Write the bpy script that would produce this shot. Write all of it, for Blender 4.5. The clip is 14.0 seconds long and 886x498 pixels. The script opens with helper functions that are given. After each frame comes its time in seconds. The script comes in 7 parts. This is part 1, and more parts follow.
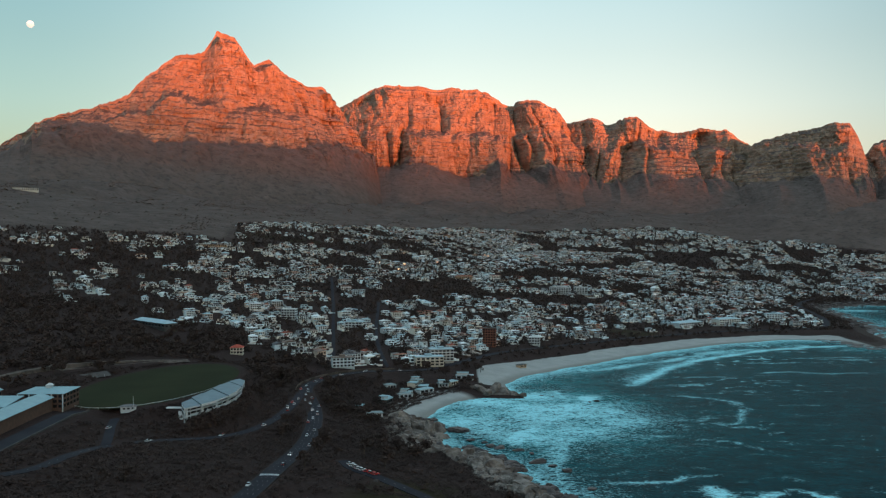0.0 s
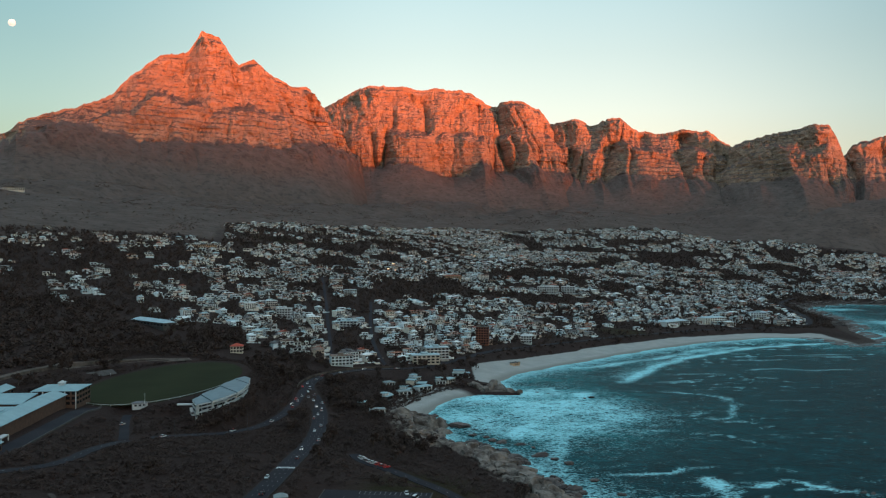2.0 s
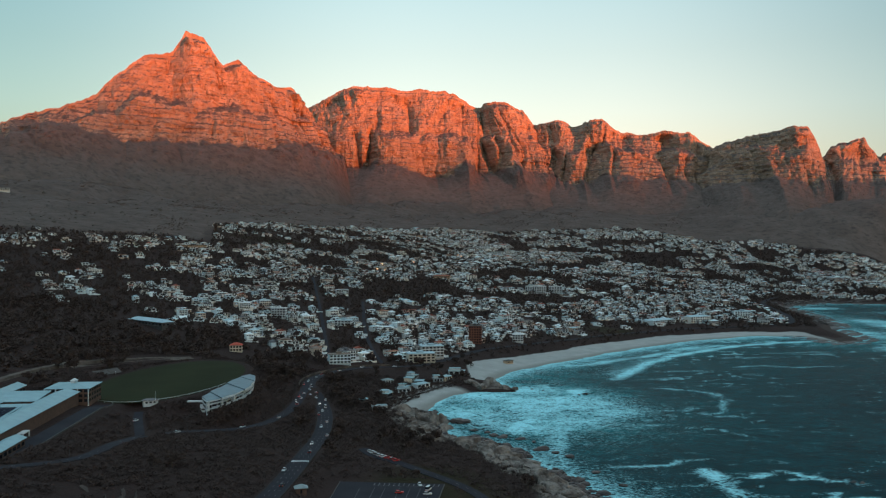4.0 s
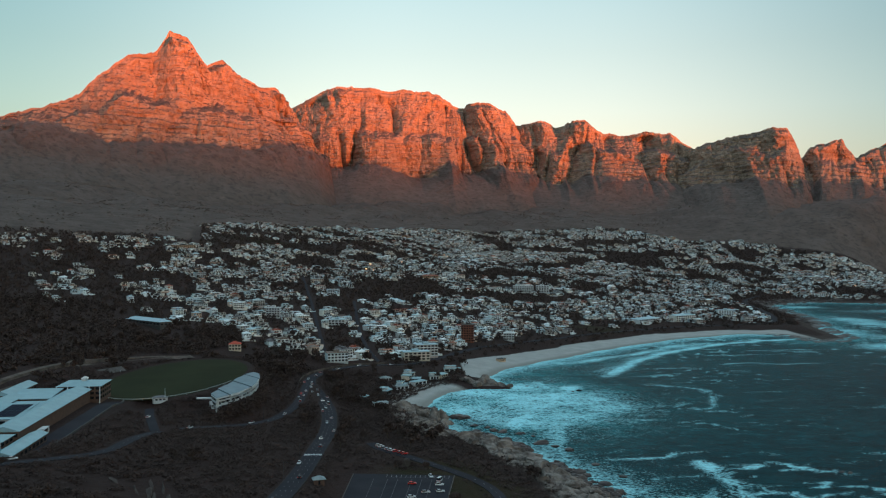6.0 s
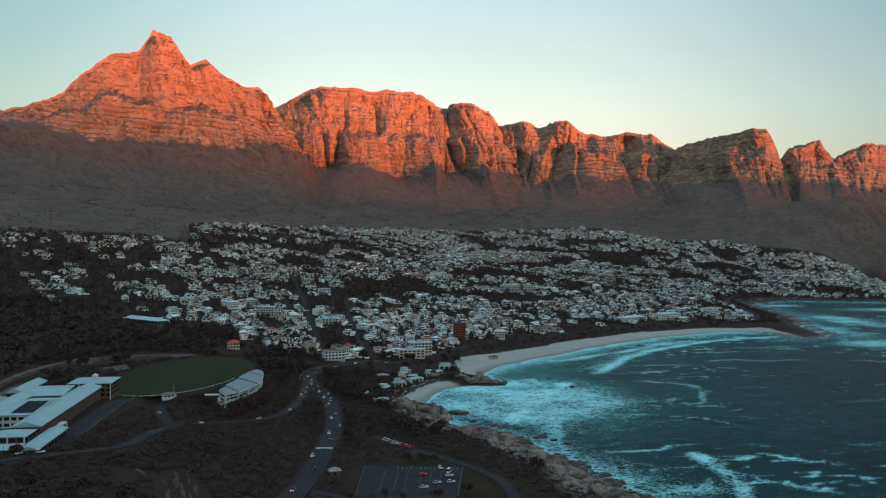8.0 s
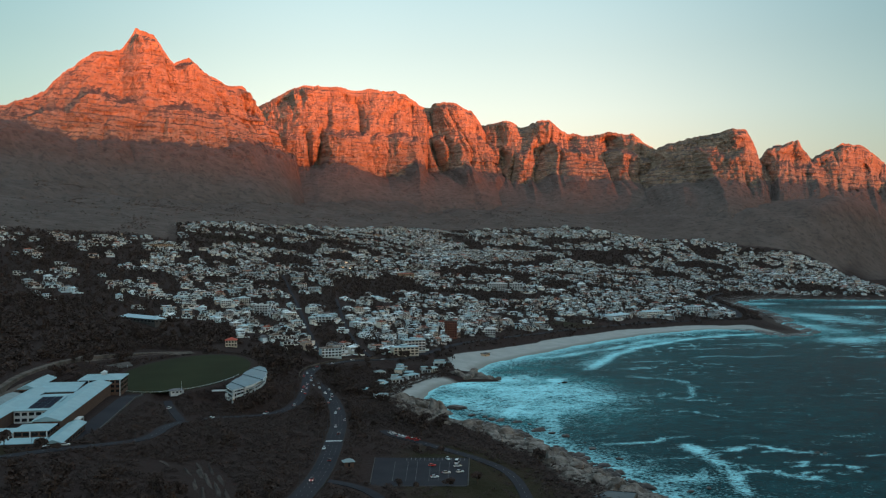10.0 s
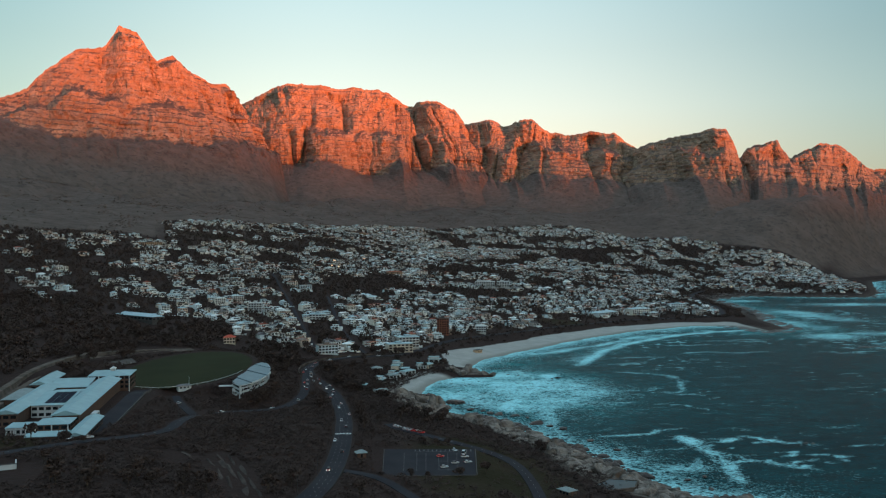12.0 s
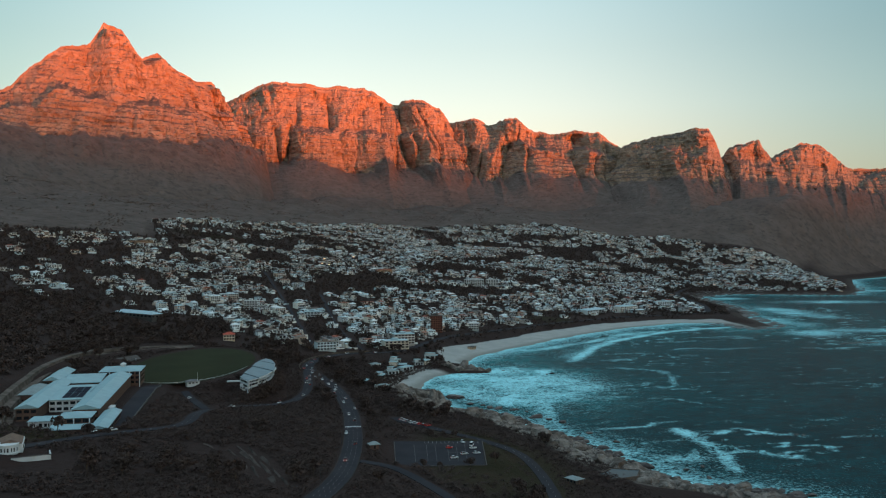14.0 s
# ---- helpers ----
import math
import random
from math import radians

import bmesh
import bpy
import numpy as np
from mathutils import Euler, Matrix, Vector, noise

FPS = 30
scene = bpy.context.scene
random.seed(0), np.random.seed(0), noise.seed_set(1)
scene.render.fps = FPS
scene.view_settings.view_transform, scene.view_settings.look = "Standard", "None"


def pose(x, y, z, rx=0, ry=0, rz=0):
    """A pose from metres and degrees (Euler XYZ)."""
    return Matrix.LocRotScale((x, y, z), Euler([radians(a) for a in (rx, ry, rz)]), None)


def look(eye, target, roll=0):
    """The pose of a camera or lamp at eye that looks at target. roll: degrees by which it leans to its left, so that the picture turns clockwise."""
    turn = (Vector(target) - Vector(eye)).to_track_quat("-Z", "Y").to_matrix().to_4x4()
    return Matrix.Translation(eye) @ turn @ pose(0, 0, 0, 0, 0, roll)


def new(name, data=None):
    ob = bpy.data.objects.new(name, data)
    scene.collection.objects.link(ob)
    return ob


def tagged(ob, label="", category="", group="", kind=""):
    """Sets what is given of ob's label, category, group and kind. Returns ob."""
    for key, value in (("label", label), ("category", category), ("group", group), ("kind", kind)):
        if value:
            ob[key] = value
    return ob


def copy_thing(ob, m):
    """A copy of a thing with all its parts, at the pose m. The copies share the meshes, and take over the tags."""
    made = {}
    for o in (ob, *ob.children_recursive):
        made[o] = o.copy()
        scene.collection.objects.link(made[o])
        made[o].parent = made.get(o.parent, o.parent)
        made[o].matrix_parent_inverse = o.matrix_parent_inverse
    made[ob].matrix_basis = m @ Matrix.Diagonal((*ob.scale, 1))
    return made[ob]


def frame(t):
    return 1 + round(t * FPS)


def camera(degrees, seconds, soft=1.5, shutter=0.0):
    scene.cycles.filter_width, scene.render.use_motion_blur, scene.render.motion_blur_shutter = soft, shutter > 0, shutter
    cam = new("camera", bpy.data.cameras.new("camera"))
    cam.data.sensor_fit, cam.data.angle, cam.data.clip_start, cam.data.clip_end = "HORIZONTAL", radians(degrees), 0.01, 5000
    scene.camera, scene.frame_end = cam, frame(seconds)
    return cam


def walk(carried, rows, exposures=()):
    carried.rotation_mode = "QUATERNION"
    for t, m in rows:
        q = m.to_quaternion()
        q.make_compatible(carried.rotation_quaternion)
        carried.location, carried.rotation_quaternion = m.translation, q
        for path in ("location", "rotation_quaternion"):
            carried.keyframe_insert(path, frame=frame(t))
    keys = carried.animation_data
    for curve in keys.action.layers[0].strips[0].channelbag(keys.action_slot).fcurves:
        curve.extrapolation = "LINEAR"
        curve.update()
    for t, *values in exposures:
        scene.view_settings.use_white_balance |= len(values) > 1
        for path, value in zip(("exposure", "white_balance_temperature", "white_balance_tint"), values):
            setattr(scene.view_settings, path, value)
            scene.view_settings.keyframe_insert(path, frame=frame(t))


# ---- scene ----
cam = camera(54.0, 14.0, soft=1.2)
# seconds, place in metres, then yaw, pitch and roll in degrees
ROWS = [
    (0, 0.0, 0.0, 140.0, 0.00, -0.21, -0.09),
    (0.5, -3.9, -4.1, 140.0, -0.31, -0.21, -0.09),
    (1, -7.9, -8.2, 140.0, -0.62, -0.21, -0.09),
    (1.5, -11.9, -12.3, 140.1, -0.93, -0.21, -0.08),
    (2, -15.9, -16.5, 140.1, -1.24, -0.21, -0.08),
    (2.5, -19.9, -20.7, 140.2, -1.56, -0.21, -0.07),
    (3, -24.0, -24.9, 140.2, -1.87, -0.20, -0.07),
    (4, -32.2, -33.4, 140.3, -2.50, -0.20, -0.06),
    (5, -40.4, -42.0, 140.4, -3.14, -0.20, -0.04),
    (5.5, -44.6, -46.3, 140.5, -3.46, -0.20, -0.04),
    (6, -48.8, -50.6, 140.6, -3.78, -0.20, -0.03),
    (6.5, -53.0, -54.9, 140.7, -4.11, -0.20, -0.03),
    (7, -57.3, -59.1, 140.7, -4.43, -0.21, -0.02),
    (7.5, -61.6, -63.4, 140.8, -4.76, -0.22, -0.02),
    (8, -65.9, -67.7, 140.9, -5.08, -0.23, -0.01),
    (9, -74.6, -76.1, 141.1, -5.74, -0.26, -0.01),
    (10, -83.5, -84.5, 141.3, -6.40, -0.31, -0.01),
    (10.5, -88.0, -88.6, 141.4, -6.73, -0.34, -0.01),
    (11, -92.5, -92.7, 141.5, -7.06, -0.37, -0.01),
    (11.5, -97.0, -96.8, 141.6, -7.38, -0.40, -0.02),
    (12, -101.6, -100.8, 141.7, -7.70, -0.43, -0.03),
    (12.5, -106.2, -104.7, 141.8, -8.01, -0.47, -0.03),
    (13, -110.9, -108.7, 141.9, -8.32, -0.50, -0.04),
    (13.5, -115.6, -112.5, 142.0, -8.62, -0.53, -0.06),
    (14, -120.3, -116.3, 142.1, -8.90, -0.55, -0.07),
]
walk(cam, [(t, pose(x, y, z, 90 + pitch, roll, yaw)) for t, x, y, z, yaw, pitch, roll in ROWS])

# ---- sky and sun ----
SUN_ELEVATION, SUN_TURN = 1.2, 38.0        # degrees; the turn goes from straight behind towards the sea
world = bpy.data.worlds.new("evening_sky")
scene.world = world
world.use_nodes = True
wt = world.node_tree
wt.nodes.clear()
w_out = wt.nodes.new("ShaderNodeOutputWorld")
w_bg = wt.nodes.new("ShaderNodeBackground")
w_sky = wt.nodes.new("ShaderNodeTexSky")
w_sky.sky_type = "NISHITA"
w_sky.sun_disc = False
w_sky.sun_elevation = radians(SUN_ELEVATION)
w_sky.sun_rotation = radians(180 - SUN_TURN)
w_co = wt.nodes.new("ShaderNodeTexCoord")
w_sep = wt.nodes.new("ShaderNodeSeparateXYZ")
w_ramp = wt.nodes.new("ShaderNodeValToRGB")
SKY = [(0.0, (0.385, 0.335, 0.36)), (0.09, (0.345, 0.345, 0.395)), (0.15, (0.31, 0.36, 0.42)), (0.215, (0.225, 0.30, 0.35)),
       (0.29, (0.16, 0.28, 0.33)), (0.6, (0.60, 0.74, 0.82)), (1.0, (0.60, 0.75, 0.85))]
ramp = w_ramp.color_ramp
while len(ramp.elements) < len(SKY):
    ramp.elements.new(0.5)
for e, (at, col) in zip(ramp.elements, SKY):
    e.position, e.color = at, (*col, 1)
w_mul = wt.nodes.new("ShaderNodeMix")
w_mul.data_type, w_mul.blend_type = "RGBA", "ADD"
w_scale = wt.nodes.new("ShaderNodeMix")
w_scale.data_type, w_scale.blend_type = "RGBA", "MULTIPLY"
w_scale.inputs["Factor"].default_value = 1.0
w_scale.inputs[7].default_value = (0.42, 0.42, 0.42, 1)
w_mul.inputs["Factor"].default_value = 1.0
wt.links.new(w_co.outputs["Generated"], w_sep.inputs[0])
wt.links.new(w_sep.outputs["Z"], w_ramp.inputs["Fac"])
wt.links.new(w_sky.outputs[0], w_scale.inputs[6])
wt.links.new(w_ramp.outputs[0], w_mul.inputs[6])
wt.links.new(w_scale.outputs[2], w_mul.inputs[7])
# the glow opposite the sun fades to both sides
w_off = wt.nodes.new("ShaderNodeMath")
w_off.operation = "SUBTRACT"
w_off.inputs[1].default_value = 0.12
w_abs = wt.nodes.new("ShaderNodeMath")
w_abs.operation = "ABSOLUTE"
w_side = wt.nodes.new("ShaderNodeMapRange")
w_side.interpolation_type = "SMOOTHSTEP"
for _k, _v in (("From Min", 0.08), ("From Max", 0.58), ("To Min", 0.0), ("To Max", 1.0)):
    w_side.inputs[_k].default_value = _v
w_fade = wt.nodes.new("ShaderNodeMix")
w_fade.data_type, w_fade.blend_type = "RGBA", "MULTIPLY"
w_fade.inputs["Factor"].default_value = 1.0
wt.links.new(w_sep.outputs["X"], w_off.inputs[0])
wt.links.new(w_off.outputs[0], w_abs.inputs[0])
wt.links.new(w_abs.outputs[0], w_side.inputs["Value"])
wt.links.new(w_mul.outputs[2], w_fade.inputs[6])
w_tint = wt.nodes.new("ShaderNodeMix")
w_tint.data_type = "RGBA"
w_tint.inputs[6].default_value, w_tint.inputs[7].default_value = (1, 1, 1, 1), (0.43, 0.57, 0.61, 1)
wt.links.new(w_side.outputs[0], w_tint.inputs["Factor"])
wt.links.new(w_tint.outputs[2], w_fade.inputs[7])
wt.links.new(w_fade.outputs[2], w_bg.inputs["Color"])
w_bg.inputs["Strength"].default_value = 1.14
wt.links.new(w_bg.outputs[0], w_out.inputs["Surface"])

sun_data = bpy.data.lights.new("sun", "SUN")
sun_data.energy, sun_data.angle, sun_data.color = 11.6, radians(2.3), (1.0, 0.172, 0.042)
sun = new("sun", sun_data)
_a, _e = radians(SUN_TURN), radians(SUN_ELEVATION)
sun_from = Vector((math.sin(_a) * math.cos(_e), -math.cos(_a) * math.cos(_e), math.sin(_e)))
sun.matrix_world = look(sun_from * 3000, (0, 0, 0))

# ---- materials ----
def material(name, base, rough=0.85, vary=0.25, scale=0.2, fine=2.0, bump=0.0, bump_scale=1.0, metal=0.0, tint=None, random_of=None, spec=0.06):
    """Two scales of noise over the base colour; tint: a second colour in the coarse patches; random_of: 'object' or 'island'."""
    m = bpy.data.materials.new(name)
    m.use_nodes = True
    nt = m.node_tree
    n, l = nt.nodes, nt.links
    b = n["Principled BSDF"]
    b.inputs["Roughness"].default_value = rough
    b.inputs["Metallic"].default_value = metal
    b.inputs["Specular IOR Level"].default_value = spec
    geo = n.new("ShaderNodeNewGeometry")
    co, fi = n.new("ShaderNodeTexNoise"), n.new("ShaderNodeTexNoise")
    co.inputs["Scale"].default_value, fi.inputs["Scale"].default_value = scale, fine
    co.inputs["Detail"].default_value, fi.inputs["Detail"].default_value = 5, 3
    for k in (co, fi):
        l.new(geo.outputs["Position"], k.inputs["Vector"])
    mix = n.new("ShaderNodeMix")
    mix.data_type = "RGBA"
    ramp = n.new("ShaderNodeMapRange")
    ramp.inputs["From Min"].default_value, ramp.inputs["From Max"].default_value = 0.38, 0.62
    l.new(co.outputs["Fac"], ramp.inputs["Value"])
    l.new(ramp.outputs[0], mix.inputs["Factor"])
    second = tint or tuple(c * (1 - vary) for c in base)
    mix.inputs[6].default_value, mix.inputs[7].default_value = (*base, 1), (*second, 1)
    col = mix.outputs[2]
    if random_of:
        if random_of == "object":
            src = n.new("ShaderNodeObjectInfo").outputs["Random"]
        else:
            src = geo.outputs["Random Per Island"]
        return_mix = n.new("ShaderNodeHueSaturation")
        mr = n.new("ShaderNodeMapRange")
        mr.inputs["To Min"].default_value, mr.inputs["To Max"].default_value = 0.75, 1.15
        l.new(src, mr.inputs["Value"])
        l.new(mr.outputs[0], return_mix.inputs["Value"])
        l.new(col, return_mix.inputs["Color"])
        col = return_mix.outputs[0]
    hs = n.new("ShaderNodeHueSaturation")
    fr = n.new("ShaderNodeMapRange")
    fr.inputs["To Min"].default_value, fr.inputs["To Max"].default_value = 1 - vary, 1 + vary
    l.new(fi.outputs["Fac"], fr.inputs["Value"])
    l.new(fr.outputs[0], hs.inputs["Value"])
    l.new(col, hs.inputs["Color"])
    l.new(hs.outputs[0], b.inputs["Base Color"])
    if bump:
        bn, bu = n.new("ShaderNodeTexNoise"), n.new("ShaderNodeBump")
        bn.inputs["Scale"].default_value, bn.inputs["Detail"].default_value = bump_scale, 6
        l.new(geo.outputs["Position"], bn.inputs["Vector"])
        bu.inputs["Strength"].default_value, bu.inputs["Distance"].default_value = min(1, bump), bump
        l.new(bn.outputs["Fac"], bu.inputs["Height"])
        l.new(bu.outputs[0], b.inputs["Normal"])
    return m


def palette(name, colours, random_of, rough=0.8, vary=0.12, scale=0.4):
    """One material whose colour is drawn from a short list by chance, piece by piece."""
    m = material(name, colours[0], rough, vary, scale, 3.0)
    nt = m.node_tree
    n, l = nt.nodes, nt.links
    ramp = n.new("ShaderNodeValToRGB")
    ramp.color_ramp.interpolation = "CONSTANT"
    while len(ramp.color_ramp.elements) < len(colours):
        ramp.color_ramp.elements.new(0.5)
    for i, (e, c) in enumerate(zip(ramp.color_ramp.elements, colours)):
        e.position, e.color = i / len(colours), (*c, 1)
    if random_of == "object":
        src = n.new("ShaderNodeObjectInfo").outputs["Random"]
    else:
        src = n.new("ShaderNodeNewGeometry").outputs["Random Per Island"]
    l.new(src, ramp.inputs["Fac"])
    hs = [k for k in n if k.type == "HUE_SAT"][-1]
    mix = n.new("ShaderNodeMix")
    mix.data_type, mix.blend_type = "RGBA", "MULTIPLY"
    grime = n.new("ShaderNodeTexNoise")
    grime.inputs["Scale"].default_value, grime.inputs["Detail"].default_value = 0.35, 4
    gr = n.new("ShaderNodeMapRange")
    gr.inputs["From Min"].default_value, gr.inputs["From Max"].default_value = 0.3, 0.7
    gr.inputs["To Min"].default_value = 0.75
    geo = n.new("ShaderNodeNewGeometry")
    l.new(geo.outputs["Position"], grime.inputs["Vector"])
    l.new(grime.outputs["Fac"], gr.inputs["Value"])
    mix.inputs["Factor"].default_value = 1
    l.new(ramp.outputs[0], mix.inputs[6])
    l.new(gr.outputs[0], mix.inputs[7])
    l.new(mix.outputs[2], hs.inputs["Color"])
    return m


WALLS = [(0.75, 0.82, 0.84), (0.72, 0.68, 0.61), (0.76, 0.83, 0.85), (0.46, 0.42, 0.39), (0.58, 0.44, 0.35), (0.74, 0.82, 0.85), (0.56, 0.66, 0.70), (0.78, 0.74, 0.67), (0.78, 0.83, 0.84), (0.48, 0.49, 0.49)]
ROOFS = [(0.32, 0.44, 0.49), (0.14, 0.14, 0.15), (0.52, 0.63, 0.67), (0.27, 0.085, 0.06), (0.34, 0.40, 0.42), (0.74, 0.80, 0.82), (0.28, 0.12, 0.08), (0.12, 0.09, 0.08), (0.42, 0.55, 0.60), (0.38, 0.51, 0.56), (0.11, 0.11, 0.12), (0.66, 0.74, 0.77), (0.19, 0.15, 0.13)]
M_wall = palette("painted_plaster", WALLS, "object")
M_wall_far = palette("painted_plaster_far", WALLS, "island")
M_roof = palette("roof_sheet", ROOFS, "object", 0.6)
M_roof_far = palette("roof_sheet_far", ROOFS, "island", 0.6)
M_glass = material("dark_window_glass", (0.015, 0.017, 0.02), 0.2, 0.1, 0.5, spec=0.25)
M_leaf = material("leaf", (0.058, 0.044, 0.040), 0.9, 0.15, 0.15, 1.5, tint=(0.064, 0.046, 0.041), random_of="island", spec=0.04)
M_bark = material("bark", (0.09, 0.07, 0.055), 0.9, 0.3, 1.0, 8.0)
M_scrub = material("scrub_leaf", (0.054, 0.040, 0.037), 0.9, 0.12, 0.05, 0.8, tint=(0.059, 0.043, 0.039), spec=0.04)
M_heath = material("mountain_heath", (0.110, 0.084, 0.073), 0.9, 0.25, 0.02, 0.5, tint=(0.125, 0.094, 0.082), random_of="island")
M_granite = material("granite", (0.205, 0.180, 0.162), 0.92, 0.45, 0.16, 1.2, 1.0, 0.5, tint=(0.085, 0.070, 0.062))
M_wet_rock = material("wet_dark_rock", (0.075, 0.06, 0.055), 0.4, 0.3, 0.15, 1.2, 0.5, 0.6, tint=(0.04, 0.035, 0.035))
M_asphalt = material("asphalt", (0.021, 0.021, 0.026), 0.9, 0.2, 0.06, 1.5, tint=(0.027, 0.027, 0.032))
M_dim_kerb = material("weathered_kerb", (0.042, 0.038, 0.037), 0.9, 0.3, 0.3, 3.0)
M_paint = material("road_paint", (0.20, 0.20, 0.21), 0.7, 0.25, 0.6, 4.0)
M_kerb = material("concrete_kerb", (0.085, 0.08, 0.078), 0.9, 0.2, 0.3, 3.0)
M_white = material("white_painted_wall", (0.50, 0.53, 0.54), 0.7, 0.10, 0.3, 3.0)
M_zinc = material("pale_metal_roof", (0.225, 0.35, 0.385), 0.6, 0.10, 0.15, 2.0, spec=0.15)
M_brick = material("brown_brick", (0.115, 0.072, 0.056), 0.9, 0.25, 0.4, 4.0, tint=(0.09, 0.058, 0.048))
M_solar = material("solar_panel", (0.010, 0.014, 0.026), 0.7, 0.2, 0.5, spec=0.04)
M_slab = material("bare_slab", (0.072, 0.058, 0.052), 0.92, 0.4, 0.15, 1.2, 0.5, 0.6, tint=(0.042, 0.034, 0.031))
M_turf = material("mown_turf", (0.021, 0.025, 0.011), 0.95, 0.22, 0.03, 1.0, tint=(0.017, 0.020, 0.009))
M_stone = material("dry_stone", (0.115, 0.092, 0.080), 0.9, 0.3, 0.15, 1.5, 0.3, 0.6, tint=(0.06, 0.05, 0.042))
M_metal = material("galvanised_steel", (0.35, 0.36, 0.37), 0.5, 0.1, 1.0, metal=0.8)
M_pole = material("dull_painted_steel", (0.06, 0.06, 0.062), 0.7, 0.15, 1.0)
M_rubber = material("tyre_rubber", (0.02, 0.02, 0.02), 0.9, 0.1)
M_car = palette("car_paint", [(0.55, 0.56, 0.57), (0.45, 0.46, 0.47), (0.25, 0.26, 0.28), (0.05, 0.05, 0.055), (0.28, 0.03, 0.03), (0.14, 0.15, 0.17)], "object", 0.3, 0.04)

# ---- helpers for shapes ----
def link(name, verts, faces, mats, parent=None, label="", smooth=False, mat_index=None):
    me = bpy.data.meshes.new(name)
    me.from_pydata(verts, [], faces)
    for m in (mats if isinstance(mats, (list, tuple)) else [mats]):
        me.materials.append(m)
    if mat_index is not None:
        me.polygons.foreach_set("material_index", np.asarray(mat_index, dtype=np.int32))
    if smooth:
        me.polygons.foreach_set("use_smooth", np.ones(len(me.polygons), dtype=bool))
    me.update()
    ob = new(name, me)
    if parent is not None:
        ob.parent = parent
    if label:
        tagged(ob, label)
    return ob


def holder(name, m=None):
    e = new(name)
    e.empty_display_size = 1.0
    if m is not None:
        e.matrix_world = m
    return e


BOX_F = [(0, 3, 2, 1), (4, 5, 6, 7), (0, 1, 5, 4), (1, 2, 6, 5), (2, 3, 7, 6), (3, 0, 4, 7)]
def box_v(x0, x1, y0, y1, z0, z1):
    return [(x0, y0, z0), (x1, y0, z0), (x1, y1, z0), (x0, y1, z0), (x0, y0, z1), (x1, y0, z1), (x1, y1, z1), (x0, y1, z1)]


class Shape:
    """Collects vertices and faces of one mesh."""
    def __init__(self):
        self.v, self.f = [], []

    def add(self, verts, faces):
        o = len(self.v)
        self.v += [tuple(p) for p in verts]
        self.f += [tuple(i + o for i in q) for q in faces]
        return self

    def box(self, x0, x1, y0, y1, z0, z1):
        return self.add(box_v(x0, x1, y0, y1, z0, z1), BOX_F)

    def gable(self, x0, x1, y0, y1, z0, rise, over=0.5, thick=0.25):
        """A pitched roof with its ridge along y, closed below."""
        xm, a, b, c, d = (x0 + x1) / 2, x0 - over, x1 + over, y0 - over, y1 + over
        v = [(a, c, z0), (xm, c, z0 + rise), (b, c, z0), (b, c, z0 - thick), (a, c, z0 - thick),
             (a, d, z0), (xm, d, z0 + rise), (b, d, z0), (b, d, z0 - thick), (a, d, z0 - thick)]
        return self.add(v, [(0, 1, 6, 5), (1, 2, 7, 6), (2, 3, 8, 7), (4, 0, 5, 9), (3, 4, 9, 8), (4, 3, 2, 1, 0), (5, 6, 7, 8, 9)])

    def hip(self, x0, x1, y0, y1, z0, rise, over=0.5, thick=0.2):
        a, b, c, d = x0 - over, x1 + over, y0 - over, y1 + over
        w = min(b - a, d - c) / 2 * 0.98
        if b - a < d - c:
            r = [((a + b) / 2, c + w, z0 + rise), ((a + b) / 2, d - w, z0 + rise)]
            top = [(4, 5, 8), (5, 6, 9, 8), (6, 7, 9), (7, 4, 8, 9)]
        else:
            r = [(a + w, (c + d) / 2, z0 + rise), (b - w, (c + d) / 2, z0 + rise)]
            top = [(4, 5, 9, 8), (5, 6, 9), (6, 7, 8, 9), (7, 4, 8)]
        v = box_v(a, b, c, d, z0 - thick, z0) + r
        return self.add(v, [(0, 3, 2, 1), (0, 1, 5, 4), (1, 2, 6, 5), (2, 3, 7, 6), (3, 0, 4, 7)] + top)

    def cyl(self, x, y, z0, z1, r0, r1=None, n=6):
        r1 = r0 if r1 is None else r1
        v = [(x + r * math.cos(2 * math.pi * i / n), y + r * math.sin(2 * math.pi * i / n), z) for z, r in ((z0, r0), (z1, r1)) for i in range(n)]
        return self.add(v, [(i, (i + 1) % n, n + (i + 1) % n, n + i) for i in range(n)] + [tuple(range(n))[::-1], tuple(range(n, 2 * n))])

    def out(self, name, mat, parent=None, label="", smooth=False):
        return link(name, self.v, self.f, mat, parent, label, smooth)


_rng = np.random.RandomState(7)
TABLE = _rng.rand(256, 256)
def vnoise(x, y):
    x, y = np.asarray(x, float), np.asarray(y, float)
    xi, yi = np.floor(x).astype(int), np.floor(y).astype(int)
    fx, fy = x - xi, y - yi
    fx, fy = fx * fx * (3 - 2 * fx), fy * fy * (3 - 2 * fy)
    g = lambda a, b: TABLE[(xi + a) & 255, (yi + b) & 255]
    return (g(0, 0) * (1 - fx) + g(1, 0) * fx) * (1 - fy) + (g(0, 1) * (1 - fx) + g(1, 1) * fx) * fy


def fbm(x, y, octaves=4):
    s, a = 0.0, 0.5
    for k in range(octaves):
        s = s + a * vnoise(x * 2 ** k + 17.3 * k, y * 2 ** k + 9.1 * k)
        a *= 0.5
    return s / (1 - 0.5 ** octaves)


def smooth(a, b, x):
    t = np.clip((np.asarray(x, float) - a) / (b - a), 0, 1)
    return t * t * (3 - 2 * t)

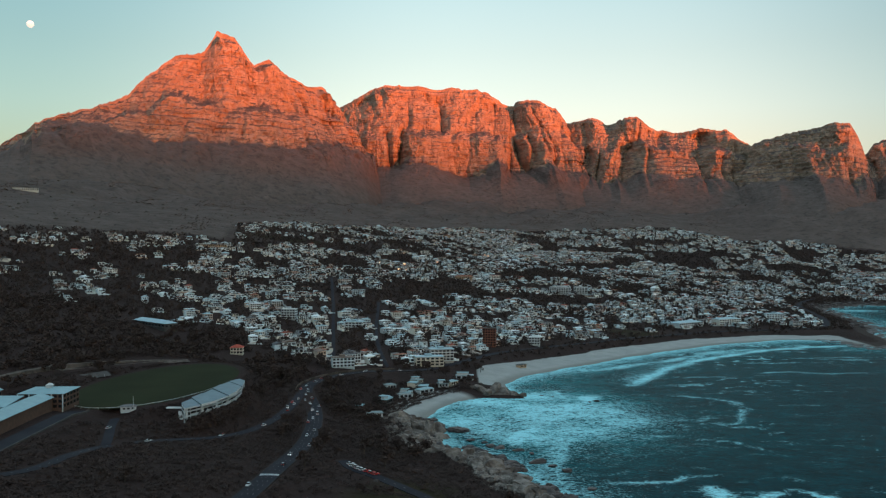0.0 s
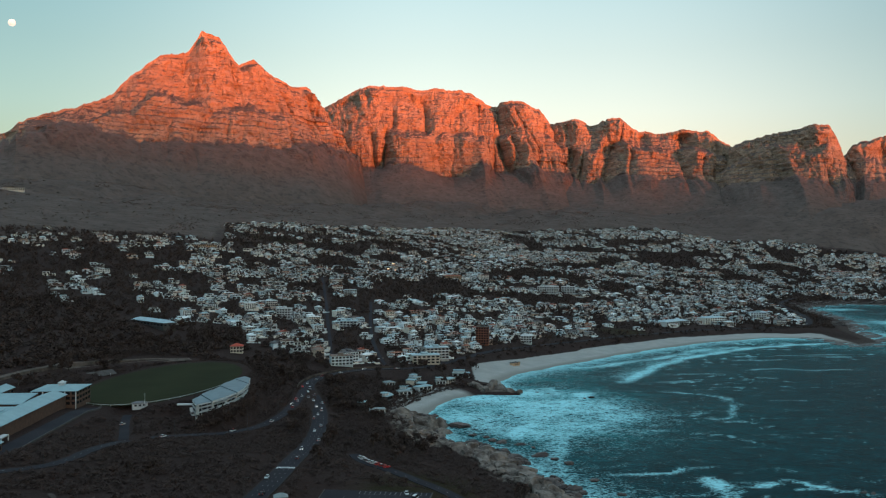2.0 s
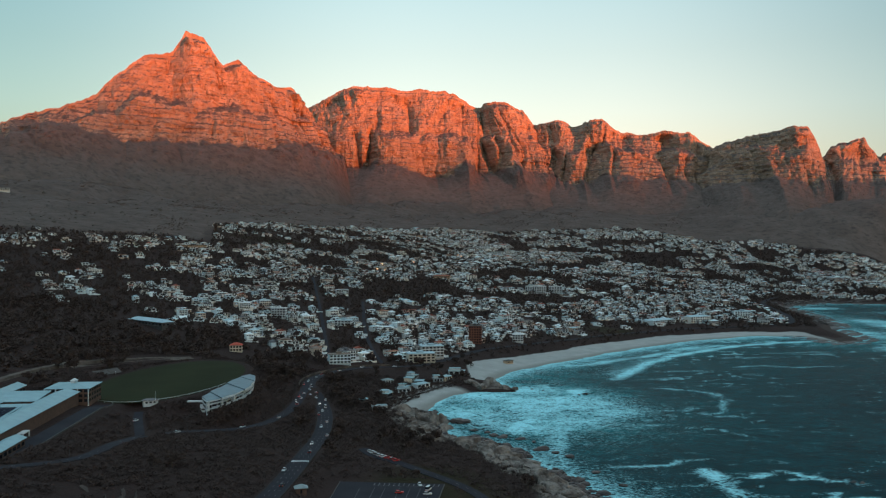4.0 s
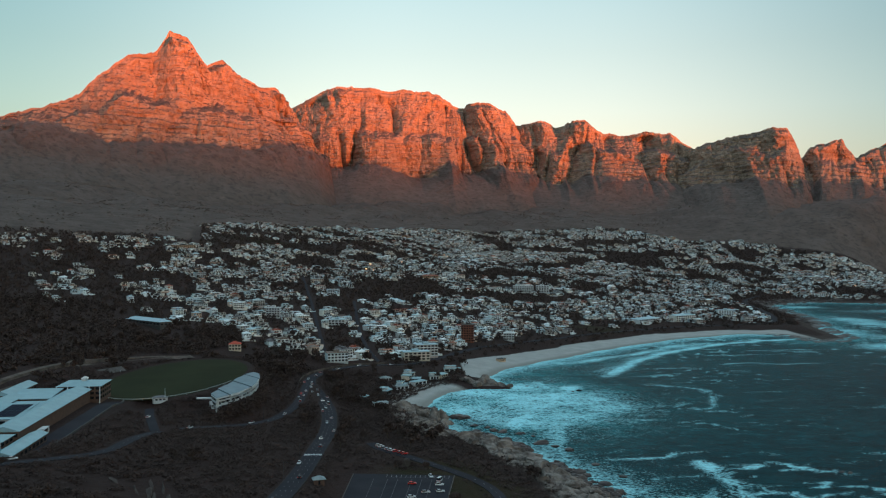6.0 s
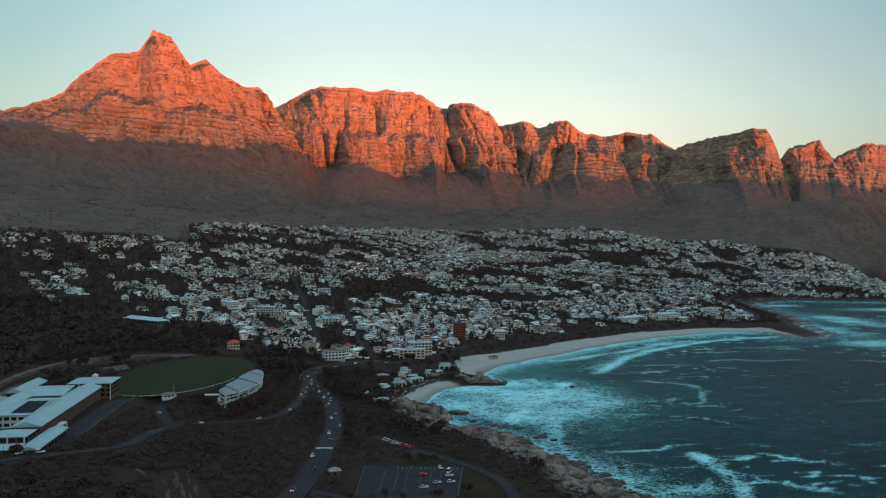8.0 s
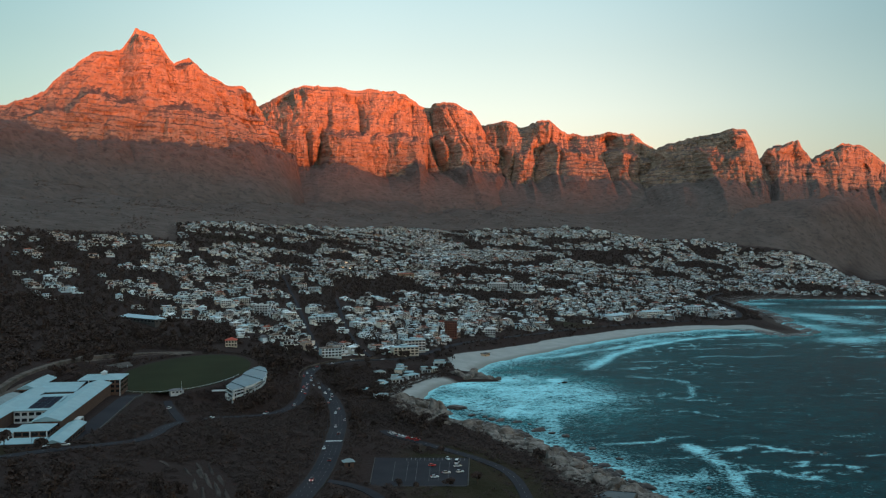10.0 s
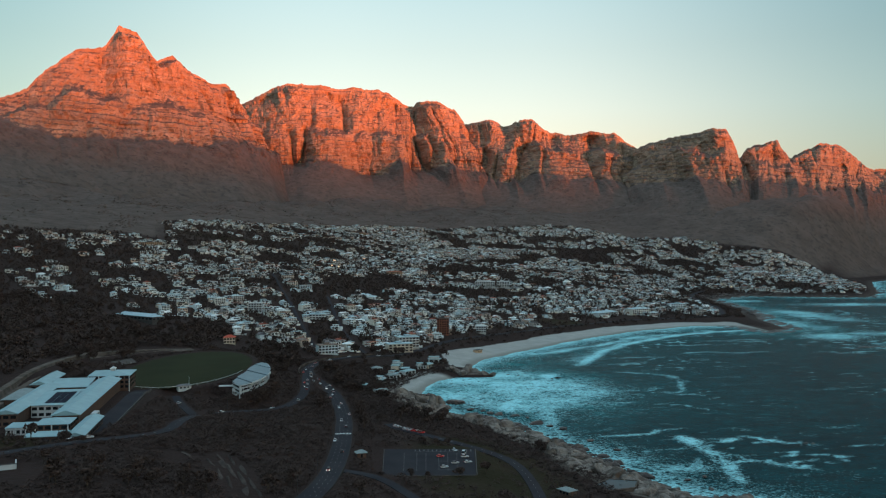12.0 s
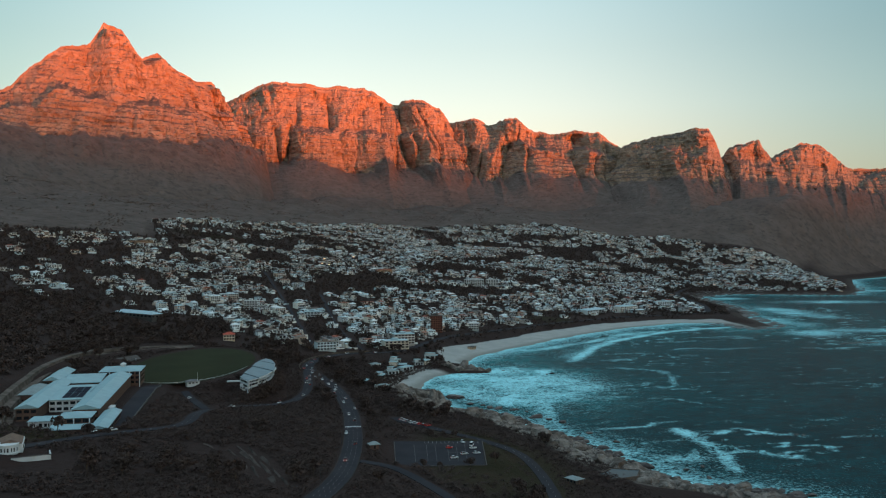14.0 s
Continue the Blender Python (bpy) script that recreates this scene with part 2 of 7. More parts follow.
# ---- the lie of the land ----
COAST_NEAR = [(150, -900), (190, -300), (185, 60), (165, 230), (138, 325), (94, 362), (75, 410), (68, 455), (52, 500), (40, 545), (22, 580), (-4, 598), (-6, 640),
              (-18, 690), (-12, 722), (10, 778), (34, 800), (74, 800), (64, 840), (60, 880), (84, 928), (141, 996)]
COAST_FAR = [(256, 1120), (389, 1240), (514, 1300), (585, 1285), (600, 1200), (650, 1240), (690, 1400), (760, 1560), (800, 1760), (850, 1960), (1000, 2075), (1144, 2020),
             (1293, 1990), (1420, 2130), (1620, 2446), (1850, 2800), (2165, 3040), (2520, 3380), (3200, 3700), (4200, 4000)]
COAST = np.array(COAST_NEAR + COAST_FAR, float)
RING = np.array(COAST_NEAR + COAST_FAR + [(4200, 7000), (-6000, 7000), (-6000, -900)], float)


def line_distance(x, y, pts):
    """Distance to a polyline, and the number of the segment plus the share of it at the nearest place."""
    best, at = np.full(x.shape, 1e18), np.zeros(x.shape)
    for i, (a, b) in enumerate(zip(pts[:-1], pts[1:])):
        d = b[:2] - a[:2]
        t = np.clip(((x - a[0]) * d[0] + (y - a[1]) * d[1]) / (d @ d), 0, 1)
        q = (x - a[0] - t * d[0]) ** 2 + (y - a[1] - t * d[1]) ** 2
        near = q < best
        best, at = np.where(near, q, best), np.where(near, i + t, at)
    return np.sqrt(best), at


def in_ring(x, y, ring):
    c = np.zeros(x.shape, bool)
    for (x1, y1), (x2, y2) in zip(ring, np.roll(ring, -1, 0)):
        if y1 != y2:
            c ^= ((y1 > y) != (y2 > y)) & (x < (x2 - x1) * (y - y1) / (y2 - y1) + x1)
    return c


def shore(x, y):
    """Metres inland of the waterline; at sea below nought."""
    d, _ = line_distance(x, y, COAST)
    return np.where(in_ring(x, y, RING), d, -d)


INLAND = [-400, -60, 0, 12, 40, 120, 160, 300, 500, 600, 800, 900, 1000, 1200, 2000, 2700, 4000]
HEIGHT = [-20, -6, 0, 3, 7, 16, 21, 42, 66, 80, 104, 128, 150, 190, 345, 480, 560]


TOWN_LOW = [(-830, 1500), (-700, 1260), (-600, 1110), (-535, 1050), (-498, 1059), (-439, 1066), (-368, 1023), (-277, 939), (-222, 938), (-155, 905), (-135, 875), (-112, 848), (-85, 885), (-50, 895), (-25, 925), (15, 990), (55, 1060), (115, 1120), (195, 1200),
            (245, 1240), (330, 1330), (400, 1375), (520, 1415), (625, 1420), (670, 1560), (720, 1760), (790, 2000), (880, 2130), (1000, 2125), (1144, 2075)]
TOWN_HIGH = [(1290, 2045), (1400, 2160), (1560, 2430), (1660, 2640), (1600, 2820), (1450, 2850), (1320, 2920), (1200, 3010), (1000, 3060), (850, 3080), (636, 3100), (419, 3090), (70, 2940), (-194, 2580), (-331, 2300), (-488, 2070), (-437, 1805), (-540, 1832), (-654, 1726), (-747, 1685), (-815, 1585)]
TOWN = np.array(TOWN_LOW + TOWN_HIGH, float)


APRON = [(1067, 4372), (1263, 4267), (1508, 4150), (1645, 3864), (1757, 3759), (1950, 3650), (2300, 3800), (2950, 4120), (3600, 4150)]
def slope_height(x, y):
    x, y = np.asarray(x, float), np.asarray(y, float)
    s = shore(x, y)
    z = np.interp(s, INLAND, HEIGHT)
    low = np.exp(-((x - 470) / 330) ** 2 - ((y - 1480) / 330) ** 2)
    beach = np.exp(-((x - 0) / 45) ** 2 - ((y - 750) / 70) ** 2) + smooth(60, 120, x) * smooth(860, 930, y) * smooth(640, 560, x) * smooth(1420, 1350, y)
    z = np.where(s > 0, z * (1 - 0.5 * low), z)
    z = np.where((s > 0) & (s < 75), z * (1 - 0.55 * np.clip(beach, 0, 1) * smooth(75, 40, s)), z)
    z = z * (1 + 0.32 * smooth(250, 900, x) * smooth(420, 820, s))
    # the apron of fallen stone under the eastern buttresses
    far = np.full(np.shape(x), 9e9)
    for (ax_, ay_), (bx_, by_) in zip(APRON[:-1], APRON[1:]):
        ex, ey = bx_ - ax_, by_ - ay_
        k_ = np.clip(((x - ax_) * ex + (y - ay_) * ey) / (ex * ex + ey * ey), 0, 1)
        far = np.minimum(far, np.hypot(x - ax_ - k_ * ex, y - ay_ - k_ * ey))
    rise = np.clip((1250 - far) / 980, 0, 1) ** 1.2 * smooth(60, 420, s) * smooth(800, 1350, x)
    z = z + np.maximum(365 - z, 0) * rise * (1 + 0.22 * (fbm(x / 170 + 2, y / 170, 3) - 0.5))
    z = z - rise * smooth(80, 300, s) * (26 * (1 - np.abs(2 * fbm((x + 0.45 * y) / 150 + 7, (y - 0.4 * x) / 520, 3) - 1)) ** 3 + 7 * (fbm(x / 28, y / 28, 3) - 0.5))
    rough = smooth(20, 120, s) * (2.0 + 10 * smooth(1200, 1900, s))
    return z + (fbm(x / 90, y / 90) - 0.5) * rough + (fbm(x / 400 + 5, y / 400, 3) - 0.5) * 36 * smooth(1250, 2000, s) - (1 - np.abs(2 * fbm(x / 190 + 7, y / 420, 3) - 1)) ** 2 * 34 * smooth(1150, 1900, s)


def with_heights(pts, sm=5):
    """Points every 6 m along a smooth line through pts, with the smoothed height of the land."""
    p = np.array(pts, float)
    for _ in range(3):
        q = np.empty((2 * len(p), 2))
        q[0], q[-1] = p[0], p[-1]
        q[1:-1:2] = p[:-1] * 0.75 + p[1:] * 0.25
        q[2:-1:2] = p[:-1] * 0.25 + p[1:] * 0.75
        p = q
    d = np.r_[0, np.cumsum(np.hypot(*np.diff(p, axis=0).T))]
    t = np.linspace(0, d[-1], int(d[-1] / 6) + 2)
    p = np.stack([np.interp(t, d, p[:, 0]), np.interp(t, d, p[:, 1])], 1)
    z = slope_height(p[:, 0], p[:, 1])
    for _ in range(sm * 3):
        z[1:-1] = (z[:-2] + 2 * z[1:-1] + z[2:]) / 4
    return np.c_[p, z]


ROADS = {
    "main_road": ([(-128, 200), (-118, 250), (-106, 295), (-99, 340), (-93, 400), (-90, 462), (-88, 533), (-90, 605), (-97, 665), (-110, 720), (-120, 752), (-118, 785), (-104, 822), (-80, 856), (-45, 872), (-15, 900), (20, 965), (60, 1035), (120, 1095), (200, 1170), (280, 1250), (400, 1345), (520, 1390), (610, 1390), (690, 1560), (740, 1760), (800, 1980), (900, 2110)], 5.3),
    "lower_road": ([(-120, 740), (-119, 695), (-119, 650), (-122, 610), (-130, 572), (-143, 545), (-163, 525), (-176, 505), (-186, 483), (-190, 444), (-188, 408), (-195, 387), (-211, 368), (-234, 338), (-262, 285)], 3.8),
    "club_road": ([(-187, 482), (-196, 510), (-206, 540), (-211, 560)], 2.8),
    "cove_road": ([(-58, 508), (-52, 492), (-40, 482), (-23, 463), (0, 435), (12, 405), (9, 352), (1, 296), (-10, 240)], 3.2),
    "park_lane": ([(-97, 352), (-80, 345), (-69, 331), (-54, 281), (-45, 230)], 2.6),
    "town_street": ([(-112, 880), (-122, 972), (-138, 1093), (-160, 1270), (-181, 1425), (-200, 1560)], 2.0),
    "second_street": ([(-56, 890), (-68, 960), (-84, 1080), (-98, 1330)], 2.0),
}
LINES = {k: (with_heights(p), hw) for k, (p, hw) in ROADS.items()}
FIELD = dict(at=(-218, 675), along=(0.06, 1.0), half=(52, 112), z=33.0)
PADS = [(-266, 480, 45, 112, 35.0, -6.0), (-41, 395, 30, 32, 16.0, 0.0), (-240, 284, 20, 18, 45.0, 0.0), (-158, 612, 9, 52, 29.4, 0.0)]   # middle, half sizes, height, turn


def ground(x, y):
    x, y = np.asarray(x, float), np.asarray(y, float)
    z = slope_height(x, y)
    for px, py, hx, hy, pz, turn in PADS:
        c, s = math.cos(radians(turn)), math.sin(radians(turn))
        u, v = (x - px) * c + (y - py) * s, -(x - px) * s + (y - py) * c
        d = np.hypot(np.maximum(abs(u) - hx, 0), np.maximum(abs(v) - hy, 0))
        w = smooth(16, 2, d)
        z = z * (1 - w) + pz * w
    fx, fy = FIELD["at"]
    r = np.hypot((x - fx - (y - fy) * 0.06) / FIELD["half"][0], (y - fy) / FIELD["half"][1])
    w = smooth(1.28, 1.06, r)
    z = z * (1 - w) + FIELD["z"] * w
    for line, hw in LINES.values():
        lo, hi = line[:, :2].min(0) - hw - 14, line[:, :2].max(0) + hw + 14
        m = (x > lo[0]) & (x < hi[0]) & (y > lo[1]) & (y < hi[1])
        if m.any():
            d, at = line_distance(x[m], y[m], line)
            rz = np.interp(at, np.arange(len(line)), line[:, 2])
            w = smooth(hw + 13, hw + 4.5, d)
            z[m] = z[m] * (1 - w) + (rz - 0.25) * w
    return z


def ground_at(x, y):
    return float(ground(np.array([x], float), np.array([y], float))[0])


def steps(*runs):
    out = []
    for a, b, d in runs:
        out += list(np.arange(a, b, d))
    return np.array(out + [runs[-1][1]], float)


def grid_faces(nx, ny):
    i = np.arange(nx - 1)[None, :] + np.arange(ny - 1)[:, None] * nx
    return np.stack([i, i + 1, i + nx + 1, i + nx], -1).reshape(-1, 4)


def store(ob, name, values):
    a = ob.data.attributes.new(name, "FLOAT", "POINT")
    a.data.foreach_set("value", np.asarray(values, np.float32))


# ---- ground ----
gx = steps((-5200, -2400, 140), (-2400, -700, 34), (-700, -440, 13), (-440, 160, 5), (160, 700, 9), (700, 2400, 24), (2400, 4200, 90))
gy = steps((-3200, 0, 160), (0, 220, 12), (220, 900, 5), (900, 1500, 9), (1500, 3200, 18), (3200, 5200, 40))
X, Y = np.meshgrid(gx, gy)
Z = ground(X.ravel(), Y.ravel())
S = shore(X.ravel(), Y.ravel())
X, Y = X.ravel(), Y.ravel()
land = link("ground", np.c_[X, Y, Z], grid_faces(len(gx), len(gy)), [], smooth=True)
sandy = smooth(52, 44, S + 8 * (fbm(X / 25, Y / 25) - 0.5)) * np.clip(smooth(40, 32, S) * np.exp(-((X + 5) / 42) ** 2 - ((Y - 752) / 62) ** 2) * 1.6 + smooth(28, 44, X) * smooth(842, 862, Y) * smooth(620, 585, X) * smooth(1450, 1400, Y), 0, 1)
store(land, "sand", np.clip(sandy, 0, 1))
store(land, "inland", np.where(S > 200, np.maximum(S, 5.5 * Z + 350), S) + 1300 * np.maximum(smooth(1500, 1900, X) * smooth(20, 90, S), smooth(1500, 1900, Y) * smooth(10, 70, np.where(in_ring(X, Y, TOWN), 0, line_distance(X, Y, np.vstack([TOWN, TOWN[:1]]))[0])) * smooth(60, 200, S)))
lawn = np.exp(-((X + 12) / 48) ** 2 - ((Y - 375) / 105) ** 2) * 1.2 + np.exp(-((X - 285) / 40) ** 2 - ((Y - 1285) / 36) ** 2) * 1.3 + np.exp(-((X + 340) / 110) ** 2 - ((Y - 1950) / 40) ** 2) + np.exp(-((X + 262) / 30) ** 2 - ((Y - 345) / 24) ** 2)
store(land, "lawn", np.clip(lawn * (0.7 + 0.6 * fbm(X / 20, Y / 20)), 0, 1))
r_field = np.hypot((X - FIELD["at"][0] - (Y - FIELD["at"][1]) * 0.06) / FIELD["half"][0], (Y - FIELD["at"][1]) / FIELD["half"][1])
store(land, "rock", smooth(45, 14, S + 30 * (fbm(X / 30 + 4, Y / 30) - 0.5)) * smooth(720, 690, Y) + 0.42 * smooth(40, 20, S) * smooth(580, 600, X) + smooth(0.9, 1.0, np.exp(-((X - 55) / 26) ** 2 - ((Y - 822) / 24) ** 2) * 1.5))
tagged(land, "dark scrub-covered coastal slope with sand and bare granite", "ground", kind="structure")

m = bpy.data.materials.new("land_cover")
m.use_nodes = True
nt = m.node_tree
n, l = nt.nodes, nt.links
b = n["Principled BSDF"]
b.inputs["Roughness"].default_value = 0.92
b.inputs["Specular IOR Level"].default_value = 0.04
geo = n.new("ShaderNodeNewGeometry")
def noise_node(nodes, links, source, scale, detail=5, rough=0.6):
    k = nodes.new("ShaderNodeTexNoise")
    k.inputs["Scale"].default_value, k.inputs["Detail"].default_value, k.inputs["Roughness"].default_value = scale, detail, rough
    links.new(source, k.inputs["Vector"])
    return k.outputs["Fac"]
def ranged(nodes, links, value, a, b_, lo=0.0, hi=1.0):
    k = nodes.new("ShaderNodeMapRange")
    for name, v in (("From Min", a), ("From Max", b_), ("To Min", lo), ("To Max", hi)):
        k.inputs[name].default_value = v
    links.new(value, k.inputs["Value"])
    return k.outputs[0]
def mixed(nodes, links, fac, one, two):
    k = nodes.new("ShaderNodeMix")
    k.data_type = "RGBA"
    links.new(fac, k.inputs["Factor"])
    for slot, c in ((6, one), (7, two)):
        if isinstance(c, tuple):
            k.inputs[slot].default_value = (*c, 1)
        else:
            links.new(c, k.inputs[slot])
    return k.outputs[2]
def attribute(nodes, name):
    k = nodes.new("ShaderNodeAttribute")
    k.attribute_name = name
    return k.outputs["Fac"]
pos = geo.outputs["Position"]
scrub = mixed(n, l, ranged(n, l, noise_node(n, l, pos, 0.02), 0.4, 0.6), (0.029, 0.0195, 0.0178), (0.034, 0.0225, 0.0205))
scrub = mixed(n, l, ranged(n, l, noise_node(n, l, pos, 0.25), 0.5, 0.75), scrub, (0.026, 0.0172, 0.0158))
upland = mixed(n, l, ranged(n, l, noise_node(n, l, pos, 0.012, 8), 0.42, 0.62), (0.090, 0.069, 0.061), (0.114, 0.088, 0.078))
upland = mixed(n, l, ranged(n, l, noise_node(n, l, pos, 0.05, 8, 0.75), 0.68, 0.78), upland, (0.165, 0.118, 0.102))
upland = mixed(n, l, ranged(n, l, noise_node(n, l, pos, 0.045, 9, 0.75), 0.50, 0.62), upland, (0.062, 0.049, 0.044))
cover = mixed(n, l, ranged(n, l, attribute(n, "inland"), 1050, 1500), scrub, upland)
grass = mixed(n, l, ranged(n, l, noise_node(n, l, pos, 0.04, 5), 0.4, 0.65), (0.023, 0.020, 0.011), (0.031, 0.023, 0.015))
cover = mixed(n, l, ranged(n, l, attribute(n, "lawn"), 0.35, 0.65), cover, grass)
bare = mixed(n, l, ranged(n, l, noise_node(n, l, pos, 0.15, 6), 0.4, 0.65), (0.125, 0.108, 0.095), (0.060, 0.050, 0.044))
cover = mixed(n, l, ranged(n, l, attribute(n, "rock"), 0.35, 0.6), cover, bare)
sand = mixed(n, l, ranged(n, l, noise_node(n, l, pos, 0.06, 5), 0.35, 0.65), (0.32, 0.325, 0.31), (0.265, 0.27, 0.26))
sand = mixed(n, l, ranged(n, l, attribute(n, "inland"), 12, 3), sand, (0.20, 0.20, 0.185))
cover = mixed(n, l, ranged(n, l, attribute(n, "sand"), 0.4, 0.6), cover, sand)
l.new(cover, b.inputs["Base Color"])
bu = n.new("ShaderNodeBump")
bu.inputs["Strength"].default_value, bu.inputs["Distance"].default_value = 0.7, 2.0
l.new(noise_node(n, l, pos, 0.35, 6), bu.inputs["Height"])
bu0 = n.new("ShaderNodeBump")
bu0.inputs["Strength"].default_value = 1.0
l.new(ranged(n, l, attribute(n, "inland"), 1000, 1500, 0.0, 7.0), bu0.inputs["Distance"])
l.new(noise_node(n, l, pos, 0.022, 9, 0.68), bu0.inputs["Height"])
l.new(bu0.outputs[0], bu.inputs["Normal"])
l.new(bu.outputs[0], b.inputs["Normal"])
land.data.materials.append(m)

# ---- sea ----
sx = steps((-160, 500, 5), (500, 1200, 9), (1200, 4200, 60))
sy = steps((-3200, 200, 100), (200, 1000, 5), (1000, 1500, 7), (1500, 2400, 14), (2400, 5200, 60))
X, Y = np.meshgrid(sx, sy)
X, Y = X.ravel(), Y.ravel()
D = -shore(X, Y)
swell = (X * 0.55 + Y * 0.84)
lines = np.sin((D + 26 * fbm(X / 120, Y / 120)) / 15.0)
Zs = 0.35 * lines * smooth(180, 20, D) * smooth(0, 20, D) + 0.9 * (fbm(X / 45, Y / 28) - 0.5) + 1.1 * (fbm(X / 14, Y / 9, 3) - 0.5) * smooth(4, 30, D)
Zs = Zs - 0.15
sea = link("sea", np.c_[X, Y, Zs], grid_faces(len(sx), len(sy)), [], smooth=True)
n1, n2 = fbm(X / 38 + 3, Y / 30), fbm(X / 90 + 8, Y / 70 + 2)
cove = np.exp(-((X - 75) / 100) ** 2 - ((Y - 725) / 125) ** 2)
rocky = smooth(720, 560, Y) * smooth(150, 30, X)
wide = 20 + 26 * smooth(830, 950, Y) * smooth(640, 500, X) + 14 * rocky + 22 * smooth(560, 470, Y) + 26 * smooth(600, 700, X) * smooth(1000, 1200, Y)
foam = np.exp(-np.maximum(D, 0) / wide) * 0.95
foam = np.maximum(foam, 0.86 * np.clip(cove * 1.6, 0, 1) * (0.45 + 0.9 * n1))
# breakers: crest lines with a trail of foam towards the sand
def crest(pts, width, strength, trail=0.0):
    global foam
    p = np.array(pts, float)
    d_, at_ = line_distance(X + 7 * (n1 - 0.5) * 2, Y + 9 * (n2 - 0.5) * 2, p)
    ends = smooth(0.0, 0.6, at_) * smooth(len(p) - 1.0, len(p) - 1.6, at_)
    foam = np.maximum(foam, strength * np.exp(-(d_ / width) ** 2) * (0.25 + 0.75 * ends) * (0.6 + 0.8 * fbm(X / 26 + 3, Y / 26)))
    if trail:
        side = np.interp(at_, np.arange(len(p)), -shore(p[:, 0], p[:, 1]))
        foam = np.maximum(foam, 0.8 * np.exp(-np.maximum(d_ - 3, 0) / trail) * (D < side) * ends * (0.5 + 0.7 * n1))
crest([(178, 862), (214, 916), (258, 992), (307, 1059), (363, 1110), (434, 1174), (516, 1215), (590, 1225)], 11, 1.0, 36)
crest([(125, 985), (176, 980), (221, 1019), (282, 1069), (356, 1145), (450, 1210)], 13, 0.8, 20)
crest([(71, 821), (107, 841), (112, 735), (90, 623), (70, 539), (66, 490), (82, 455), (100, 410)], 7, 0.75, 26)
crest([(46, 598), (60, 650), (84, 700), (108, 745), (128, 792), (140, 830)], 13, 1.0, 36)
crest([(10, 735), (32, 770), (60, 770), (90, 780)], 9, 0.7, 12)
crest([(150, 690), (140, 740), (150, 800)], 4, 0.7)
crest([(152, 506), (157, 480), (159, 450), (156, 425), (148, 398), (140, 375)], 6.5, 1.0)
crest([(148, 508), (158, 496), (160, 474)], 8, 1.0)
crest([(160, 452), (172, 432), (190, 412), (214, 398)], 4, 0.75)
crest([(150, 446), (136, 432), (112, 410)], 3, 0.7)
crest([(196, 504), (210, 490), (220, 478), (240, 470)], 4.5, 0.95)
crest([(258, 462), (275, 464), (300, 462)], 4, 0.7)
crest([(90, 521), (112, 514), (136, 514), (148, 526), (176, 527)], 3.5, 0.85)
crest([(168, 638), (202, 620), (231, 586)], 2.6, 0.7)
crest([(202, 821), (238, 806), (269, 781), (235, 688), (204, 673)], 4, 0.7)
crest([(265, 800), (260, 760), (268, 735)], 8, 0.6)
crest([(284, 759), (316, 767), (349, 774)], 4, 0.55)
crest([(245, 922), (280, 928), (330, 931)], 5, 0.6)
crest([(330, 955), (388, 971), (419, 952), (500, 963)], 6, 0.62)
crest([(340, 1044), (394, 1040), (460, 1055)], 7, 0.62)
crest([(410, 1085), (480, 1095), (560, 1100)], 7, 0.6)
crest([(108, 472), (135, 479)], 3, 0.6)
crest([(257, 517), (285, 520), (320, 531)], 3, 0.55)
crest([(550, 960), (556, 925)], 9, 0.6)
# thin lace of spent foam, lying along the swell
u = fbm(X / 70 + 2 * n2, (Y - 0.15 * X) / 13, 4)
streak = 1 - np.abs(2 * u - 1) * 8
patch = smooth(0.48, 0.66, fbm(X / 150 + 40, Y / 110 + 11, 3))
belt = smooth(930, 1010, Y - 0.12 * X) * smooth(1260, 1180, Y) * smooth(200, 330, X)
foam = np.maximum(foam, np.clip(streak, 0, 1) * np.clip(0.42 + 0.50 * patch + 0.40 * belt, 0, 0.98) * smooth(800, 60, D))
# white water over sunken rocks off the point
for rx, ry, ra, rb in ((118, 420, 30, 16), (108, 372, 34, 14), (236, 468, 7, 4), (700, 1330, 60, 150), (660, 1120, 60, 60), (690, 985, 80, 34), (840, 1500, 60, 180), (760, 1150, 90, 40), (1080, 1750, 150, 60), (1500, 2150, 120, 60), (900, 1900, 60, 60)):
    g = np.exp(-((X - rx) / ra) ** 2 - ((Y - ry) / rb) ** 2)
    foam = np.maximum(foam, g * (0.35 + 0.9 * n1))
store(sea, "foam", np.clip(foam, 0, 1))
store(sea, "shallow", smooth(150, 0, D) * (0.12 + 0.58 * smooth(520, 680, Y)) + 0.20 * smooth(380, 140, D) * smooth(480, 640, Y) + 0.45 * cove)
tagged(sea, "dark teal sea with breaking waves and white foam", "sea", kind="structure")
m = bpy.data.materials.new("sea_water")
m.use_nodes = True
n, l = m.node_tree.nodes, m.node_tree.links
b = n["Principled BSDF"]
geo = n.new("ShaderNodeNewGeometry")
pos = geo.outputs["Position"]
stretch = n.new("ShaderNodeMapping")
stretch.inputs["Scale"].default_value = (1.0, 1.45, 1.0)
stretch.inputs["Rotation"].default_value = (0, 0, 0.5)
l.new(pos, stretch.inputs["Vector"])
water = mixed(n, l, ranged(n, l, attribute(n, "shallow"), 0.0, 1.0), (0.0018, 0.025, 0.032), (0.014, 0.150, 0.168))
water = mixed(n, l, ranged(n, l, noise_node(n, l, pos, 0.012, 4), 0.4, 0.65), water, (0.003, 0.040, 0.048))
# light and dark sides of the ripples, put into the water's colour by noise
chop_shade = ranged(n, l, noise_node(n, l, stretch.outputs[0], 0.05, 7, 0.7), 0.35, 0.65, 0.60, 1.34)
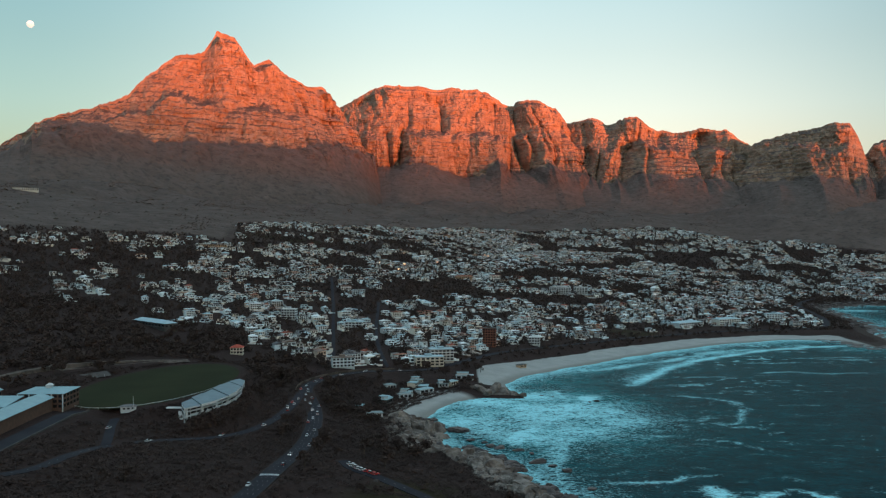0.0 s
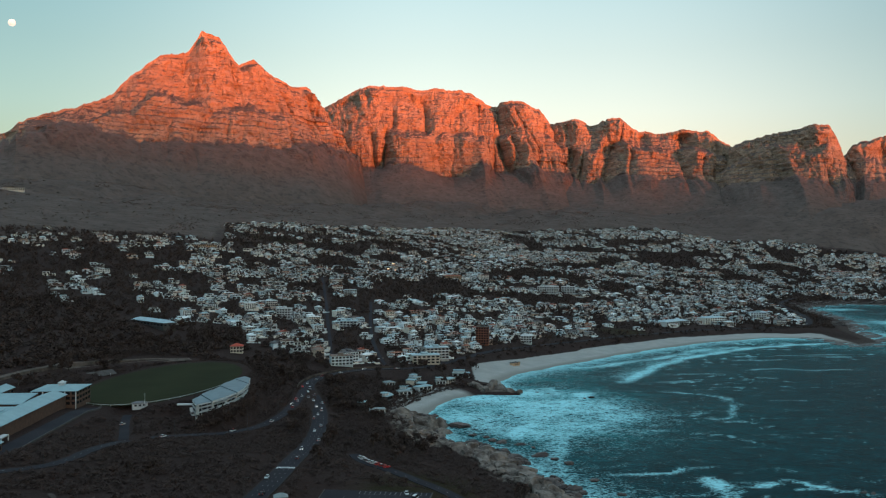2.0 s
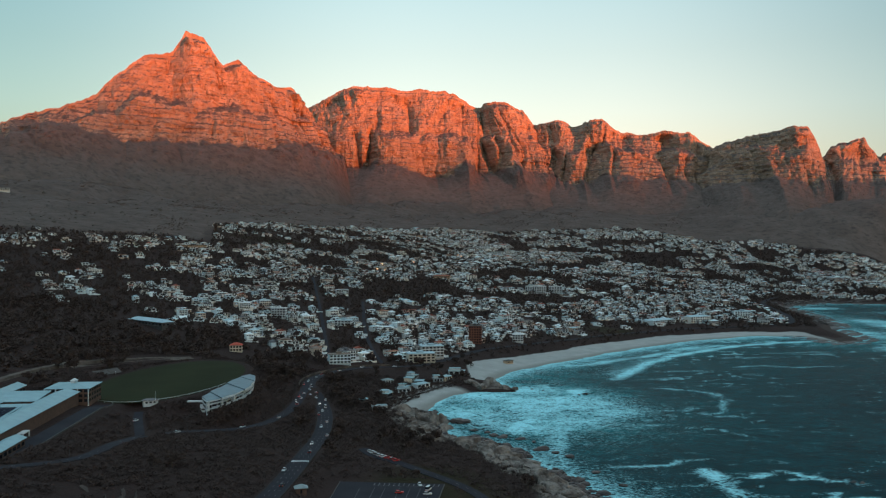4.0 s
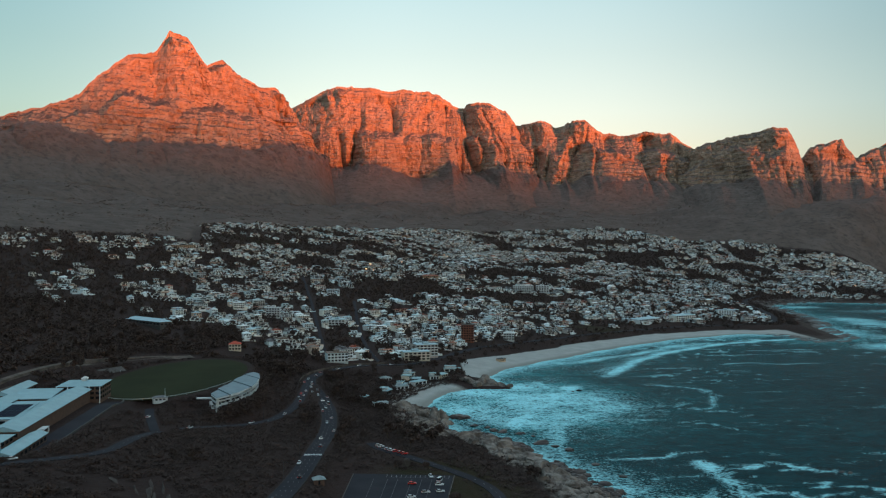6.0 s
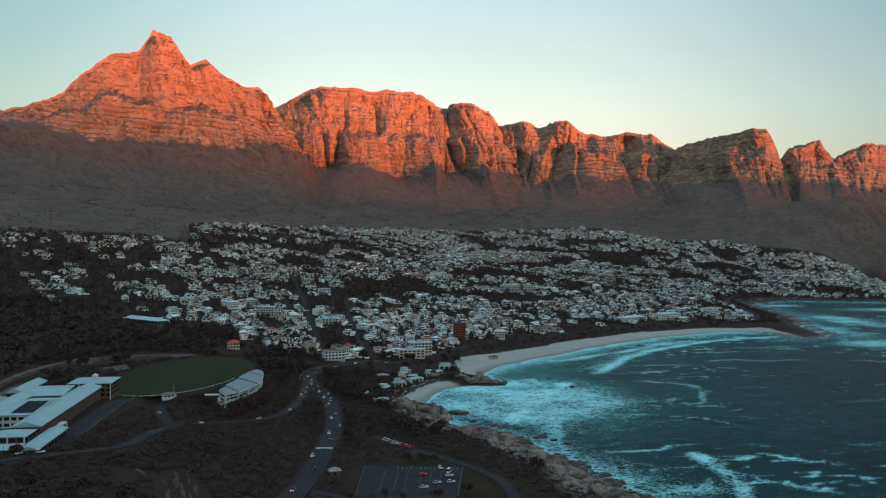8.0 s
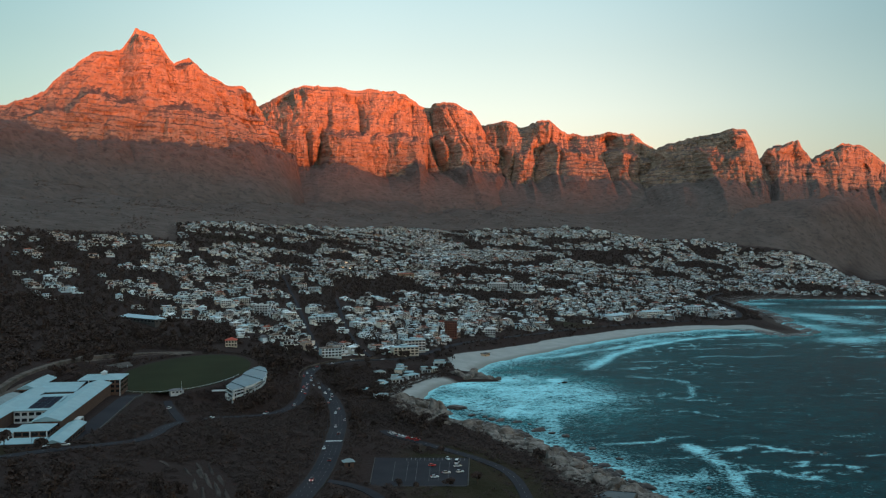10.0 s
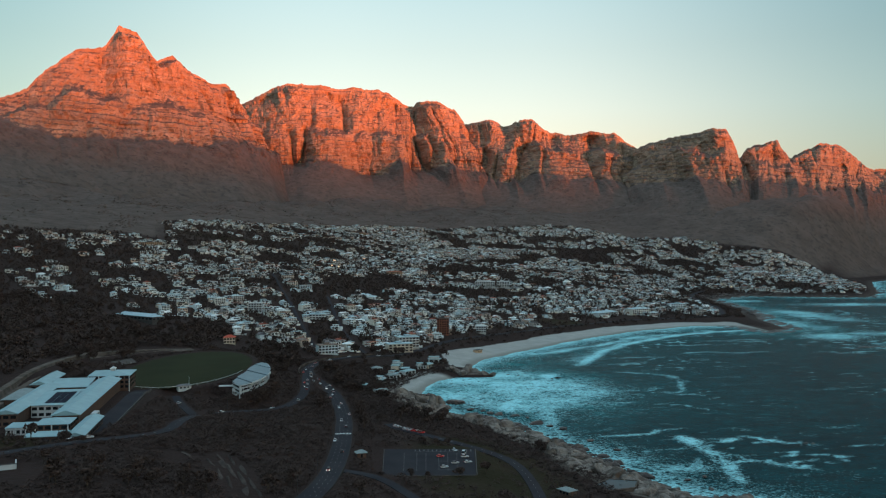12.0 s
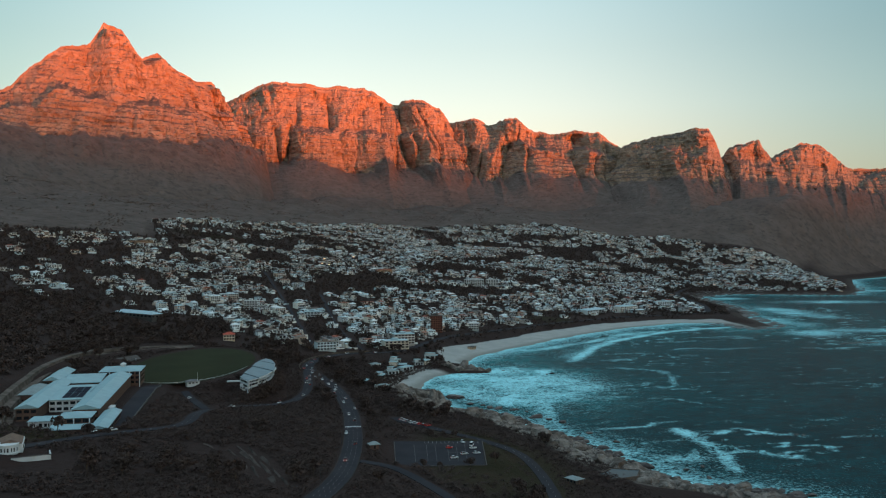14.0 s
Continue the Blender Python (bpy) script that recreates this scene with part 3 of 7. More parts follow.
hv_ = n.new("ShaderNodeHueSaturation")
l.new(water, hv_.inputs["Color"])
fine_chop_shade = ranged(n, l, noise_node(n, l, stretch.outputs[0], 0.30, 5, 0.7), 0.35, 0.65, 0.55, 1.42)
both = n.new("ShaderNodeMath")
both.operation = "MULTIPLY"
l.new(chop_shade, both.inputs[0])
l.new(fine_chop_shade, both.inputs[1])
l.new(both.outputs[0], hv_.inputs["Value"])
water = hv_.outputs[0]
def filaments(scale, detail, width):
    """Thin winding lines where a noise passes its middle."""
    a_ = n.new("ShaderNodeMath")
    a_.operation = "SUBTRACT"
    a_.inputs[1].default_value = 0.5
    l.new(noise_node(n, l, stretch.outputs[0], scale, detail, 0.62), a_.inputs[0])
    c_ = n.new("ShaderNodeMath")
    c_.operation = "ABSOLUTE"
    l.new(a_.outputs[0], c_.inputs[0])
    return ranged(n, l, c_.outputs[0], 0.0, width, 1.0, 0.0)
lines_a, lines_b = filaments(0.045, 6, 0.10), filaments(0.16, 5, 0.13)
grain = ranged(n, l, noise_node(n, l, stretch.outputs[0], 0.42, 6, 0.7), 0.35, 0.65)
lmax = n.new("ShaderNodeMath")
lmax.operation = "MAXIMUM"
l.new(lines_a, lmax.inputs[0])
l.new(lines_b, lmax.inputs[1])
lmix = n.new("ShaderNodeMix")
lmix.inputs["Factor"].default_value = 0.45
l.new(lmax.outputs[0], lmix.inputs[2])
l.new(grain, lmix.inputs[3])
lace = lmix.outputs[0]
fsum = n.new("ShaderNodeMath")
fsum.operation = "ADD"
l.new(attribute(n, "foam"), fsum.inputs[0])
l.new(ranged(n, l, lace, 0.05, 0.95, -0.95, 0.17), fsum.inputs[1])
fac = ranged(n, l, fsum.outputs[0], 0.22, 0.80)
fcol = mixed(n, l, fac, water, (0.31, 0.66, 0.72))
l.new(fcol, b.inputs["Base Color"])
l.new(ranged(n, l, fac, 0.0, 1.0, 0.22, 0.8), b.inputs["Roughness"])
b.inputs["IOR"].default_value = 1.33
b.inputs["Specular IOR Level"].default_value = 0.015
bu, bu2 = n.new("ShaderNodeBump"), n.new("ShaderNodeBump")
bu.inputs["Strength"].default_value, bu.inputs["Distance"].default_value = 1.0, 1.3
bu2.inputs["Strength"].default_value, bu2.inputs["Distance"].default_value = 0.8, 0.35
l.new(noise_node(n, l, stretch.outputs[0], 0.11, 6, 0.6), bu.inputs["Height"])
l.new(noise_node(n, l, stretch.outputs[0], 0.7, 4, 0.6), bu2.inputs["Height"])
l.new(bu.outputs[0], bu2.inputs["Normal"])
l.new(bu2.outputs[0], b.inputs["Normal"])
sea.data.materials.append(m)

# ---- mountains ----
m = bpy.data.materials.new("banded_sandstone")
m.use_nodes = True
n, l = m.node_tree.nodes, m.node_tree.links
b = n["Principled BSDF"]
b.inputs["Roughness"].default_value = 0.95
b.inputs["Specular IOR Level"].default_value = 0.1
geo = n.new("ShaderNodeNewGeometry")
pos = geo.outputs["Position"]
flat = n.new("ShaderNodeMapping")
flat.inputs["Scale"].default_value = (0.12, 0.12, 1.0)
l.new(pos, flat.inputs["Vector"])
upright = n.new("ShaderNodeMapping")
upright.inputs["Scale"].default_value = (1.0, 1.0, 0.16)
l.new(pos, upright.inputs["Vector"])
rock = mixed(n, l, ranged(n, l, noise_node(n, l, flat.outputs[0], 0.045, 6, 0.65), 0.38, 0.62), (0.33, 0.235, 0.17), (0.225, 0.158, 0.115))
rock = mixed(n, l, ranged(n, l, noise_node(n, l, upright.outputs[0], 0.022, 8, 0.7), 0.58, 0.80), rock, (0.185, 0.130, 0.100))
rock = mixed(n, l, ranged(n, l, noise_node(n, l, pos, 0.012, 4), 0.55, 0.75), rock, (0.39, 0.285, 0.20))
sepn = n.new("ShaderNodeSeparateXYZ")
l.new(geo.outputs["Normal"], sepn.inputs[0])
plant = mixed(n, l, ranged(n, l, noise_node(n, l, pos, 0.02, 8, 0.7), 0.42, 0.62), (0.090, 0.069, 0.061), (0.114, 0.088, 0.078))
plant = mixed(n, l, ranged(n, l, noise_node(n, l, pos, 0.045, 9, 0.75), 0.50, 0.62), plant, (0.062, 0.049, 0.044))
ledge = n.new("ShaderNodeMath")
ledge.operation = "ADD"
l.new(sepn.outputs["Z"], ledge.inputs[0])
l.new(ranged(n, l, noise_node(n, l, pos, 0.03, 6, 0.7), 0.3, 0.7, -0.22, 0.22), ledge.inputs[1])
rock = mixed(n, l, ranged(n, l, ledge.outputs[0], 0.62, 0.80), rock, plant)
bands = noise_node(n, l, flat.outputs[0], 0.075, 5, 0.6)
rock = mixed(n, l, ranged(n, l, bands, 0.57, 0.68), rock, (0.145, 0.102, 0.080))
crack_map = n.new("ShaderNodeMapping")
crack_map.inputs["Scale"].default_value = (1.0, 1.0, 0.5)
wob = n.new("ShaderNodeTexNoise")
wob.inputs["Scale"].default_value, wob.inputs["Detail"].default_value = 0.02, 5
l.new(pos, wob.inputs["Vector"])
wob_mix = n.new("ShaderNodeVectorMath")
wob_mix.operation = "MULTIPLY_ADD"
wob_mix.inputs[1].default_value = (75, 75, 55)
l.new(wob.outputs["Color"], wob_mix.inputs[0])
l.new(pos, wob_mix.inputs[2])
l.new(wob_mix.outputs[0], crack_map.inputs["Vector"])
cells = n.new("ShaderNodeTexVoronoi")
cells.feature = "DISTANCE_TO_EDGE"
cells.inputs["Scale"].default_value = 0.030
l.new(crack_map.outputs[0], cells.inputs["Vector"])
crack = ranged(n, l, cells.outputs["Distance"], 0.0, 0.10, 1.0, 0.0)
# shade of the crevices, put into the rock colour along the cell edges
crack_shade = n.new("ShaderNodeMath")
crack_shade.operation = "MULTIPLY"
l.new(crack, crack_shade.inputs[0])
l.new(ranged(n, l, noise_node(n, l, pos, 0.009, 4), 0.42, 0.66, 0.0, 0.5), crack_shade.inputs[1])
rock = mixed(n, l, crack_shade.outputs[0], rock, (0.12, 0.082, 0.065))
scree = n.new("ShaderNodeMath")
scree.operation = "ADD"
l.new(attribute(n, "scree"), scree.inputs[0])
l.new(ranged(n, l, noise_node(n, l, pos, 0.015, 8, 0.7), 0.3, 0.7, -0.35, 0.35), scree.inputs[1])
rock = mixed(n, l, ranged(n, l, scree.outputs[0], 0.25, 0.8), rock, plant)
l.new(rock, b.inputs["Base Color"])
bu = n.new("ShaderNodeBump")
bu.inputs["Strength"].default_value, bu.inputs["Distance"].default_value = 0.8, 5.0
l.new(noise_node(n, l, pos, 0.05, 9, 0.68), bu.inputs["Height"])
bu2 = n.new("ShaderNodeBump")
bu2.inputs["Strength"].default_value, bu2.inputs["Distance"].default_value = 0.8, 5.0
l.new(noise_node(n, l, flat.outputs[0], 0.16, 5, 0.6), bu2.inputs["Height"])
l.new(bu.outputs[0], bu2.inputs["Normal"])
l.new(bu2.outputs[0], b.inputs["Normal"])
bu3 = n.new("ShaderNodeBump")
bu3.inputs["Strength"].default_value = 0.55
l.new(ranged(n, l, attribute(n, "scree"), 0.1, 0.5, 5.5, 0.0), bu3.inputs["Distance"])
l.new(ranged(n, l, cells.outputs["Distance"], 0.0, 0.22), bu3.inputs["Height"])
l.new(bu2.outputs[0], bu3.inputs["Normal"])
l.new(bu3.outputs[0], b.inputs["Normal"])
M_cliff = m


def ridged(x, y, octaves=3):
    s, a = 0.0, 0.5
    for k in range(octaves):
        s = s + a * (1 - np.abs(2 * vnoise(x * 2 ** k + 31 * k, y * 2 ** k + 7 * k) - 1))
        a *= 0.5
    return s / (1 - 0.5 ** octaves)


def mountain(name, label, crest, toward, run, seed, foot, gully=1.0, cell=5.0, cliff=230.0):
    """A massif under a crest line: massive upper cliffs, a sloping bench, stepped lower cliffs flaring into spurs, and a slope of fallen stone."""
    c = np.array(crest, float)
    d = np.r_[0, np.cumsum(np.hypot(*np.diff(c[:, :2], axis=0).T))]
    nu = int(d[-1] / cell)
    u = np.linspace(0, d[-1], nu)
    cx, cy, cz = (np.interp(u, d, c[:, k]) for k in range(3))
    k = np.ones(9) / 9
    pad = lambda a: np.convolve(np.r_[[a[0]] * 4, a, [a[-1]] * 4], k, "valid")
    cx, cy = pad(cx), pad(pad(pad(cy)))
    cz = cz + 9 * (fbm(u / 26 + seed, u * 0 + seed, 4) - 0.5) + 9 * (ridged(u / 24 + 5 * seed, u * 0 + seed, 2) - 0.6) + 12 * (ridged(u / 62 + seed, u * 0 + seed, 3) - 0.6) + 9 * (np.round(fbm(u / 48 + 2 * seed, u * 0 + 4, 2) * 7) / 7 - 0.5)
    t = np.array(toward, float)
    t /= np.hypot(*t)
    toe = slope_height(cx + t[0] * run, cy + t[1] * run) - 30
    toe = np.minimum(toe, cz - 60)
    nv = 190
    v = np.linspace(0, 1, nv)
    U, V = np.meshgrid(u, v)
    top, low = cz[None, :], toe[None, :]
    drop = top - low
    Zc = top - drop * V
    # creases wander and lean; they cut deepest into the lower tier and open downwards between the spurs
    warp = 120 * (fbm(U / 190 + seed, Zc / 260 + seed, 3) - 0.5) + 0.9 * (Zc - 600) * (fbm(U / 300 + 2 * seed, U * 0 + 6, 2) - 0.5)
    spur = ridged((U + 0.7 * warp) / 290 + seed * 1.9, U * 0 + seed, 2)
    foot_z = foot + 70 * (fbm(U / 260 + seed, U * 0 + 3, 2) - 0.5) + 95 * (spur - 0.62)
    base_z = np.clip(foot_z, low + 25, low + 0.75 * drop)
    in_cliff = smooth(base_z - 30, base_z + 30, Zc + 60 * (fbm(U / 28 + seed, Zc / 30, 3) - 0.5))
    rel = np.clip((top - Zc) / (top - base_z), 0, 1.2)
    bench_z = foot + np.minimum(165, 0.52 * (top - foot)) + 170 * (fbm(U / 210 + seed, U * 0 + 8, 3) - 0.5)
    bench_at = np.clip((top - bench_z) / (top - base_z), 0.12, 0.9)
    lower = smooth(bench_at - 0.08, bench_at + 0.08, rel + 0.10 * (fbm(U / 40 + seed, Zc / 40, 3) - 0.5))
    # layers: thin ledges between upright faces, strong in the lower tier, faint above
    thick = 21.0
    q = (Zc + 0.02 * U + 20 * (fbm(U / 160 + seed, Zc / 110) - 0.5)) / thick
    hard = vnoise(np.floor(q) * 7.3 + seed, U / 240 + np.floor(q) * 3.1)
    fr = q - np.floor(q)
    stair = (np.floor(q) + smooth(0.0, 0.30, fr)) * thick
    level = Zc + (stair - Zc) * in_cliff * (0.20 + 0.30 * hard + lower * (0.20 + 0.30 * hard))
    f_c = np.clip((top - np.maximum(level, base_z)) / (top - base_z), 0, 1.05)
    f_t = np.clip((base_z - level) / (base_z - low), 0, 1)
    cap = 14 * smooth(0.0, 0.06, f_c)
    ends = 0.6 + 0.4 * smooth(0, 330, U) * smooth(0, 330, d[-1] - U)
    O = cap + f_c * cliff * 0.82 + lower * cliff * 0.18 + (f_t ** 0.85) * (run - cliff - 60) * ends + 110 * f_t * (fbm(U / 240 + seed, Zc / 300, 3) - 0.5)
    env = smooth(0.0, 0.09, f_c) * (1 - smooth(0.0, 0.55, f_t))
    def creases(shift, deep, mid, small):
        g1 = ridged((U + warp) / 330 + shift * 3.1, Zc / 1500 + shift, 2)
        g2 = ridged((U + 0.8 * warp) / 105 + shift * 1.7, Zc / 330 + shift, 2)
        g3 = ridged((U + 0.5 * warp) / 34 + shift * 5.3, Zc / 90, 2)
        much = 0.30 + 1.3 * fbm(U / 300 + shift * 2, Zc / 260, 2)
        return deep * (0.45 - g1 ** 3) + mid * much * (0.4 - g2 ** 2.5) + small * much * (0.5 - g3 ** 1.6)
    O = O + gully * env * (creases(seed, 135, 95, 20) * (1 - lower) + (creases(seed + 2.37, 130, 100, 18) - 110 * (0.62 - spur) * smooth(0.5, 1.0, rel)) * lower)
    # broken blocks
    O = O + env * (15 * (fbm(U / 15, Zc / 11 + seed, 3) - 0.5) + 12 * (np.round(4 * fbm(U / 22 + seed, Zc / 34, 2)) / 4 - 0.5))
    side = env * 14 * (fbm(U / 60 + 9, Zc / 50 + seed, 3) - 0.5)
    s = np.array((-t[1], t[0]))
    kk = np.ones(71) / 71
    even = lambda a: np.convolve(np.r_[[a[0]] * 35, a, [a[-1]] * 35], kk, "valid")
    ease = smooth(0.0, 0.45, f_c)
    ax_, ay_ = cx[None, :] * (1 - ease) + even(cx)[None, :] * ease, cy[None, :] * (1 - ease) + even(cy)[None, :] * ease
    Xm, Ym = ax_ + t[0] * O + s[0] * side, ay_ + t[1] * O + s[1] * side
    Zm = Zc + (1 - in_cliff) * 7 * (fbm(Xm / 40, Ym / 40) - 0.5) * smooth(0, 0.1, V)
    back = [(np.stack([cx - t[0] * o, cy - t[1] * o, np.maximum(cz - dz, -20)], -1)) for o, dz in ((700, 1200), (330, 300), (120, 70), (30, 9))]
    front = np.stack([Xm, Ym, Zm], -1)
    P = np.concatenate([np.array(back), front], 0)
    ob = link(name, P.reshape(-1, 3), grid_faces(nu, len(P))[:, ::-1], M_cliff)
    on_bench = np.exp(-((Zc - bench_z + 8) / (16 + 26 * fbm(U / 90 + seed, U * 0, 3))) ** 2) * smooth(0.42, 0.66, fbm(U / 85 + seed, Zc / 60, 3))
    store(ob, "scree", np.r_[np.zeros(4 * nu), np.clip(1 - in_cliff + 0.35 * on_bench, 0, 1).ravel()])
    return tagged(ob, label, "mountain", kind="structure")


mountain("mountain_1", "tall pyramid-shaped sandstone peak glowing red in the last sun",
         [(-1720, 2406, 319), (-1609, 2652, 380), (-1494, 2932, 476), (-1441, 3063, 566), (-1376, 3142, 608), (-1251, 3296, 684), (-1220, 3358, 721), (-1167, 3425, 800), (-1079, 3503, 901),
          (-1019, 3570, 925), (-990, 3608, 936), (-966, 3634, 996), (-948, 3640, 1040), (-930, 3648, 1026), (-884, 3670, 1017), (-845, 3690, 962), (-808, 3712, 903), (-748, 3733, 937), (-697, 3838, 893), (-619, 3899, 856),
          (-539, 3958, 853), (-503, 4200, 804), (-403, 4305, 630)], (0.42, -1), 760, 1.3, 540, 0.8)
mountain("mountain_2", "broad flat-topped sandstone massif with red sunlit cliffs",
         [(-640, 4640, 700), (-535, 4468, 846), (-411, 4381, 895), (-309, 4339, 935), (-126, 4348, 937), (-41, 4380, 926), (44, 4380, 932), (216, 4395, 918), (308, 4489, 871), (355, 4536, 864),
          (390, 4433, 876), (476, 4425, 881), (581, 4462, 838), (647, 4554, 778), (770, 4637, 640)], (0.1, -1), 760, 4.7, 515)
mountain("mountain_3", "row of rounded sandstone domes with red lit faces",
         [(560, 4690, 640), (647, 4554, 778), (688, 4498, 776), (759, 4435, 796), (830, 4474, 767), (872, 4466, 763), (907, 4357, 782), (975, 4342, 780), (1067, 4372, 719), (1173, 4344, 708),
          (1263, 4267, 717), (1388, 4228, 701), (1508, 4293, 637), (1660, 4350, 480)], (-0.1, -1), 800, 8.2, 470, 0.75)
mountain("mountain_4", "steep buttress with a dark shaded flank and a lit face",
         [(1350, 4320, 500), (1441, 4104, 615), (1506, 4028, 638), (1578, 3946, 656), (1645, 3864, 658), (1709, 3782, 682), (1759, 3759, 674), (1811, 3790, 612), (1890, 3860, 500)], (-0.35, -1), 850, 12.9, 425, 0.5)
mountain("mountain_5", "far line of hazy buttresses above the coast",
         [(1854, 3995, 455), (1910, 3857, 596), (1989, 3837, 612), (2043, 3802, 633), (2070, 3814, 594), (2157, 3915, 556), (2249, 3953, 594), (2336, 3921, 635), (2455, 3961, 628), (2533, 3986, 591), (2670, 4097, 552), (2775, 4204, 531), (2934, 4240, 539), (2997, 4195, 537), (3152, 4079, 497), (3309, 3852, 449), (3729, 3912, 390)], (-0.5, -1), 950, 16.4, 400, 0.5, 8.0)

# added ridge, never in view: blocks the last sun from town and lower slopes
hx = np.linspace(-16000, 22000, 120)
prof = 940 + 75 * smooth(10000, 8600, hx) - 60 * smooth(10300, 12300, hx) + 40 * (fbm(hx / 3000, hx * 0, 3) - 0.5)
hv = np.concatenate([np.stack([hx, hx * 0 - 9000 - o, np.maximum(prof * k, 0) - 30], -1) for o, k in ((-1500, 0.0), (-600, 0.55), (0, 1.0), (800, 0.5), (1800, 0.0))])
ob = link("sun_block_ridge", hv, grid_faces(120, 5), M_stone)
tagged(ob, "added unseen ridge that keeps the low sun off the town", "hill", kind="structure")

# moon
bm = bmesh.new()
bmesh.ops.create_uvsphere(bm, u_segments=32, v_segments=16, radius=17.5)
me = bpy.data.meshes.new("moon")
bm.to_mesh(me)
bm.free()
m = bpy.data.materials.new("moonlight")
m.use_nodes = True
n, l = m.node_tree.nodes, m.node_tree.links
b = n["Principled BSDF"]
b.inputs["Base Color"].default_value = (0.3, 0.3, 0.28, 1)
geo = n.new("ShaderNodeNewGeometry")
l.new(mixed(n, l, ranged(n, l, noise_node(n, l, geo.outputs["Position"], 0.06, 4), 0.4, 0.65), (1.0, 0.93, 0.80), (0.80, 0.76, 0.68)), b.inputs["Emission Color"])
b.inputs["Emission Strength"].default_value = 0.95
me.materials.append(m)
moon = new("moon", me)
moon.location = (-2013, 4240, 1217)
tagged(moon, "full white moon low in the evening sky", "moon")

# ---- roads ----
def road_strip(name, label, line, hw, kerb=True):
    p, z = line[:, :2], line[:, 2]
    d = np.gradient(p, axis=0)
    d /= np.hypot(d[:, 0], d[:, 1])[:, None]
    s = np.stack([d[:, 1], -d[:, 0]], 1)
    root = holder(name)
    tagged(root, label, "road", kind="structure")
    def strip(nm, sections, mat, lab=""):
        k = len(sections)
        v = np.stack([np.c_[p + s * o, z + h] for o, h in sections], 1).reshape(-1, 3)
        return link(nm, v, grid_faces(k, len(p))[:, ::-1], mat, root, lab, smooth=False)
    strip("carriageway", [(-hw, -0.6), (-hw, 0.05), (0, 0.16), (hw, 0.05), (hw, -0.6)], M_asphalt)
    if kerb:
        strip("kerb", [(-hw - 0.5, -0.8), (-hw - 0.5, 0.2), (-hw - 0.02, 0.2), (-hw - 0.02, -0.6)], M_dim_kerb)
        strip("kerb", [(hw + 0.02, -0.6), (hw + 0.02, 0.2), (hw + 0.5, 0.2), (hw + 0.5, -0.8)], M_dim_kerb)
    return root, p, s, d, z


def along(line, dist):
    """Place, height and heading at a distance along a line."""
    seg = np.hypot(*np.diff(line[:, :2], axis=0).T)
    acc = np.r_[0, np.cumsum(seg)]
    x, y, z = (float(np.interp(dist, acc, line[:, k])) for k in range(3))
    i = min(max(int(np.searchsorted(acc, dist)) - 1, 0), len(line) - 2)
    d = line[i + 1, :2] - line[i, :2]
    return x, y, z, math.degrees(math.atan2(d[1], d[0]))


LABELS = {"main_road": "dark asphalt main road with pale lane lines curving along the coast", "lower_road": "narrow asphalt road winding below the sports club", "club_road": "short asphalt drive to the club house",
          "cove_road": "asphalt lane beside the granite shore", "park_lane": "narrow lane leading to the car park", "town_street": "straight street climbing between the houses", "second_street": "straight street climbing between the houses"}
road_roots = {}
for name, (line, hw) in LINES.items():
    root, p, s, d, z = road_strip(name, LABELS[name], line, hw, name == "main_road")
    road_roots[name] = root
    if name in ("main_road", "lower_road", "cove_road"):
        total = np.hypot(*np.diff(line[:, :2], axis=0).T).sum()
        dash = Shape()
        dash.box(-1.5, 1.5, -0.08, 0.08, 0.0, 0.02)
        dash_me = None
        for dist in np.arange(8, min(total, 720), 9.0):
            for off in ((-2.6, 0.0, 2.6) if name == "main_road" else (0.0,)):
                x, y, zz, a = along(line, dist)
                nx, ny = -math.sin(radians(a)), math.cos(radians(a))
                if dash_me is None:
                    ob = dash.out("lane_mark", M_paint, root)
                    dash_me = ob.data
                else:
                    ob = new("lane_mark", dash_me)
                    ob.parent = root
                ob.matrix_basis = pose(x + nx * off, y + ny * off, zz + 0.16 - abs(off) * 0.018, 0, 0, a)
# low pale wall on the landward side of the main road's bend
line, hw = LINES["main_road"]
bend = line[(line[:, 1] > 742) & (line[:, 1] < 876) & (line[:, 0] < -40)]
d = np.gradient(bend[:, :2], axis=0)
d /= np.hypot(d[:, 0], d[:, 1])[:, None]
side_ = np.stack([-d[:, 1], d[:, 0]], 1)
secs = [(hw + 3.0, -1.0), (hw + 3.0, 1.7), (hw + 3.6, 1.7), (hw + 3.6, -1.0)]
v = np.stack([np.c_[bend[:, :2] + side_ * o, bend[:, 2] + h] for o, h in secs], 1).reshape(-1, 3)
tagged(link("roadside_wall", v, grid_faces(4, len(bend)), M_stone), "low weathered stone wall along the road's bend", "wall", kind="structure")
# zebra crossing on the main road
line, hw = LINES["main_road"]
x0, y0, z0, a0 = along(line, 257)
stripe = None
for k in range(11):
    off = -hw + 0.7 + k * (2 * hw - 1.4) / 10
    if stripe is None:
        sh = Shape()
        sh.box(-1.9, 1.9, -0.3, 0.3, 0, 0.03)
        ob = sh.out("crossing_stripe", M_white, road_roots["main_road"])
        stripe = ob.data
    else:
        ob = new("crossing_stripe", stripe)
        ob.parent = road_roots["main_road"]
    ob.matrix_basis = pose(x0 - math.sin(radians(a0)) * off, y0 + math.cos(radians(a0)) * off, z0 + 0.175 - abs(off) * 0.017, 0, 0, a0)

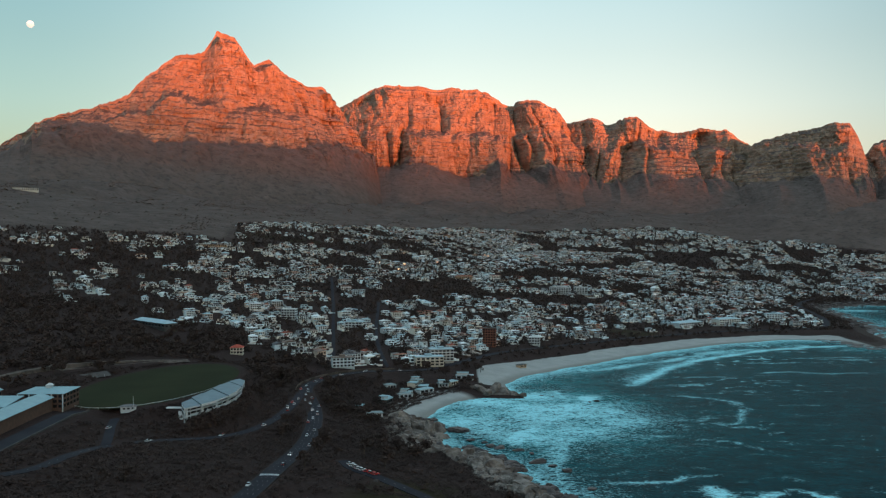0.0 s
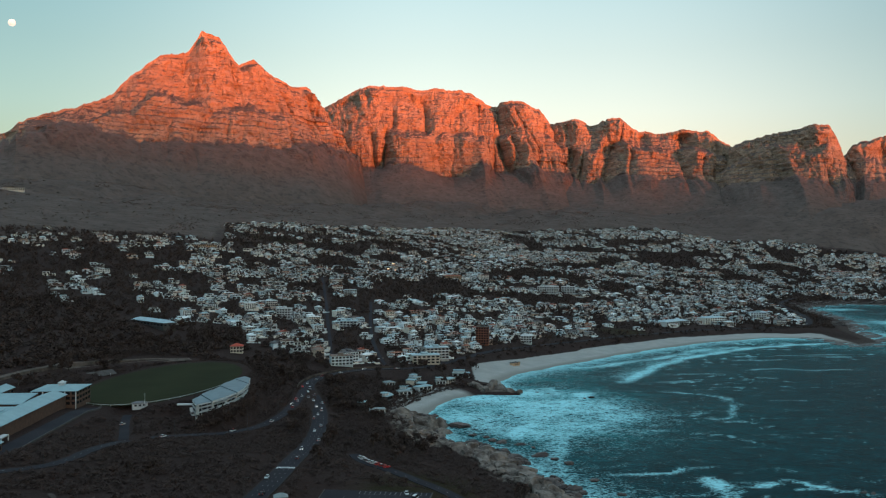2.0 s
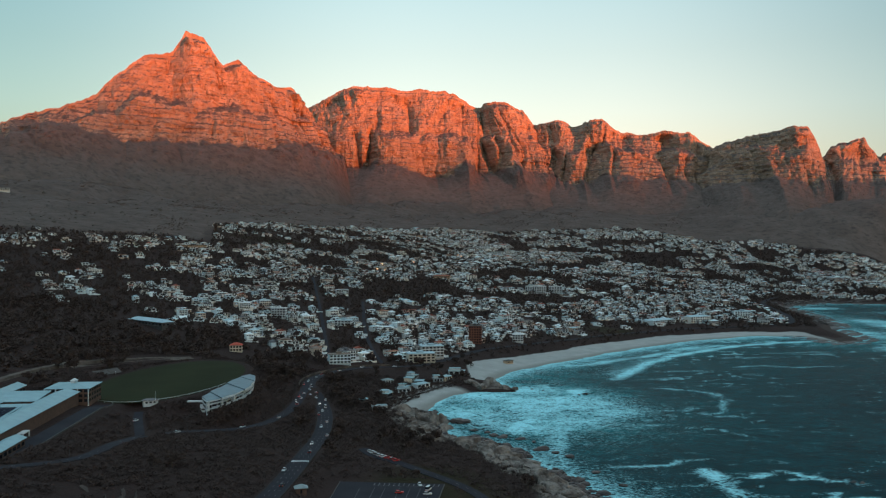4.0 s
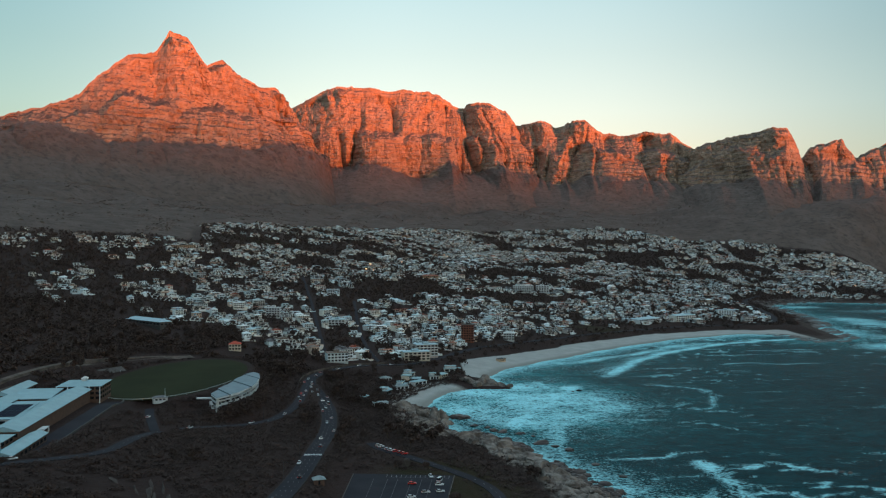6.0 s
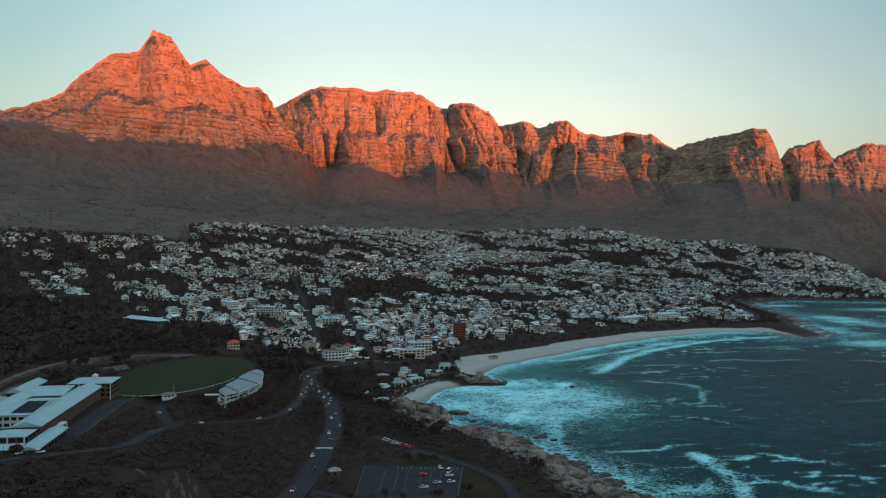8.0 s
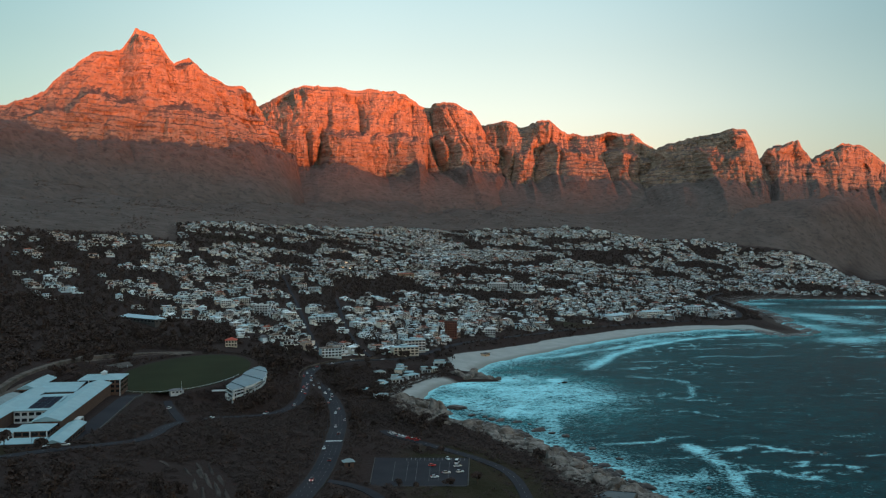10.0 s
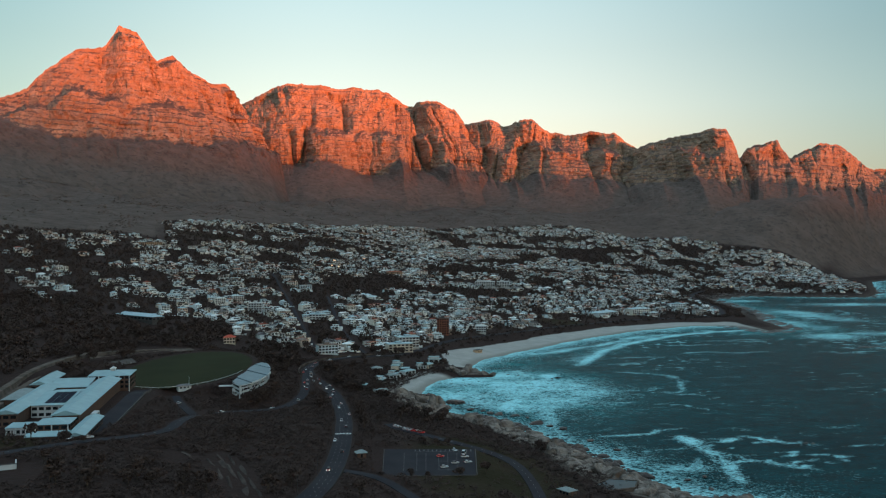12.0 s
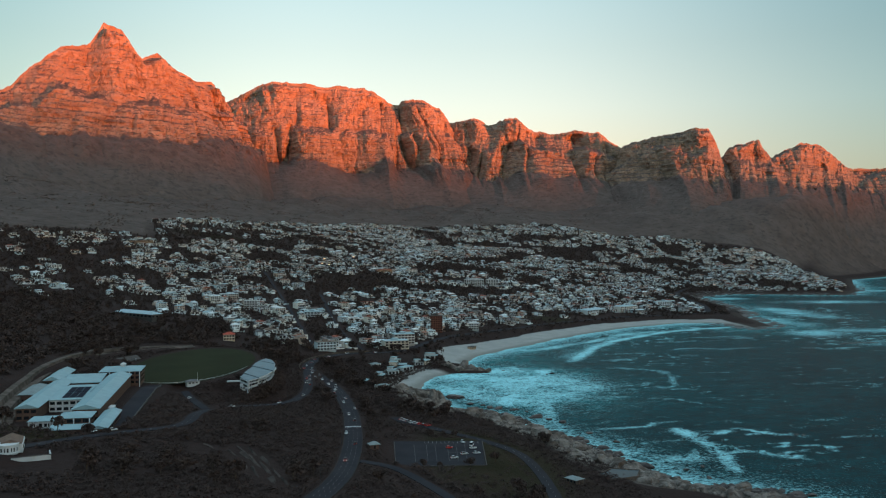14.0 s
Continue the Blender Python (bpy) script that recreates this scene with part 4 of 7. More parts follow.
# ---- stone: boulders, outcrops, the bare slabs ----
rng = np.random.RandomState(11)
def boulder_mesh(seed, cuts=15, flat=0.85):
    r = np.random.RandomState(seed)
    bm = bmesh.new()
    bmesh.ops.create_icosphere(bm, subdivisions=3, radius=1.0)
    normals = []
    for _ in range(cuts):
        v = Vector((r.normal(), r.normal(), r.normal() * 0.7)).normalized()
        normals.append((v, r.uniform(0.36, 0.74)))
    off = Vector((seed * 3.1, seed * 1.7, 0))
    for v in bm.verts:
        p = v.co.copy()
        for nv, lim in normals:
            d = p.dot(nv)
            if d > lim:
                p -= nv * (d - lim) * 0.95
        p *= 1 + 0.22 * noise.noise(p * 1.5 + off) + 0.12 * noise.noise(p * 4.0 + off) + 0.05 * noise.noise(p * 9.0 + off)
        crack = abs(noise.noise(Vector((p.x * 1.3, p.y * 1.3, p.z * 0.3)) + off))
        p *= 1 - 0.22 * max(0, 1 - crack * 9)
        v.co = (p.x, p.y, p.z * flat)
    me = bpy.data.meshes.new("boulder")
    bm.to_mesh(me)
    bm.free()
    me.materials.append(M_granite)
    return me


BOULDERS = [boulder_mesh(s) for s in range(1, 9)]
DARK = []
for s in range(20, 24):
    me = boulder_mesh(s, 3, 0.5)
    me.materials.clear()
    me.materials.append(M_wet_rock)
    DARK.append(me)


def boulder(x, y, sx, sy, sz, turn, mesh, z=None, dark=False, sink=0.35):
    ob = new("boulder", mesh)
    zz = ground_at(x, y) if z is None else z
    ob.matrix_world = pose(x, y, max(zz, -0.6) + sz * (0.5 - sink), rng.uniform(-12, 12), rng.uniform(-12, 12), turn) @ Matrix.Diagonal((sx, sy, sz, 1))
    if dark:
        return tagged(ob, "low dark wet rock washed by the surf", "rock", "rocks in the surf")
    return tagged(ob, "rounded pale brown granite boulder on the shore", "boulder", "granite boulders on the shore")


def scatter(n, x0, x1, y0, y1, lo, hi, keep):
    out = []
    while len(out) < n:
        xs, ys = rng.uniform(x0, x1, 400), rng.uniform(y0, y1, 400)
        s = shore(xs, ys)
        for x, y, d in zip(xs, ys, s):
            if lo < d < hi and len(out) < n and rng.rand() < keep:
                out.append((x, y, d))
    return out


for x, y, d in scatter(170, -30, 140, 300, 610, -5, 28, 1.0):
    big = 1.3 + 6.5 * rng.rand() ** 2.6 + (2.0 if 380 < y < 560 and d > 2 else 0)
    if d < -1:
        boulder(x, y, big * 0.8, big * 1.1, big * 0.5, rng.uniform(0, 180), DARK[rng.randint(4)], dark=True)
    else:
        boulder(x, y, big * rng.uniform(0.8, 1.5), big * rng.uniform(0.8, 1.5), big * rng.uniform(0.6, 1.0), rng.uniform(0, 180), BOULDERS[rng.randint(8)])
for x, y, d in scatter(34, -42, 14, 596, 690, -6, 26, 1.0):
    big = 2.6 + 4.6 * rng.rand() ** 1.6
    boulder(x, y, big * 0.8, big * 1.3, big, rng.uniform(60, 120), BOULDERS[rng.randint(8)])
for k, (x, y, a, b, c) in enumerate(((62, 450, 9, 7, 9), (57, 462, 8, 9, 10), (52, 474, 7, 8, 8), (66, 438, 8, 7, 8), (46, 484, 8, 6, 7), (68, 424, 7, 6, 6), (40, 500, 9, 7, 7), (30, 516, 8, 7, 6), (24, 530, 9, 6, 6), (14, 548, 8, 6, 5), (4, 562, 9, 6, 5), (46, 454, 9, 8, 8), (38, 478, 8, 9, 7), (56, 432, 8, 9, 7), (72, 402, 6, 5, 5), (82, 380, 6, 5, 5))):
    boulder(x, y, a * 0.85, b * 0.85, c * 0.8, 40 + 37 * k, BOULDERS[(3 * k) % 8])
boulder(-2, 652, 7, 9, 11, 95, BOULDERS[2])
boulder(-10, 640, 6, 8, 12, 80, BOULDERS[4])
boulder(-20, 655, 5, 8, 9, 70, BOULDERS[6])
boulder(12, 655, 9, 6.5, 7, 20, DARK[1], z=0, dark=True)
for k, (x, y, a, b, c) in enumerate(((38, 822, 11, 13, 7), (48, 818, 13, 11, 7.5), (58, 815, 12, 9, 5.5), (67, 812, 9, 7, 3.6), (30, 830, 8, 12, 5), (52, 832, 11, 9, 5), (74, 808, 6, 4.5, 2.4), (42, 808, 8, 6, 4), (60, 826, 8, 7, 3.5))):
    boulder(x, y, a * 1.1, b * 1.1, c * 1.5, 20 + 31 * k, BOULDERS[k % 8], z=0.6)
for x, y, a in ((139, 784, 4.0), (132, 779, 2.2), (102, 806, 2.0), (92, 812, 2.4), (40, 600, 6.0), (52, 592, 5.0), (34, 606, 5.0), (62, 560, 7.0), (70, 552, 4.0), (78, 540, 4.6), (86, 500, 3.6), (96, 470, 3.4), (112, 392, 3.4), (126, 398, 2.4), (60, 585, 3.0), (118, 372, 3.0), (234, 472, 2.8), (239, 470, 2.2), (30, 618, 3.2), (20, 625, 4.2), (146, 340, 4.0), (158, 330, 4.6)):
    boulder(x, y, a, a * 0.7, a * 0.5, rng.uniform(0, 60), DARK[rng.randint(4)], z=0, dark=True)
# bare slabs in the scrub
SLABS = []
for me0 in BOULDERS[:4]:
    me = me0.copy()
    me.name = "rock_slab"
    me.materials.clear()
    me.materials.append(M_slab)
    SLABS.append(me)
for k, (x, y, a, b, t) in enumerate(((-155, 352, 2.6, 15, 18), (-152, 336, 3.6, 22, 16), (-148, 345, 2.4, 20, 15), (-146, 322, 3.8, 25, 14), (-150, 312, 2.6, 20, 12), (-141, 326, 2.4, 24, 16), (-139, 304, 3.6, 24, 13), (-144, 296, 3.0, 20, 10), (-134, 298, 2.6, 20, 14), (-136, 282, 3.6, 16, 10), (-130, 282, 2.6, 14, 14), (-158, 338, 2.0, 12, 22), (-172, 352, 4, 9, 30), (-36, 470, 3, 6, 40))):
    ob = new("rock_slab", SLABS[k % 4])
    ob.matrix_world = pose(x, y, ground_at(x, y) - 0.1, 0, 0, t) @ Matrix.Diagonal((a * 0.62, b, 1.5, 1))
    tagged(ob, "long bare granite slab half buried in scrub", "rock", "bare slabs in the scrub")


def many_rocks(name, label, spots, mat):
    """Stones past counting, one mesh."""
    V, F, o = [], [], 0
    low = []
    for s in (3, 5, 9, 14):
        r = np.random.RandomState(s)
        bm = bmesh.new()
        bmesh.ops.create_icosphere(bm, subdivisions=2, radius=1.0)
        for v in bm.verts:
            v.co *= 1 + 0.35 * noise.noise(v.co * 1.5 + Vector((s, s, s)))
        bm.verts.index_update()
        low.append((np.array([v.co[:] for v in bm.verts]), np.array([[v.index for v in f.verts] for f in bm.faces])))
        bm.free()
    for x, y, z, a, b, c, t in spots:
        v, f = low[rng.randint(4)]
        ct, st = math.cos(t), math.sin(t)
        w = v * (a, b, c)
        V.append(np.c_[w[:, 0] * ct - w[:, 1] * st + x, w[:, 0] * st + w[:, 1] * ct + y, w[:, 2] + z])
        F.append(f + o)
        o += len(v)
    ob = link(name, np.concatenate(V), np.concatenate(F), mat)
    return tagged(ob, label, "rocks", kind="stuff")


spots = []
for x, y, d in scatter(420, -45, 145, 290, 700, -6, 30, 1.0):
    a = 0.7 + 2.0 * rng.rand() ** 2
    spots.append((x, y, d, a * rng.uniform(0.8, 1.4), a, a * 0.7, rng.uniform(0, 3)))
gz = ground(np.array([s[0] for s in spots]), np.array([s[1] for s in spots]))
many_rocks("shore_stones", "small pale granite stones along the shore", [(s[0], s[1], max(z, 0) + 0.2, *s[3:]) for s, z in zip(spots, gz)], M_granite)
spots = []
for x, y, d in scatter(260, 560, 760, 1180, 1560, -26, 14, 1.0):
    a = 2 + 5 * rng.rand() ** 2
    spots.append((x, y, 0.1, a * 1.8, a, 0.9, rng.uniform(0, 0.8)))
for x, y, d in scatter(120, 700, 1700, 1500, 2500, -22, 10, 1.0):
    a = 3 + 6 * rng.rand() ** 2
    spots.append((x, y, 0.1, a * 1.8, a, 1.2, rng.uniform(0, 0.8)))
for x, y in ((620, 985), (640, 990), (655, 985), (690, 990), (720, 985), (900, 1560), (980, 1700), (1500, 2120)):
    spots.append((x, y, 0.1, 12, 4, 1.4, 0.1))
many_rocks("reef", "low dark reef and shelf rocks round the point", spots, M_wet_rock)

# ---- plants ----
def leaves(centres, size, r, up=0.0):
    """One small bent leaf cluster (a quad) at each centre, turned by chance; up: how far it leans to the sky."""
    k = len(centres)
    a = r.normal(size=(k, 3))
    a[:, 2] = np.abs(a[:, 2]) + up if up else a[:, 2]
    a /= np.linalg.norm(a, axis=1)[:, None]
    h = r.normal(size=(k, 3))
    b_ = np.cross(a, h)
    b_ /= np.linalg.norm(b_, axis=1)[:, None]
    c = np.cross(a, b_)
    s = (np.asarray(size) * r.uniform(0.6, 1.3, k))[:, None]
    bend = a * s * 0.35
    v = np.stack([centres - b_ * s, centres - c * s * 0.7 + bend, centres + b_ * s, centres + c * s * 0.7 + bend], 1).reshape(-1, 3)
    return v, np.arange(4 * k).reshape(-1, 4)


def crown_points(r, k, radius, height, lumps=6):
    """Points over the skins of a few lumps that make up a crown."""
    ctr = np.c_[r.normal(size=(lumps, 2)) * radius * 0.42, r.uniform(0.25, 0.85, lumps) * height]
    rad = r.uniform(0.38, 0.62, lumps) * radius
    pick = r.randint(lumps, size=k)
    d = r.normal(size=(k, 3))
    d /= np.linalg.norm(d, axis=1)[:, None]
    return ctr[pick] + d * (rad[pick] * r.uniform(0.55, 1.05, k) ** 0.5)[:, None] * (1, 1, 0.8)


def tree(seed, height, radius, label):
    r = np.random.RandomState(seed)
    root = holder("tree")
    sh = Shape()
    sh.cyl(0, 0, -1.0, height * 0.45, 0.035 * height, 0.022 * height, 7)
    for k in range(5):
        a, z = r.uniform(0, 6.28), height * r.uniform(0.25, 0.42)
        tip = Vector((math.cos(a) * radius * 0.55, math.sin(a) * radius * 0.55, height * r.uniform(0.55, 0.75)))
        base = Vector((0, 0, z))
        ax = (tip - base)
        sd = ax.cross(Vector((0.3, 0.2, 1))).normalized() * 0.012 * height
        up = ax.cross(sd).normalized() * 0.012 * height
        sh.add([base + sd, base + up, base - sd, base - up, tip], [(0, 1, 4), (1, 2, 4), (2, 3, 4), (3, 0, 4)])
    sh.out("trunk", M_bark, root)
    p = crown_points(r, 300, radius, height * 0.75, 7)
    p[:, 2] += height * 0.28
    v, f = leaves(p, 0.085 * height, r)
    link("crown", v, f, M_leaf, root)
    return tagged(root, label, "tree", "trees on the slope")


TREES = [tree(1, 9, 4.2, "dark rounded evergreen tree with a dense crown"), tree(2, 12, 4.6, "tall dark pine-like tree with an uneven crown"), tree(3, 7, 3.8, "low spreading dark tree"), tree(4, 10, 5.4, "broad dark evergreen tree with a gappy crown")]
for k, t in enumerate(TREES):
    x, y = ((-272, 350), (-150, 700), (-236, 376), (-60, 690))[k]
    t.matrix_world = pose(x, y, ground_at(x, y))
def clear_of_roads(x, y, gap):
    ok = np.ones(x.shape, bool)
    for line, hw in LINES.values():
        ok &= line_distance(x, y, line)[0] > hw + gap
    return ok
def off_pads(x, y, gap=3):
    ok = np.ones(x.shape, bool)
    for px, py, hx, hy, pz, turn in PADS:
        c, s = math.cos(radians(turn)), math.sin(radians(turn))
        u, v = (x - px) * c + (y - py) * s, -(x - px) * s + (y - py) * c
        ok &= (abs(u) > hx + gap) | (abs(v) > hy + gap)
    rr = np.hypot((x - FIELD["at"][0] - (y - FIELD["at"][1]) * 0.06) / FIELD["half"][0], (y - FIELD["at"][1]) / FIELD["half"][1])
    return ok & (rr > (1.3 if gap > 2 else 1.08))
tx, ty = rng.uniform(-330, 40, 2600), rng.uniform(260, 1000, 2600)
woods = fbm(tx / 60, ty / 60)
ok = clear_of_roads(tx, ty, 5) & off_pads(tx, ty) & (shore(tx, ty) > 26) & ((woods > 0.52) | (ty > 640))
ok &= ~((abs(tx + 41) < 75) & (ty > 300) & (ty < 470))
ok &= ~((tx > -340) & (tx < -205) & (ty > 300) & (ty < 600))
ok &= ~((tx > -205) & (tx < -120) & (ty > 440) & (ty < 560))
ok &= np.hypot(tx + 203, (ty - 840) * 0.6) > 22
tx, ty = tx[ok][:230], ty[ok][:230]
for x, y, z in zip(tx, ty, ground(tx, ty)):
    s = rng.uniform(0.6, 1.05)
    c = copy_thing(TREES[rng.randint(4)], pose(x, y, z - 0.2, 0, 0, rng.uniform(0, 360)) @ Matrix.Scale(s, 4))
for x, y, s in ((-238, 376, 0.7), (-256, 362, 0.8), (-246, 352, 0.7), (-222, 352, 0.5), (-282, 372, 0.7), (-30, 360, 0.55), (-56, 362, 0.5), (-48, 358, 0.5), (-15, 364, 0.6), (-34, 436, 0.5), (-42, 438, 0.55), (-26, 437, 0.45), (-224, 300, 0.5), (-216, 296, 0.45)):
    copy_thing(TREES[rng.randint(4)], pose(x, y, ground_at(x, y) - 0.2, 0, 0, rng.uniform(0, 360)) @ Matrix.Scale(s, 4))


def thicket(name, label, px, py, per, radius, leaf, mat, category="bushes", tall=1.0, up=0.0):
    pz = ground(px, py)
    k = len(px)
    rr = radius * rng.uniform(0.5, 1.25, k)
    d = rng.normal(size=(k, per, 3))
    d /= np.linalg.norm(d, axis=2)[:, :, None]
    d[:, :, 2] = np.abs(d[:, :, 2]) * 0.95 * tall
    c = np.stack([px, py, pz + 0.1], 1)[:, None, :] + d * (rr[:, None] * rng.uniform(0.5, 1.08, (k, per)))[:, :, None]
    v, f = leaves(c.reshape(-1, 3), np.repeat(leaf * (0.6 + 0.4 * rr / radius), per), rng, up)
    ob = link(name, v, f, mat)
    return tagged(ob, label, category, kind="stuff")


bx, by = rng.uniform(-330, 60, 27000), rng.uniform(225, 830, 27000)
ok = clear_of_roads(bx, by, 2.5) & off_pads(bx, by, 1) & (shore(bx, by) > 20) & (fbm(bx / 22, by / 22) > 0.22)
ok &= ~((abs(bx + 41) < 34) & (abs(by - 395) < 38))
ok &= ~(np.hypot((bx + 144 + (by - 312) * 0.25) / 13, (by - 316) / 48) < 1)
BANK = np.array([(-292, 385), (-305, 450), (-316, 536), (-319, 636), (-310, 692), (-288, 745), (-262, 790), (-236, 805)], float)
ok &= line_distance(bx, by, BANK)[0] > 14
lawnish = np.exp(-((bx + 22) / 55) ** 2 - ((by - 380) / 90) ** 2)
ok &= rng.rand(len(bx)) > lawnish * 1.1
thicket("coastal_scrub", "dense dark evergreen scrub covering the slope", bx[ok], by[ok], 23, 1.9, 0.48, M_scrub, up=1.6)
bx, by = rng.uniform(-760, -90, 6000), rng.uniform(530, 1420, 6000)
GLEN = np.array([(-760, 1060), (-560, 1060), (-430, 1080), (-330, 1010), (-230, 940), (-150, 915), (-120, 800), (-150, 740), (-300, 740), (-300, 530), (-480, 530), (-760, 700)], float)
ok = in_ring(bx, by, GLEN) & (np.hypot(bx + 203, (by - 846) * 0.8) > 22) & (line_distance(bx, by, np.array([(-345, 988), (-292, 935), (-290, 900)], float))[0] > 24) & clear_of_roads(bx, by, 4) & off_pads(bx, by, 3) & (line_distance(bx, by, BANK)[0] > 15)
thicket("woodland", "dark wooded slope between the field and the town", bx[ok], by[ok], 46, 4.6, 1.25, M_leaf, "trees", 1.5, 0.9)

# broken granite between the boulders and the turf, darker where the surf wets it
bx, by = rng.uniform(-40, 330, 26000), rng.uniform(205, 700, 26000)
sd = shore(bx, by)
patchy = fbm(bx / 26 + 4, by / 26, 3)
ok = (sd > 1) & (sd < 2 + 40 * patchy) & (patchy > 0.45) & clear_of_roads(bx, by, 2.5)
bx1, by1 = bx[ok][:900], by[ok][:900]
size = 0.8 + 2.6 * rng.rand(len(bx1)) ** 2.2
many_rocks("shore_stones", "broken grey-brown granite along the shore", [(x, y, z + 0.2 * a, a * 1.5, a * 0.9, a * 0.8, t) for x, y, z, a, t in zip(bx1, by1, ground(bx1, by1), size, rng.uniform(0, 3, len(bx1)))], M_granite)
ok = (sd > -13) & (sd < 3.5) & (patchy > 0.44)
bx1, by1 = bx[ok][:520], by[ok][:520]
size = 0.8 + 3.4 * rng.rand(len(bx1)) ** 2.4
many_rocks("surf_stones", "dark wet stones at the edge of the surf", [(x, y, 0.1, a * 1.3, a, a * 0.7, t) for x, y, a, t in zip(bx1, by1, size, rng.uniform(0, 3, len(bx1)))], M_wet_rock)

# ---- the town ----
# openings without houses: middle and half sizes
GAPS = [(200, 1590, 85, 55), (-340, 1950, 120, 45), (-205, 1800, 45, 60), (-72, 1506, 40, 45), (560, 2745, 260, 38), (285, 1285, 52, 50), (-343, 1117, 40, 40), (736, 2361, 110, 40), (-98, 1912, 40, 50), (93, 2308, 70, 40), (69, 1295, 40, 26), (520, 1900, 60, 60), (1050, 2600, 90, 60), (-480, 1600, 30, 90), (300, 2230, 100, 36), (880, 2420, 60, 80), (-300, 1420, 30, 40), (150, 1830, 60, 30), (-330, 2070, 110, 40), (-190, 2330, 70, 80), (40, 2500, 110, 34), (330, 2920, 160, 26), (700, 2900, 120, 30), (-560, 1480, 40, 50), (420, 2400, 50, 60), (-30, 2150, 50, 40), (600, 2100, 70, 40), (302, 2796, 70, 30), (500, 2780, 60, 35), (506, 2464, 50, 45), (507, 2255, 60, 40), (730, 2582, 80, 35), (855, 2548, 60, 40), (-200, 1750, 50, 40), (-66, 1590, 35, 40), (-23, 1491, 35, 30), (150, 1570, 80, 45), (240, 1610, 60, 40), (277, 1260, 50, 55)]
# wooded clefts: a line and its half width
CLEFTS = [([(-720, 1740), (-708, 1718), (-621, 1608), (-536, 1450), (-462, 1273), (-415, 1133)], 19), ([(-506, 1752), (-430, 1850), (-353, 1912), (-285, 1956), (-231, 1930), (-184, 1969), (-118, 2165), (20, 2330)], 27)]
def in_cleft(x, y, more=0.0):
    hit_ = np.zeros(len(x), bool)
    for pts, hw in CLEFTS:
        hit_ |= line_distance(x + 0.0, y + 0.0, np.array(pts, float))[0] < hw + more + 10 * (fbm(x / 40, y / 40) - 0.5)
    return hit_
# orange emission that stands in for the sunset mirrored in a window
M_glint = bpy.data.materials.new("glint_window")
M_glint.use_nodes = True
_b = M_glint.node_tree.nodes["Principled BSDF"]
_b.inputs["Emission Color"].default_value, _b.inputs["Emission Strength"].default_value = (1.0, 0.42, 0.12, 1), 2.2


